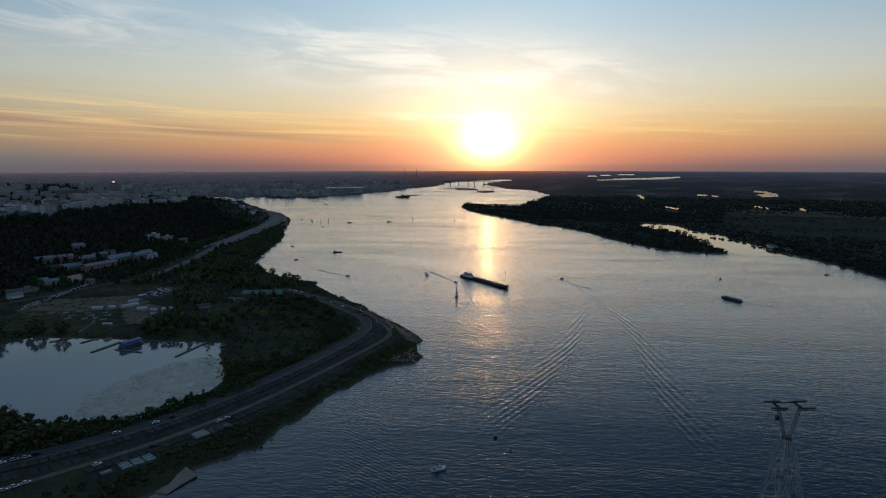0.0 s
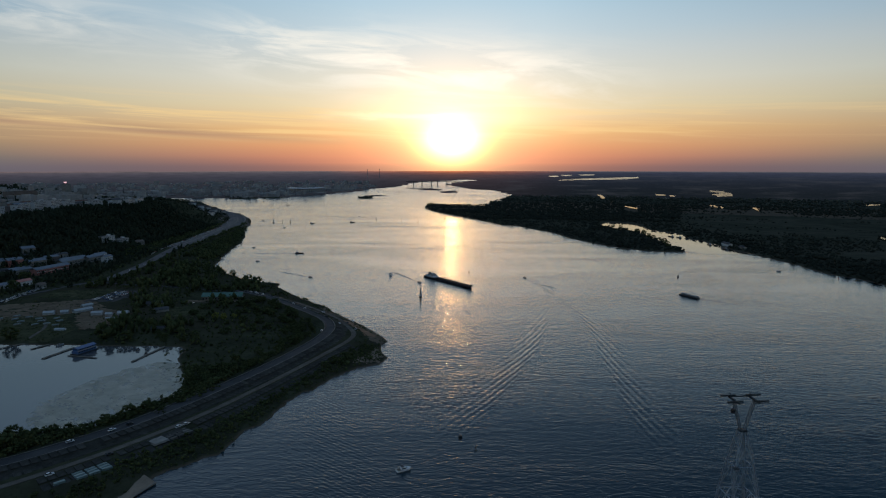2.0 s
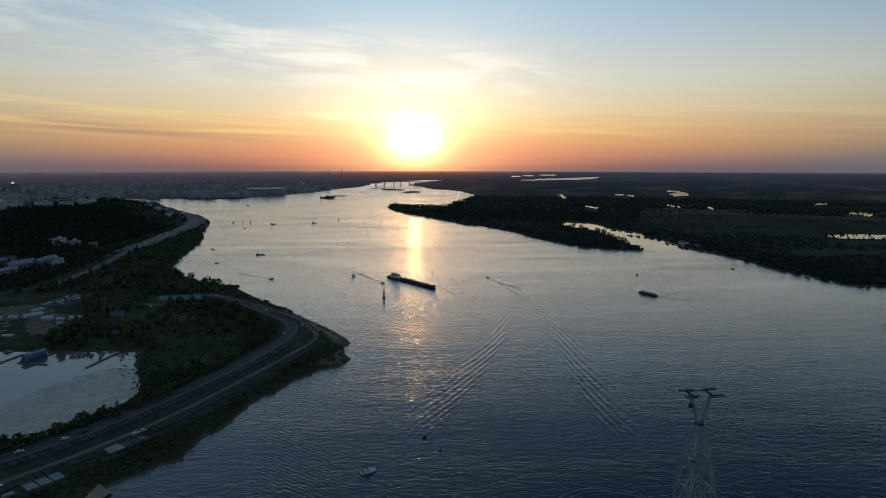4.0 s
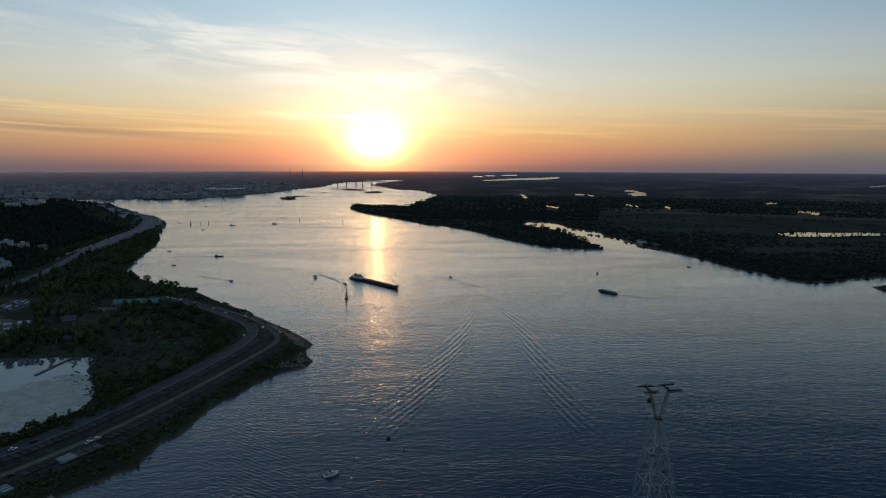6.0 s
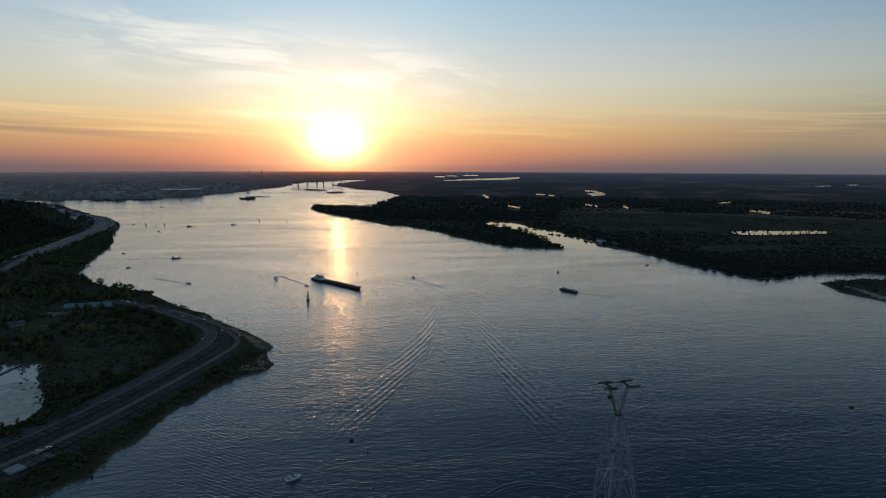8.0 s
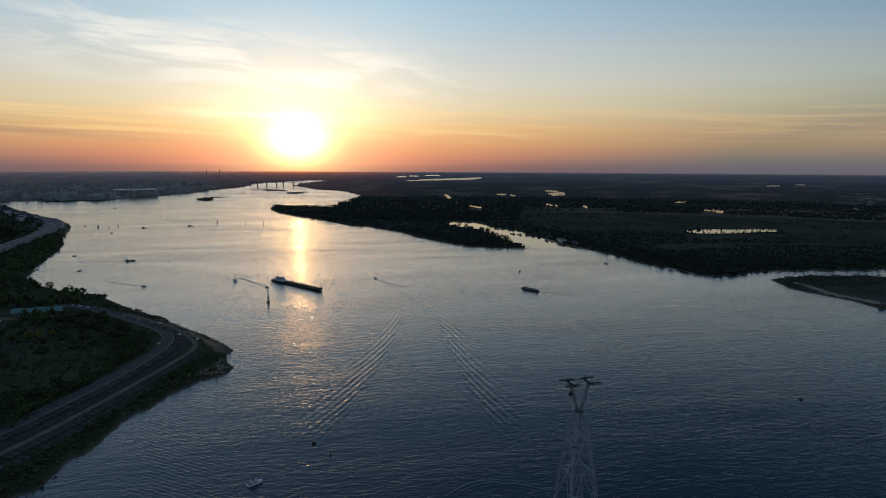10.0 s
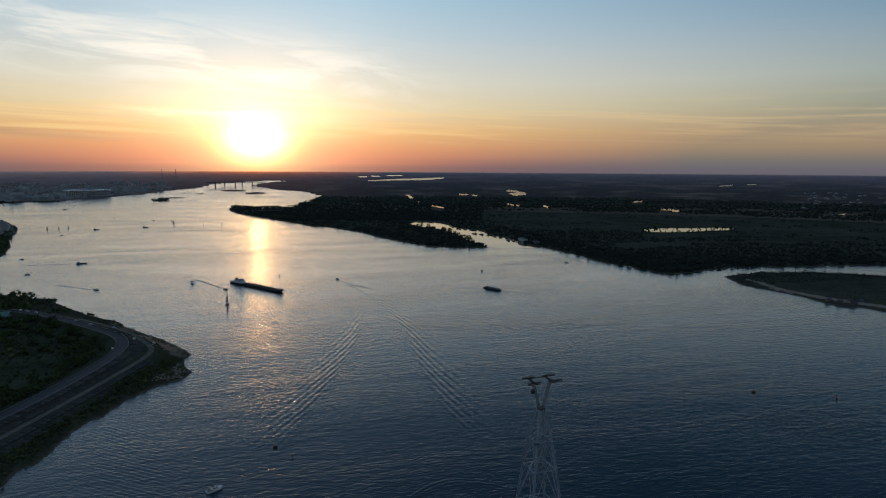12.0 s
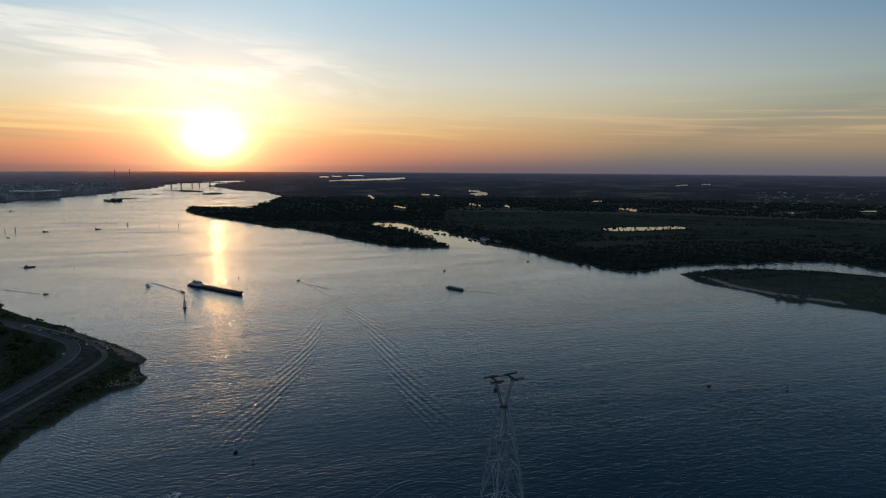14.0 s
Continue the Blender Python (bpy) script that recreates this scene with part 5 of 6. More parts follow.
def make_tug():
    t = thing("pusher_tug", "blunt pusher tug with a tiered white deckhouse behind the barge", "tugboat")
    part("hull", hull_bm(32, 12, 2.6, 0.4, 0.9), M_HULL, t)
    part("deck", boxed(-1, 0, 2.7, 27, 10.6, 0.25), M_RUST, t)
    part("deckhouse", boxed(-2.5, 0, 4.3, 22, 8.6, 3.0), M_WHITE, t)
    part("upper_house", boxed(-1, 0, 7.1, 12, 7.4, 2.6), M_GREY, t)
    wheel = part("wheelhouse", boxed(1.5, 0, 9.7, 5.6, 6.0, 2.6, taper=0.94), M_GREY, t)
    for s in (-1, 1):
        for i in range(3):
            part("window", boxed(-0.2 + i * 1.7, s * 2.98, 10.1, 1.1, 0.12, 1.0), M_GLASS, wheel)
        for i in range(6):
            part("window", boxed(-10 + i * 3, s * 4.32, 4.6, 1.2, 0.1, 0.9), M_GLASS, t)
    part("funnel", boxed(-7.5, 0, 9.6, 3.0, 3.4, 3.2, taper=0.8), M_DARK_STEEL, t)
    part("mast", barred((0.5, 0, 11), (0.2, 0, 16.5), 0.16, 6), M_DARK_STEEL, t)
    part("crossbar", barred((0.4, -1.8, 14), (0.4, 1.8, 14), 0.1, 5), M_DARK_STEEL, t)
    for y in (-3.5, 3.5):
        part("push_knee", boxed(15.4, y, 3.6, 1.2, 1.6, 4.2), M_HULL, t)
    return t


heading = math.degrees(math.atan2(816 - 909, 27 + 37))
cx, cy = math.cos(radians(heading)), math.sin(radians(heading))
barge = set_at(make_barge(), 27 - 39 * cx, 816 - 39 * cy, 0, heading)
barge.scale = (0.75, 0.74, 0.56)
tug = set_at(make_tug(), -37 + 18 * cx, 909 + 18 * cy, 0, heading)
tug.scale = (1.12, 0.92, 0.66)


def make_sailboat():
    t = thing("sailboat", "small sailing yacht with raised sails on the river", "sailboat", "sailing yachts")
    part("hull", hull_bm(9.5, 2.9, 1.0, 0.25, 0.7), M_HULL, t)
    part("coachroof", boxed(0.2, 0, 1.3, 3.6, 1.7, 0.6, taper=0.85), M_WHITE, t)
    part("mast", barred((0.9, 0, 0.9), (0.8, 0, 14), 0.09, 6, 0.05), M_DARK_STEEL, t)
    part("boom", barred((0.9, 0, 2.1), (-3.6, 0.5, 2.2), 0.07, 6), M_DARK_STEEL, t)
    for name, pts in (("mainsail", [(0.8, 0, 2.3), (-3.5, 0.5, 2.4), (-2.0, 0.55, 6.5), (0.75, 0.0, 13.6)]), ("jib", [(4.5, 0, 1.5), (1.1, 0.6, 1.9), (1.0, 0.3, 6), (0.95, 0.05, 11.5)])):
        bm = bmesh.new()
        a = [bm.verts.new(p) for p in pts]
        b = [bm.verts.new((p[0], p[1] + 0.05, p[2])) for p in pts]
        bm.faces.new(a)
        bm.faces.new(b[::-1])
        for i in range(4):
            bm.faces.new((a[i], b[i], b[(i + 1) % 4], a[(i + 1) % 4]))
        part(name, bm, M_SAIL, t, "greyish sailcloth")
    part("keel", boxed(0, 0, -0.9, 2.0, 0.2, 1.4), M_HULL, t)
    return t


sail = set_at(make_sailboat(), -38, 763, 0, 75)
for x, y, rz in ((-230, 1903, 60), (-148, 1855, 80), (-98, 1830, 70), (-245, 1985, 95), (-486, 1790, 85), (-515, 1800, 60), (-470, 1812, 70)):
    far_sail = copy_at(sail, x, y, 0, rz)
    far_sail.scale = far_sail.scale * 0.68


def make_ferry():
    t = thing("passenger_boat", "long flat-roofed passenger boat under way", "boat")
    part("hull", hull_bm(30, 6.4, 1.5, 0.3, 0.85), M_HULL, t)
    cabin = part("cabin", boxed(-2, 0, 2.7, 22, 5.4, 2.4), M_ARM, t)
    for s in (-1, 1):
        for i in range(9):
            part("window", boxed(-11.4 + i * 2.3, s * 2.72, 2.9, 1.6, 0.1, 1.1), M_GLASS, cabin)
    part("roof", boxed(-2, 0, 4.0, 23, 5.8, 0.25), M_ARM, t)
    part("wheelhouse", boxed(8.2, 0, 3.4, 3.4, 4.2, 3.4, taper=0.9), M_ARM, t)
    part("rail", barred((-13, 2.8, 4.9), (8, 2.8, 4.9), 0.06, 4), M_ARM, t)
    part("rail", barred((-13, -2.8, 4.9), (8, -2.8, 4.9), 0.06, 4), M_ARM, t)
    part("mast", barred((7, 0, 5), (6.6, 0, 8), 0.08, 5), M_ARM, t)
    return t


ferry = set_at(make_ferry(), 295, 768, 0, 117)
ferry.scale = (1.05, 0.85, 0.66)


def make_cruiser():
    t = thing("motor_yacht", "white motor yacht drifting with its canopy up", "motorboat")
    part("hull", hull_bm(9.6, 3.3, 1.15, 0.45, 0.92), M_WHITE, t)
    part("deck", boxed(1.7, 0, 1.3, 4.6, 2.5, 0.35, taper=0.75), M_WHITE, t)
    part("cockpit", boxed(-2.9, 0, 1.2, 3.0, 2.6, 0.2), M_WOOD, t)
    cab = part("cabin", boxed(-0.2, 0, 1.9, 3.6, 2.5, 1.2, taper=0.8), M_WHITE, t)
    for s in (-1, 1):
        part("side_window", boxed(-0.2, s * 1.16, 1.95, 2.6, 0.12, 0.5), M_GLASS, cab)
    part("windscreen", boxed(1.55, 0, 2.0, 0.25, 2.0, 0.7), M_GLASS, cab)
    part("radar_arch", boxed(-2.0, 0, 2.75, 0.5, 2.4, 0.25), M_WHITE, t)
    part("canopy", boxed(-1.0, 0, 3.1, 1.9, 2.1, 0.35, taper=0.8), M_DARK_STEEL, t, "dark cloth canopy")
    for s in (-1, 1):
        part("canopy_post", barred((-1.6, s * 0.9, 2.3), (-1.6, s * 0.9, 3.0), 0.05, 4), M_STEEL, t)
        part("rail", barred((0.5, s * 1.45, 1.7), (4.2, s * 0.4, 2.1), 0.04, 4), M_STEEL, t)
    return t


cruiser = set_at(make_cruiser(), -25, 314, 0, 28)
cruiser.scale = (0.86, 0.86, 0.86)


def make_speedboat():
    t = thing("speedboat", "small open motorboat planing over the water", "motorboat", "small motorboats")
    part("hull", hull_bm(6.8, 2.4, 0.85, 0.4, 0.9), M_GREY, t)
    part("windscreen", boxed(0.6, 0, 1.25, 0.4, 1.7, 0.6, taper=0.8), M_GLASS, t)
    part("seat", boxed(-1.2, 0, 1.0, 1.2, 1.6, 0.5), M_HULL, t)
    part("outboard_motor", boxed(-3.6, 0, 0.9, 0.6, 0.6, 1.1, taper=0.8), M_DARK_STEEL, t)
    part("canopy", boxed(-0.4, 0, 2.0, 2.4, 1.9, 0.12), M_DARK_STEEL, t)
    for s in (-1, 1):
        part("canopy_post", barred((-1.3, s * 0.85, 0.9), (-1.3, s * 0.85, 2.0), 0.04, 4), M_STEEL, t)
    return t


speed = set_at(make_speedboat(), 106, 896, 0, 122)
for x, y, rz in ((-205, 896, -20), (-90, 907, 130), (-44, 857, -40), (-393, 1229, 10), (503, 957, 175), (333, 911, 80), (-300, 2030, 15), (-560, 1850, 8), (-440, 1640, 20), (-600, 1830, 5), (-430, 2150, 70), (-180, 2600, 10), (-20, 1950, -15),
                 (-416, 1130, 60), (-398, 1075, 30), (-432, 1240, 10), (-330, 1050, 35)):
    copy_at(speed, x, y, 0, rz)


skiff = copy_at(speed, 14, 341, 0, 95)
skiff.scale = (0.7, 0.7, 0.7)


def make_workboat():
    t = thing("work_boat", "squat dark river work boat with a low deckhouse", "boat", "river work boats")
    part("hull", hull_bm(26, 6.5, 1.7, 0.3, 0.95), M_HULL, t)
    part("deckhouse", boxed(-7.5, 0, 3.2, 6.5, 5.0, 3.0), M_GREY, t)
    part("wheelhouse", boxed(-7, 0, 5.6, 3.6, 3.8, 2.0, taper=0.9), M_GREY, t)
    part("hold", boxed(3, 0, 2.1, 12, 5.2, 0.9), M_RUST, t)
    part("bow_deck", boxed(10.4, 0, 2.4, 2.4, 3.4, 1.3), M_HULL, t)
    part("mast", barred((-7, 0, 6.5), (-7, 0, 9.5), 0.1, 5), M_DARK_STEEL, t)
    return t


work = set_at(make_workboat(), -282, 1148, 0, 4)
work.scale = (0.62, 0.8, 0.6)
for x, y, rz in ((-394, 1761, -30), (-286, 1798, -25), (-684, 2614, -15), (-700, 3010, 10), (505, 1440, 120), (516, 1420, 110), (532, 1290, 95), (536, 1225, 92)):
    far_work = copy_at(work, x, y, 0, rz)
    far_work.scale = far_work.scale * 0.62


def make_buoy():
    t = thing("buoy", "small dark channel buoy", "buoy", "channel buoys")
    part("float_body", barred((0, 0, -0.5), (0, 0, 0.6), 0.9, 10), M_RED, t)
    part("tower", barred((0, 0, 0.6), (0, 0, 3.0), 0.6, 4, 0.2), M_DARK_STEEL, t)
    return t


buoy = set_at(make_buoy(), 27, 945, 0)
for x, y in ((389, 330), (-160, 1290), (-215, 1120), (330, 905), (-95, 2300), (560, 900), (-330, 1950)):
    copy_at(buoy, x, y, 0)


# ---- wakes: real waves on the water ----
def wake(line, width, wave, amp, lean, label, lift=0.05, fade=0.02, fan=0):
    """A train of waves in a band along a line; lean turns the crests away from across the line; fan lets them spread to one side."""
    pts = along(line, 0.95)
    n, m = len(pts), int(width / 0.8)
    u = np.arange(n) * 0.95
    g = (u / u[-1])[:, None]
    grow = 0.16 + 0.84 * ease(g * 1.15) if fan else 0.3 + 0.7 * ease(g * 1.6)
    v = np.linspace(-0.22, 1.0, m) * width * fan if fan else np.linspace(-0.5, 0.5, m) * width
    V = v[None, :] * grow
    X = np.array([p.x for p, _ in pts])[:, None] + np.array([d.y for _, d in pts])[:, None] * V
    Y = np.array([p.y for p, _ in pts])[:, None] - np.array([d.x for _, d in pts])[:, None] * V
    q = np.abs(V) / (width * grow * (1.0 if fan else 0.5))
    bend = np.cumsum(np.sin(np.radians(lean * (0.7 + 0.8 * u / u[-1])))) * 0.95
    if fan:
        out = V * fan
        env = np.where(out > 0, np.exp(-((q / 0.5) ** 2)), np.exp(-((q / 0.09) ** 2))) * ease(g / fade) * ease((1 - g) / 0.12)
        edge = ease((np.where(out > 0, 1.0, 0.22) - q) / 0.1)
        across = out - np.where(out > 0, 0.36 * out * q, 0)
        phase = 6.2832 * (across - bend[:, None]) / wave + 0.5 * rough(X, Y, 45)
    else:
        env = np.exp(-((q / 0.55) ** 2)) * ease(g / fade) * ease((1 - g) / 0.15) * (0.55 + 0.6 * g)
        edge = ease((1 - q) / 0.25)
        phase = 6.2832 * (bend[:, None] + V) / wave + 0.7 * rough(X, Y, 45)
    Z = lift + amp * env * edge * (1.15 + np.sin(phase) + 0.25 * np.sin(2 * phase + 0.8)) * (0.75 + 0.35 * rough(X, Y, 30))
    co = np.stack([X, Y, Z], -1).reshape(-1, 3)
    i, j = np.meshgrid(np.arange(n - 1), np.arange(m - 1), indexing="ij")
    p = (i * m + j).ravel()
    quads = np.stack([p, p + 1, p + m + 1, p + m], -1)
    me = quick_mesh("wake", co, quads if fan < 0 else quads[:, ::-1], 4, M_WATER)
    me.polygons.foreach_set("use_smooth", [True] * len(me.polygons))
    return tagged(new("water_wake", me), label, "water", kind="structure")


wake([(104, 896), (113, 850), (117, 800), (115, 720), (99, 643), (85, 578), (65, 513), (47, 464), (28, 410), (15, 380), (7, 355), (2, 325)], 40, 4.4, 0.165, 6, "long wake waves spreading behind a motorboat", 0.02, 0.05, 1)
wake([(106, 893), (118, 840), (131, 770), (140, 689), (139, 602), (135, 560), (129, 510), (122, 435), (117, 366), (116, 322)], 36, 4.5, 0.19, 6, "long wake waves spreading behind a motorboat", 0.02, 0.05, -1)
wake([(104, 896), (112, 872), (124, 846), (140, 815)], 10, 2.4, 0.26, 8, "churned water close behind a motorboat", 0.13)
wake([(-206, 896), (-236, 922), (-268, 950)], 5, 1.6, 0.30, 20, "narrow wake behind a small motorboat", 0.05)
wake([(-43, 857), (-62, 894), (-85, 940), (-98, 941)], 7, 2.0, 0.34, 20, "narrow wake behind a small motorboat", 0.05)
wake([(-89, 859), (-88, 907), (-95, 941)], 12, 2.2, 0.34, 35, "churned water in a motorboat's turn", 0.09)
wake([(302, 755), (318, 741), (338, 722)], 8, 2.4, 0.14, 15, "faint wake behind the passenger boat", 0.05)
wake([(-289, 1149), (-312, 1152), (-370, 1148)], 8, 2.6, 0.22, 10, "faint wake behind a work boat", 0.05)
wake([(-96, 436), (-80, 379), (-68, 339), (-58, 300), (-50, 270)], 104, 3.6, 0.10, 42, "ripples running in to the shore", 0.05, 0.2)
wake([(60, 275), (79, 290), (93, 291), (108, 284), (120, 270)], 16, 3.0, 0.11, 4, "ring of ripples on the river", 0.05, 0.3)


# ---- buildings ----
def gable(w, d, base, rise, over=0.5):
    bm = bmesh.new()
    x, y = w / 2 + over, d / 2 + over
    ring = lambda u: [(u, -y, base), (u, 0, base + rise), (u, y, base), (u, y, base - 0.3), (u, 0, base + rise - 0.4), (u, -y, base - 0.3)]
    return loft(bm, [ring(-x), ring(x)])


PANE = mesh_of("window", [(-0.75, -0.06, -0.85), (0.75, -0.06, -0.85), (0.75, 0.06, -0.85), (-0.75, 0.06, -0.85), (-0.75, -0.06, 0.85), (0.75, -0.06, 0.85), (0.75, 0.06, 0.85), (-0.75, 0.06, 0.85)],
               [(3, 2, 1, 0), (4, 5, 6, 7), (0, 1, 5, 4), (1, 2, 6, 5), (2, 3, 7, 6), (3, 0, 4, 7)], M_GLASS)


def building(x, y, w, d, h, rz, wall, roof, label, shape="flat", panes=False, name="building", group="", base=None, chimneys=0):
    t = thing(name, label, "building", group)
    part("wall", boxed(0, 0, h / 2 - 2, w, d, h + 4), wall, t)
    if shape == "flat":
        bm = boxed(0, 0, h + 0.15, w + 0.6, d + 0.6, 0.4)
        part("roof", bm, roof, t)
        part("parapet", boxed(0, -d / 2, h + 0.6, w, 0.35, 0.7), wall, t)
        part("lift_house", boxed(w * 0.2, d * 0.1, h + 1.4, min(6, w * 0.2), d * 0.4, 2.4), wall, t)
    else:
        part("roof", gable(w, d, h, d * 0.28), roof, t)
        for i in range(chimneys):
            part("chimney", boxed((i - chimneys / 2 + 0.5) * w / (chimneys + 0.5), d * 0.15, h + d * 0.25, 1.2, 1.0, d * 0.22), M_BRICKWALL, t)
    if panes:
        nx, nz = max(2, int(w / 3.4)), max(1, int((h - 1) / 3.1))
        for i in range(nx):
            for j in range(nz):
                ob = new("window", PANE)
                ob.parent = t
                ob.location = ((i - (nx - 1) / 2) * w / nx, -d / 2 - 0.02, 1.9 + j * (h - 1) / nz)
    p, k = warp(x, y, height_at(x, y) if base is None else base)
    t.matrix_world = Matrix.Translation(p) @ Matrix.Rotation(radians(rz), 4, "Z") @ Matrix.Scale(k, 4)
    return t


# The edge of the hilltop town.
building(-797, 1078, 15, 16, 29, 62, M_PLASTER, M_ROOF, "tall narrow white apartment tower at the hill's edge", panes=True)
for x, y, w, h in ((-860, 1238, 40, 23), (-857, 1284, 42, 22), (-853, 1330, 40, 23), (-851, 1376, 38, 20)):
    building(x, y, w, 15, h, 93, M_PLASTER, M_ROOF, "long pale slab of flats facing the river", panes=True)
for x, y, w, h, rz in ((-822, 1430, 34, 17, 60), (-806, 1490, 30, 16, 80), (-800, 1545, 36, 19, 92), (-806, 1600, 40, 18, 95), (-846, 1022, 26, 15, 60), (-835, 1070, 18, 12, 50), (-872, 985, 30, 14, 60), (-905, 1130, 34, 17, 70)):
    building(x, y, w, 14, h, rz, M_PLASTER if h > 14 else M_BRICKWALL, M_ROOF, "pale block of flats above the wooded slope", "gable" if h < 17 else "flat", panes=True)
building(-1240, 1790, 95, 20, 22, 78, M_BRICKWALL, M_ROOF, "long brown brick building among the town roofs", panes=False)
building(-1970, 2280, 26, 22, 46, 20, M_PLASTER, M_ROOF, "grey high-rise block above the town roofs")
building(-1340, 2250, 40, 20, 36, 30, M_PLASTER, M_ROOF, "grey slab tower at the far edge of town")
church = thing("church", "pale church with a tall pointed spire", "church")
part("nave", boxed(0, 0, 7, 26, 12, 18), M_PLASTER, church)
part("nave_roof", gable(26, 12, 16, 4), M_ROOF, church)
part("tower", boxed(15, 0, 11, 7, 7, 26), M_PLASTER, church)
part("spire", barred((15, 0, 24), (15, 0, 44), 3.4, 8, 0.15), M_ROOF, church)
church.matrix_world = pose(-1029, 1930, height_at(-1029, 1930), 0, 0, 60)

r = random.Random(11)
used = [(-1029, 1930), (-1240, 1790), (-1970, 2280), (-1340, 2250), (-860, 1238), (-857, 1284), (-853, 1330), (-851, 1376), (-797, 1078), (-822, 1430), (-806, 1490), (-800, 1545), (-806, 1600), (-846, 1022), (-905, 1130), (-872, 985), (-835, 1070)]
made, back_town = 0, []
for _ in range(9000):
    if made >= 215 and len(back_town) >= 260:
        break
    a, dist = radians(r.uniform(-47, -19)), 1000 * (3.3 ** r.random())
    x, y = dist * math.sin(a), dist * math.cos(a)
    if not inside(np.array([x]), np.array([y]), PLATEAU)[0] or to_line(np.array([x]), np.array([y]), PLATEAU, True)[0] < 38:
        continue
    if min((x - u) ** 2 + (y - v) ** 2 for u, v in used) < (31 if dist < 1900 else 44)**2:
        continue
    if (dist < 1750 and made >= 215) or (dist >= 1750 and len(back_town) >= 260):
        continue
    used.append((x, y))
    if dist >= 1750:
        back_town.append((x, y, height_at(x, y), r.uniform(14, 46), r.uniform(10, 16), r.choice((8, 10, 13, 16, 20, 28)), radians(r.choice((70, 160)) + r.uniform(-14, 14))))
        continue
    tall = r.choice((7, 8, 9, 11, 13, 15, 18, 24))
    wall = r.choice((M_PLASTER, M_PLASTER, M_PLASTER, M_BRICKWALL, M_CONCRETE))
    building(x, y, r.uniform(14, 42), r.uniform(10, 15), tall, r.choice((8, 98)) + r.uniform(-14, 14) + 62, wall, r.choice((M_ROOF, M_ROOF, M_BLUE_ROOF, M_RUST_ROOF)),
             {M_PLASTER: "pale plastered town house on the hill", M_BRICKWALL: "reddish brick town house on the hill", M_CONCRETE: "grey concrete block on the hill"}[wall], "gable" if tall < 14 else "flat", panes=dist < 1420, group="town buildings", chimneys=1 if tall < 14 else 0)
    made += 1

lit_sign = thing("lit_sign", "small glowing pinkish sign on a rooftop", "sign")
m_glow, N, bsdf = material("glowing_sign")
bsdf.inputs["Emission Color"].default_value, bsdf.inputs["Emission Strength"].default_value = (1.0, 0.55, 0.6, 1), 0.75
part("panel", boxed(0, 0, 44, 8, 0.6, 4.5), m_glow, lit_sign)
part("frame", boxed(0, 0.6, 41, 8.6, 0.5, 11), M_DARK_STEEL, lit_sign)
building(-1238, 2003, 26, 18, 38, 32, M_CONCRETE, M_ROOF, "grey tower block with a glowing roof sign")
set_at(lit_sign, -1236, 1997, height_at(-1238, 2003), 32)
for x, y, rz in ((-905, 2070, 40), (-880, 2110, 30), (-860, 2020, 45), (-930, 2150, 20), (-960, 2200, 30), (-840, 2060, 35), (-985, 2120, 40), (-820, 1990, 50)):
    building(x, y, 16, 10, 7, rz, M_PLASTER, M_ROOF, "small pale house at the end of the hill", "gable", group="hill-end houses", chimneys=1)

# At the foot of the hill.
red = building(-602, 921, 60, 12, 8, 76, M_RED, M_BLUE_ROOF, "long red two-storey building with a grey-blue roof", "gable", panes=True)
part("string_course", boxed(0, -6.05, 4.2, 60, 0.2, 0.5), M_WHITE, red, "white plaster band")
part("string_course", boxed(0, -6.05, 7.8, 60, 0.2, 0.4), M_WHITE, red, "white plaster band")
building(-640, 905, 34, 14, 6, 76, M_CONCRETE, M_BLUE_ROOF, "low pale hall with a grey-blue tin roof", "gable", panes=True)
building(-612, 985, 46, 14, 9, 80, M_CONCRETE, M_BLUE_ROOF, "long pale hall with a blue tin roof", "gable", panes=True)
building(-602, 1034, 40, 12, 7, 86, M_CONCRETE, M_BLUE_ROOF, "low pale hall with a blue tin roof", "gable", panes=True)
building(-690, 1000, 20, 12, 6, 60, M_CONCRETE, M_BLUE_ROOF, "small pale house under the wooded slope", "gable")
building(-662, 1185, 26, 14, 11, 62, M_PLASTER, M_ROOF, "pale stepped block of a hillside guest house", panes=True)
building(-645, 1205, 24, 14, 13, 62, M_PLASTER, M_ROOF, "tall pale block of a hillside guest house", panes=True)
building(-626, 1232, 22, 12, 9, 62, M_CONCRETE, M_BRICKWALL, "pale hillside house with a reddish roof", "gable", panes=True)
building(-573, 818, 18, 9, 6, 70, M_PLASTER, M_RED, "small white house with a red roof", "gable", panes=True)
building(-606, 800, 14, 9, 5, 70, M_CONCRETE, M_BLUE_ROOF, "small pale house with a bluish roof", "gable")
building(-585, 735, 34, 14, 5, 55, M_CONCRETE, M_ROOF, "low flat-roofed shed beside the street")
building(-571, 705, 16, 8, 4, 55, M_PLASTER, M_BLUE_ROOF, "small white kiosk beside the street", "gable")
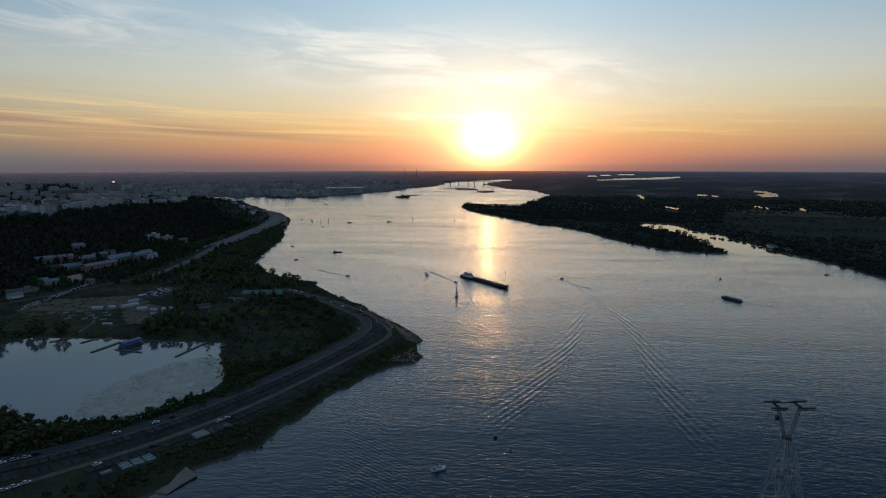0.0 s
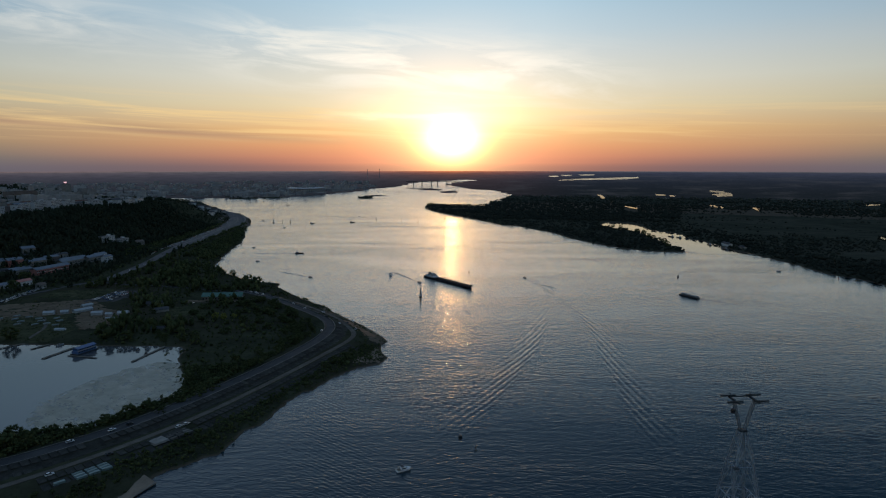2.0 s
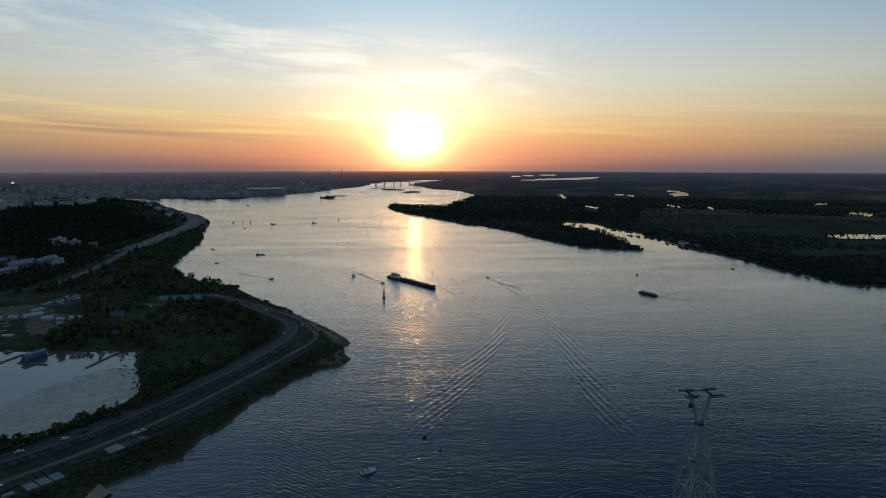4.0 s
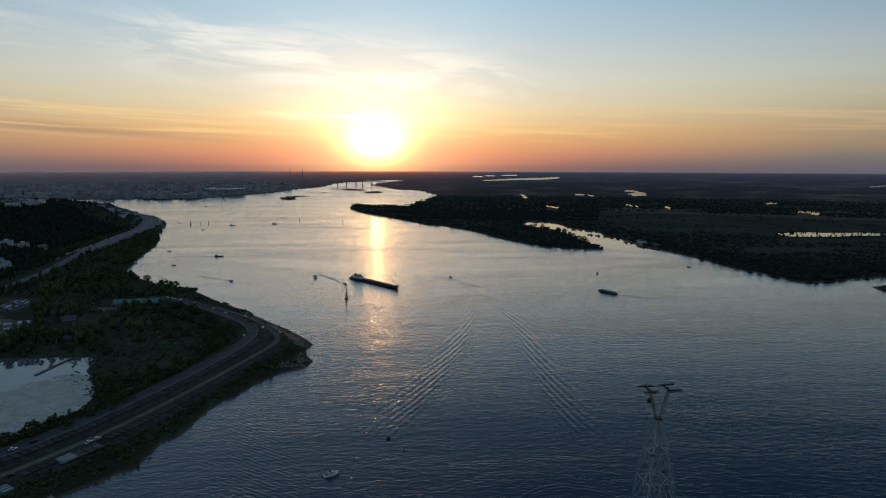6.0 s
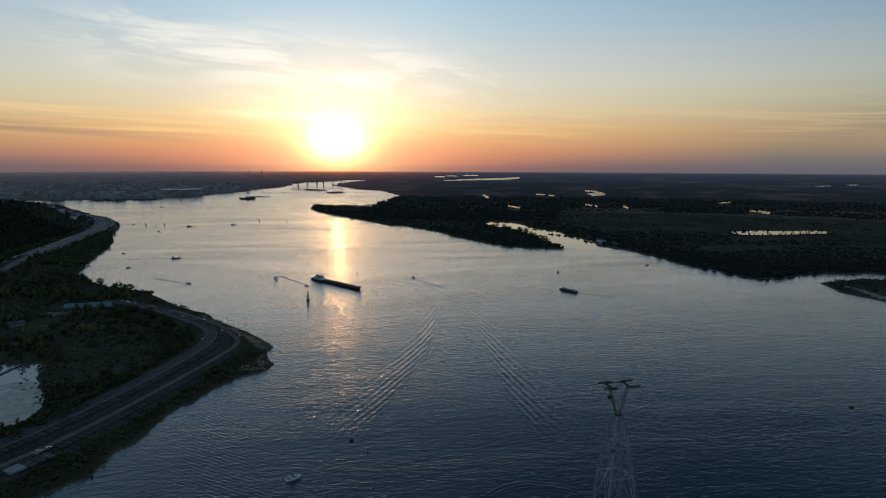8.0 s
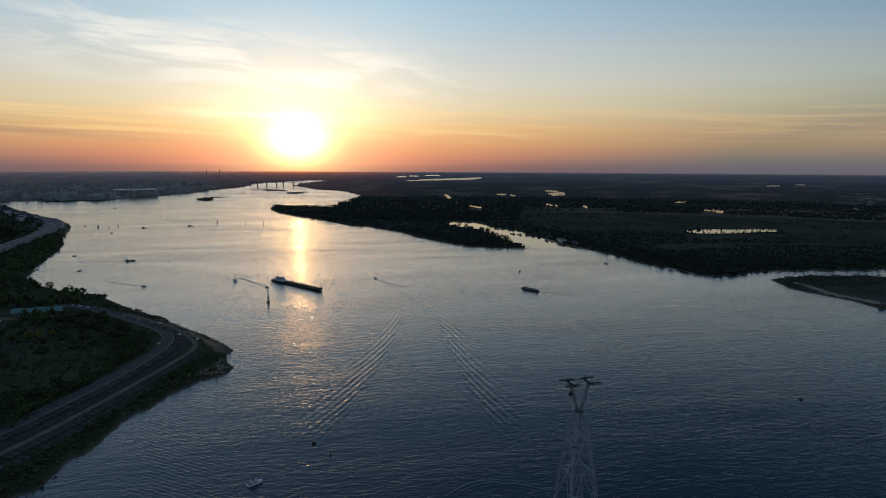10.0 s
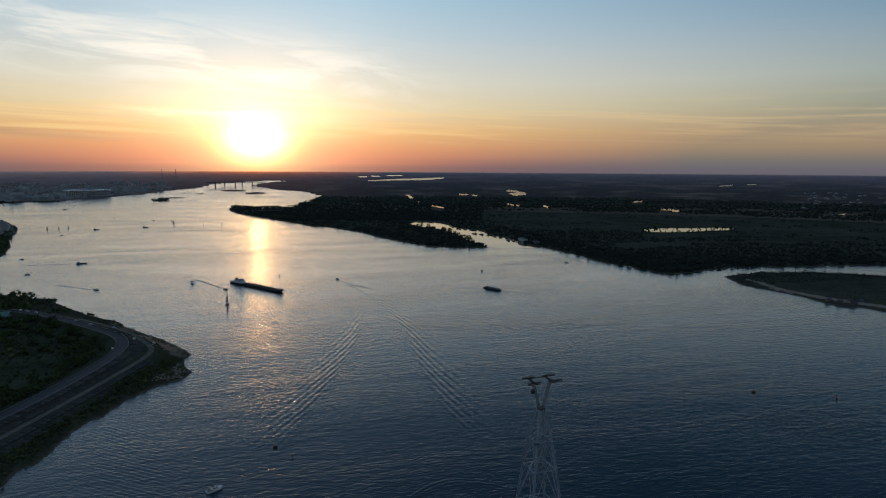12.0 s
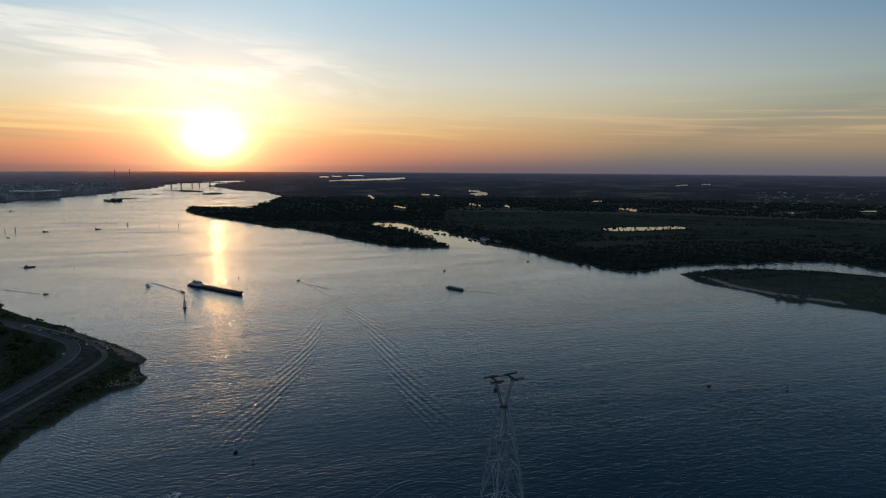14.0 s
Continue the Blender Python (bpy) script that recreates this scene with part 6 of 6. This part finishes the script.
for x, y, w, d, h, rz, wall, roof in ((-674, 899, 30, 12, 6, 62, M_CONCRETE, M_BLUE_ROOF), (-661, 926, 22, 12, 7, 62, M_RED, M_BLUE_ROOF), (-679, 975, 14, 10, 6, 40, M_PLASTER, M_ROOF),
                                      (-648, 955, 30, 12, 6, 70, M_CONCRETE, M_BLUE_ROOF), (-652, 997, 24, 10, 6, 60, M_BRICKWALL, M_BLUE_ROOF), (-648, 1019, 20, 10, 6, 60, M_CONCRETE, M_ROOF),
                                      (-624, 1012, 44, 13, 6, 72, M_CONCRETE, M_BLUE_ROOF), (-602, 1052, 24, 10, 9, 78, M_PLASTER, M_BLUE_ROOF), (-577, 1030, 16, 9, 9, 78, M_PLASTER, M_BLUE_ROOF),
                                      (-589, 791, 24, 9, 5, 62, M_PLASTER, M_BLUE_ROOF), (-652, 884, 18, 9, 6, 60, M_CONCRETE, M_ROOF), (-538, 800, 10, 8, 5, 60, M_CONCRETE, M_BRICKWALL)):
    building(x, y, w, d, h, rz, wall, roof, "low house with a tin roof at the foot of the hill", "gable", panes=True, group="houses below the hill", chimneys=1)
for x, y, w, h, rz in ((-700, 1810, 18, 8, 50), (-722, 1880, 21, 9, 57), (-748, 1850, 24, 10, 64), (-760, 1930, 27, 8, 50), (-790, 1900, 18, 9, 57), (-800, 2000, 21, 10, 64), (-840, 2040, 24, 8, 50), (-870, 1980, 27, 9, 57), (-900, 2090, 18, 10, 64), (-940, 2050, 21, 8, 50), (-720, 1950, 24, 9, 57), (-780, 2050, 27, 10, 64)):
    building(x, y, w, 11, h, rz, M_PLASTER, M_ROOF, "pale house on the nose of the hill", "gable", panes=True, group="hill-end houses", chimneys=1)
for x, y, w, d in ((-286, 733, 22, 13), (-262, 735, 24, 14)):
    building(x, y, w, d, 4.5, 3, M_WOOD, M_GREEN, "low riverside cafe with a green roof", "gable", panes=True)
building(-340, 700, 18, 8, 3, 20, M_CONCRETE, M_ROOF, "low grey storage shed in the scrub", "gable")
building(-318, 668, 14, 7, 3, 40, M_CONCRETE, M_ROOF, "low grey storage shed in the scrub", "gable")
building(-285, 590, 12, 6, 2.5, 10, M_CONCRETE, M_ROOF, "low grey hut near the pond", "gable")

for x, y, w, d, rz in ((664, 586, 16, 8, 30), (668, 574, 12, 8, 20), (684, 572, 18, 9, 60), (676, 562, 14, 7, 10), (694, 568, 10, 6, 40)):
    building(x, y, w * 0.6, d * 0.6, 1.9, rz, M_BRICKWALL, M_ROOF, "low landing-stage hut on the island shore", "gable", group="island huts")

building(556, 1262, 26, 10, 5, 95, M_PLASTER, M_ROOF, "pale landing house on the wooded far bank", "gable")
building(566, 1215, 16, 9, 4, 95, M_CONCRETE, M_ROOF, "low boat shed on the wooded far bank", "gable")


def tent(x, y, w, d, h, rz):
    t = thing("tent_hall", "white fabric storage tent on the yard", "tent", "white tents")
    part("side_wall", boxed(0, 0, h * 0.4, w, d, h * 0.8), M_TENT, t)
    part("roof", gable(w, d, h * 0.8, h * 0.45, 0.2), M_TENT, t)
    part("door", boxed(-w / 4, -d / 2 - 0.03, h * 0.3, 2.6, 0.1, h * 0.6), M_GREY, t)
    t.matrix_world = pose(x, y, height_at(x, y), 0, 0, rz)


for args in ((-432, 652, 14, 9, 4.5, 20), (-420, 660, 10, 8, 4, 20), (-405, 668, 26, 9, 5, 60), (-380, 652, 14, 10, 5, 15), (-366, 650, 9, 7, 4, 15), (-352, 653, 14, 11, 5, 10), (-352, 634, 22, 5, 3, 5), (-344, 620, 8, 5, 3, 10), (-338, 612, 7, 5, 3, 40), (-380, 588, 12, 6, 3, 8), (-415, 693, 16, 7, 4, 60)):
    x, y, tw, td, th, rz = args
    tent(x, y, tw * 0.75, td * 0.75, th * 0.7, rz)


# ---- cars ----
def make_car(paint):
    t = thing("car", "parked car beside the road", "car", "parked cars")
    prof = [(-2.1, 0.35), (-2.15, 0.85), (-1.3, 0.95), (1.0, 0.92), (2.0, 0.75), (2.1, 0.35)]
    part("body", loft(bmesh.new(), [[(x, -0.86, z) for x, z in prof], [(x, 0.86, z) for x, z in prof]]), paint, t)
    cab = [(-1.9, 0.9), (-1.45, 1.42), (0.2, 1.45), (1.0, 0.92)]
    part("glasshouse", loft(bmesh.new(), [[(x, -0.76, z) for x, z in cab], [(x, 0.76, z) for x, z in cab]]), M_GLASS, t)
    part("roof", boxed(-0.6, 0, 1.46, 1.7, 1.4, 0.06), paint, t)
    for x in (-1.3, 1.3):
        for y in (-0.8, 0.8):
            part("wheel", barred((x, y - 0.1, 0.33), (x, y + 0.1, 0.33), 0.33, 10), M_TYRE, t)
    return t


M_SILVER = plain("silver_paint", (0.55, 0.56, 0.58), 0.3, 0.3, grain=0.1)
PAINTS = [make_car(M_WHITE), make_car(M_SILVER), make_car(M_DARK_STEEL), make_car(M_RED), make_car(M_BLUE)]
NAMES = ["white", "silver-grey", "black", "red", "blue"]
cars = [(-204, 298, 50, 0), (-227, 277, 48, 0), (-230, 273, 48, 0), (-233, 269, 48, 1), (-186, 321, 52, 2), (-252, 292, 40, 0), (-244, 299, 45, 1), (-241, 303, 45, 2), (-248, 296, 45, 1), (-164, 358, 60, 0), (-161, 362, 60, 1), (-193, 357, 52, 2), (-214, 332, 48, 1), (-199, 348, 52, 0),
        (-110, 602, 110, 0), (-92, 588, 80, 1), (-99, 618, 120, 0), (-104, 611, 120, 2), (-136, 650, 130, 0), (-122, 574, 90, 1), (-128, 628, 125, 2), (-160, 668, 130, 1), (-178, 690, 130, 0), (-240, 752, 140, 0), (-247, 756, 140, 1), (-254, 758, 120, 2), (-236, 746, 140, 1), (-228, 741, 140, 0), (-300, 708, 20, 0)]
r = random.Random(3)
for i in range(30):
    f = i / 29
    cars.append((-514 - 18 * f + r.uniform(-0.6, 0.6), 645 + 150 * f, 98 + r.uniform(-4, 4), r.choice((0, 0, 0, 1, 1, 2))))
    cars.append((-521 - 16 * f + r.uniform(-0.6, 0.6), 648 + 150 * f, 98 + r.uniform(-4, 4), r.choice((0, 0, 1, 1, 2, 4))))
for row in range(3):
    for i in range(13):
        if r.random() < 0.85:
            cars.append((-424 + row * 9 + 0.1 * i, 722 + i * 4.3, r.choice((2, 182)) + r.uniform(-4, 4), r.choice((0, 0, 1, 1, 2, 3, 4))))
for i in range(26):
    p, d = along(QUAY, 26)[min(i * 2, len(along(QUAY, 26)) - 1)]
    side = r.choice((-6.5, -3.5, 3.5, 6.5))
    if p.y > 880:
        cars.append((p.x + d.y * side, p.y - d.x * side, math.degrees(math.atan2(d.y, d.x)), r.choice((0, 1, 2, 2))))
for p, d in along(QUAY, 6.5):
    if 1080 < p.y < 1600 and r.random() < 0.75:
        cars.append((p.x - d.y * 16, p.y + d.x * 16, math.degrees(math.atan2(d.y, d.x)) + 90, r.choice((0, 0, 1, 1, 2, 3))))
for i in range(34):
    f, g = r.random(), r.uniform(-14, 14)
    cars.append((-606 - 100 * f + g, 1680 + 270 * f, r.uniform(0, 180), r.choice((0, 0, 1, 1, 2))))
cx, cy = np.array([c[0] for c in cars]), np.array([c[1] for c in cars])
zs = np.max([height(cx + a, cy + b) for a, b in ((0, 0), (3, 0), (-3, 0), (0, 3), (0, -3))], 0)
for (x, y, rz, k), z in zip(cars, zs):
    c = copy_thing(PAINTS[k], pose(x, y, float(z) + 0.26, 0, 0, rz))
    tagged(c, f"{NAMES[k]} car parked or driving by the embankment" if y < 640 and x > -300 else f"{NAMES[k]} car among other cars below the hill")
for c in PAINTS:
    for o in (*c.children_recursive, c):
        bpy.data.objects.remove(o)


# Covered stacks beside the track.
def covered_stack(x, y, rz, mat, label, n, m, w, d):
    t = thing("covered_stack", label, "storage", "covered stacks")
    for i in range(n):
        for j in range(m):
            part("cover", boxed((i - (n - 1) / 2) * (w + 0.7), (j - (m - 1) / 2) * (d + 0.8), 0.5, w, d, 1.1, taper=0.92), mat, t)
    t.matrix_world = pose(x, y, height_at(x, y) + 0.2, 0, 0, rz)


M_TARP = plain("pale_green_tarpaulin", (0.20, 0.27, 0.26), 0.6, grain=0.2)
covered_stack(-187, 306, 51, M_TARP, "rows of pale green tarpaulin covers on the slope", 3, 3, 5.4, 2.2)
covered_stack(-196, 293, 51, M_TARP, "single pale green tarpaulin covers on the slope", 1, 1, 5.4, 2.0)
covered_stack(-161, 350, 58, M_SLAB, "rows of grey slabs laid out on the slope", 3, 3, 4.4, 2.2)
covered_stack(-168, 340, 56, M_CONCRETE, "grey concrete apron on the slope", 1, 1, 9, 8)

for i, (x, y) in enumerate(((-440, 619), (-444, 638), (-418, 608), (-421, 622), (-408, 611), (-452, 628), (-430, 632), (-460, 642), (-436, 608), (-402, 622), (-470, 630), (-412, 634), (-396, 606))):
    t = thing("covered_boat", "small boat laid up under a pale green cover", "boat", "laid-up boats")
    part("hull", hull_bm(6.5, 1.9, 0.8, 0.2, 0.9), M_GREY, t)
    part("cover", gable(5.8, 1.6, 0.8, 0.45, 0.1), M_TARP, t)
    t.matrix_world = pose(x, y, height_at(x, y) + 0.5, 0, 0, 38 + 9 * (i % 3))

# ---- the harbour pond ----
def pier(x0, y0, x1, y1, w, label):
    t = thing("jetty", label, "jetty", "jetties")
    n = max(2, int(math.hypot(x1 - x0, y1 - y0) / 3.2))
    for i in range(n):
        f = (i + 0.5) / n
        part("deck_section", boxed(x0 + (x1 - x0) * f, y0 + (y1 - y0) * f, 0.55, math.hypot(x1 - x0, y1 - y0) / n - 0.1, w, 0.25, math.degrees(math.atan2(y1 - y0, x1 - x0))), M_WOOD, t)
        part("float", boxed(x0 + (x1 - x0) * f, y0 + (y1 - y0) * f, 0.2, 1.4, w * 0.9, 0.7, math.degrees(math.atan2(y1 - y0, x1 - x0))), M_DARK_STEEL, t)


pier(-342, 503, -335, 536, 3.0, "pale plank jetty reaching into the pond")
pier(-263, 496, -256, 540, 2.4, "long dark floating jetty on the pond")
pier(-370, 530, -361, 551, 2.6, "short plank jetty by the bank")
pier(-326, 512, -298, 506, 1.8, "narrow walkway beside the houseboat")
pier(-388, 548, -400, 530, 2.0, "narrow plank landing stage")
house = thing("houseboat", "blue two-storey houseboat moored on the pond", "houseboat")
part("pontoon", boxed(0, 0, 0.5, 26, 10, 1.2), M_DARK_STEEL, house)
low = part("lower_deck", boxed(0, 0, 2.4, 24, 8.4, 2.8), M_BLUE, house)
for i in range(7):
    part("window", boxed(-9.6 + i * 3.2, -4.24, 2.6, 1.8, 0.1, 1.3), M_GLASS, low)
up = part("upper_deck", boxed(0, 0, 5.1, 22, 7.4, 2.5), M_BLUE, house)
for i in range(6):
    part("window", boxed(-8.2 + i * 3.2, -3.74, 5.2, 1.8, 0.1, 1.2), M_GLASS, up)
part("roof", gable(23, 8.4, 6.4, 1.6, 0.6), plain("blue_roof", (0.06, 0.12, 0.27), 0.45, 0.1), house)
part("gallery_rail", boxed(0, -4.6, 4.3, 24, 0.12, 0.9), M_GREY, house)
house.matrix_world = pose(-319, 524, 0.05, 0, 0, 72) @ Matrix.Scale(0.8, 4)
for x, y, rz in ((-290, 529, 80), (-283, 532, 70), (-275, 530, 95), (-268, 534, 85), (-262, 518, 100), (-352, 543, 60)):
    copy_at(speed, x, y, 0.1, rz)


def weed_material():
    m, N, bsdf = material("pond_weed")
    ob = N.add("ShaderNodeTexCoord").outputs["Object"]
    a, b = N.noise(ob, 0.12, 5.0, 0.6, 0.8), N.noise(ob, 1.1, 4.0)
    col = N.mix(N.step(a, 0.35, 0.65), (0.24, 0.23, 0.17, 1), (0.52, 0.49, 0.41, 1))
    N.link(N.mix(N.math("MULTIPLY", N.step(b, 0.4, 0.7), 0.6), col, (0.16, 0.17, 0.12, 1)), bsdf.inputs["Base Color"])
    bsdf.inputs["Roughness"].default_value = 0.6
    return m


WEED = [(-252, 361), (-268, 379), (-276, 407), (-270, 444), (-257, 474), (-243, 492), (-229, 494), (-217, 484), (-201, 453), (-192, 423), (-198, 409), (-210, 385), (-221, 369)]
cell = 1.3
X, Y = np.meshgrid(np.arange(-290, -188, cell), np.arange(355, 500, cell))
X, Y = X.ravel(), Y.ravel()
edge = to_line(X, Y, WEED, True) * np.where(inside(X, Y, WEED), 1, -1)
patchy = rough(X, Y, 24) + 0.7 * rough(Y, X, 7)
ok = (edge > -3 + 3 * rough(X, Y, 12)) & (patchy > -0.30 - edge * 0.01) & (edge < 60)
X, Y = X[ok], Y[ok]
rr = np.random.default_rng(2)
c = np.stack([X, Y, np.full_like(X, 0.09)], -1)[:, None] + np.array([(-0.5, -0.5, 0), (0.5, -0.5, 0), (0.5, 0.5, 0), (-0.5, 0.5, 0)])[None] * cell * 1.25 + np.concatenate([rr.uniform(-0.3, 0.3, (len(X), 4, 2)), rr.uniform(0, 0.02, (len(X), 4, 1))], -1)
tagged(new("pond_weed", quick_mesh("pond_weed", c.reshape(-1, 3), np.arange(len(X) * 4).reshape(-1, 4), 4, weed_material())), "pale mat of floating pond weed", "water plants", kind="stuff")


x, y, r = spots(-262, -196, 430, 540, 4.2, 19)
ok = inside(x, y, POND) & (to_line(x, y, [(-236, 540), (-226, 505), (-205, 462)]) < 17 + 6 * rough(x, y, 20)) & (rough(x, y, 17) + 0.4 * rough(y, x, 6) > 0.12)
x, y = x[ok], y[ok]
plant("reed_clumps", np.stack([x, y, np.full_like(x, 0.0)], -1), r.uniform(0.3, 0.7, x.size), SHRUBS, M_SCRUB, "dark reed clumps growing in the shallow pond corner", "reeds", (2.5, 5.0))


# ---- far landmarks ----
def make_stadium():
    t = thing("stadium", "round white stadium with slender columns under a wide roof", "stadium")
    R, n = 112, 66
    circle = lambda rad, z: [(rad * math.cos(6.2832 * i / n), rad * math.sin(6.2832 * i / n), z) for i in range(n)]
    part("bowl", loft(bmesh.new(), [circle(R - 16, -2), circle(R - 10, 14), circle(R - 12, 38)]), M_FAR_WALL, t)
    bm = bmesh.new()
    a, b = [[bm.verts.new(p) for p in circle(rad, z)] for rad, z in ((R + 5, 46), (R - 52, 49))]
    c, d = [[bm.verts.new(p) for p in circle(rad, z)] for rad, z in ((R + 5, 43), (R - 52, 47))]
    for i in range(n):
        j = (i + 1) % n
        for q in ((a[i], a[j], b[j], b[i]), (c[j], c[i], d[i], d[j]), (a[j], a[i], c[i], c[j]), (b[i], b[j], d[j], d[i])):
            bm.faces.new(q)
    part("roof", bm, M_STADIUM, t)
    part("plinth", loft(bmesh.new(), [circle(R + 14, -3), circle(R + 12, 4)]), M_FAR_WALL, t)
    for i in range(n):
        a = 6.2832 * (i + 0.5) / n
        part("column", barred((R * math.cos(a), R * math.sin(a), 3), (R * math.cos(a), R * math.sin(a), 44), 1.3, 5), M_STADIUM, t)
    return t


stadium = set_at(make_stadium(), -905, 3890, 2)
stadium.scale.z *= 0.6


def make_bridge():
    t = thing("road_bridge", "long flat girder bridge on slender piers far upriver", "bridge")
    part("deck", boxed(0, 0, 22, 520, 18, 4), M_DARK_STEEL, t)
    part("parapet", boxed(0, -9, 24.6, 520, 0.6, 1.4), M_CONCRETE, t)
    for x in (-190, -110, -20, 40, 130, 210):
        part("pier", boxed(x, 0, 9, 9, 15, 24, taper=0.8), M_CONCRETE, t)
    return t


set_at(make_bridge(), -170, 5900, 0, 14)
for a, tall in ((-7.6, 122), (-6.54, 124)):
    t = thing("factory_chimney", "tall thin industrial chimney on the horizon", "chimney", "factory chimneys")
    part("stack", barred((0, 0, 0), (0, 0, tall), 4, 12, 2.6), M_FAR_WALL, t)
    part("rim", barred((0, 0, tall - 3), (0, 0, tall + 1), 3, 12), M_DARK_STEEL, t)
    set_at(t, 9000 * math.sin(radians(a)), 9000 * math.cos(radians(a)), 0)


def far_blocks(name, label, places):
    """Hundreds of small far houses as one stretch of town."""
    V, F = [], []
    for x, y, h0, w, d, h, rz in places:
        p, k = warp(x, y, h0)
        c, s, n = math.cos(rz), math.sin(rz), len(V)
        for z in (-1, h):
            for u, v in ((-w, -d), (w, -d), (w, d), (-w, d)):
                V.append((p.x + k * (c * u - s * v) / 2, p.y + k * (s * u + c * v) / 2, p.z + k * z))
        F += [tuple(n + i for i in f) for f in ((4, 5, 6, 7), (0, 1, 5, 4), (1, 2, 6, 5), (2, 3, 7, 6), (3, 0, 4, 7))]
    return tagged(new(name, mesh_of(name, V, F, M_FAR_WALL)), label, "town", kind="stuff")


far_blocks("hilltop_town", "crowded pale houses and flats behind the hill's edge", back_town)
r = random.Random(21)
P = []
while len(P) < 700:
    a, sl = radians(r.uniform(-47, -7)), r.uniform(EYE / 6600, EYE / 3250)
    x, y = EYE / sl * math.sin(a), EYE / sl * math.cos(a)
    if shore(np.array([x]), np.array([y]))[0] > 80 and math.hypot(x + 905, y - 3815) > 170:
        P.append((x, y, 1.5, r.uniform(20, 75), r.uniform(14, 30), r.choice((6, 8, 10, 14, 18, 26)), r.uniform(0, 3.1)))
P += [(x, y, 1.5, 120, 40, 14, 0.1) for x, y in ((-760, 4150), (-1150, 3500), (-1300, 3900))]
far_blocks("far_town", "pale blocks and sheds of the town across the river mouth", P)
P = []
while len(P) < 70:
    a, dist = radians(r.uniform(46, 58)), r.uniform(2900, 5200)
    P.append((dist * math.sin(a), dist * math.cos(a), 1.5, r.uniform(10, 22), r.uniform(8, 14), r.uniform(4, 8), r.uniform(0, 3)))
far_blocks("far_village", "scattered pale village houses on the plain", P)
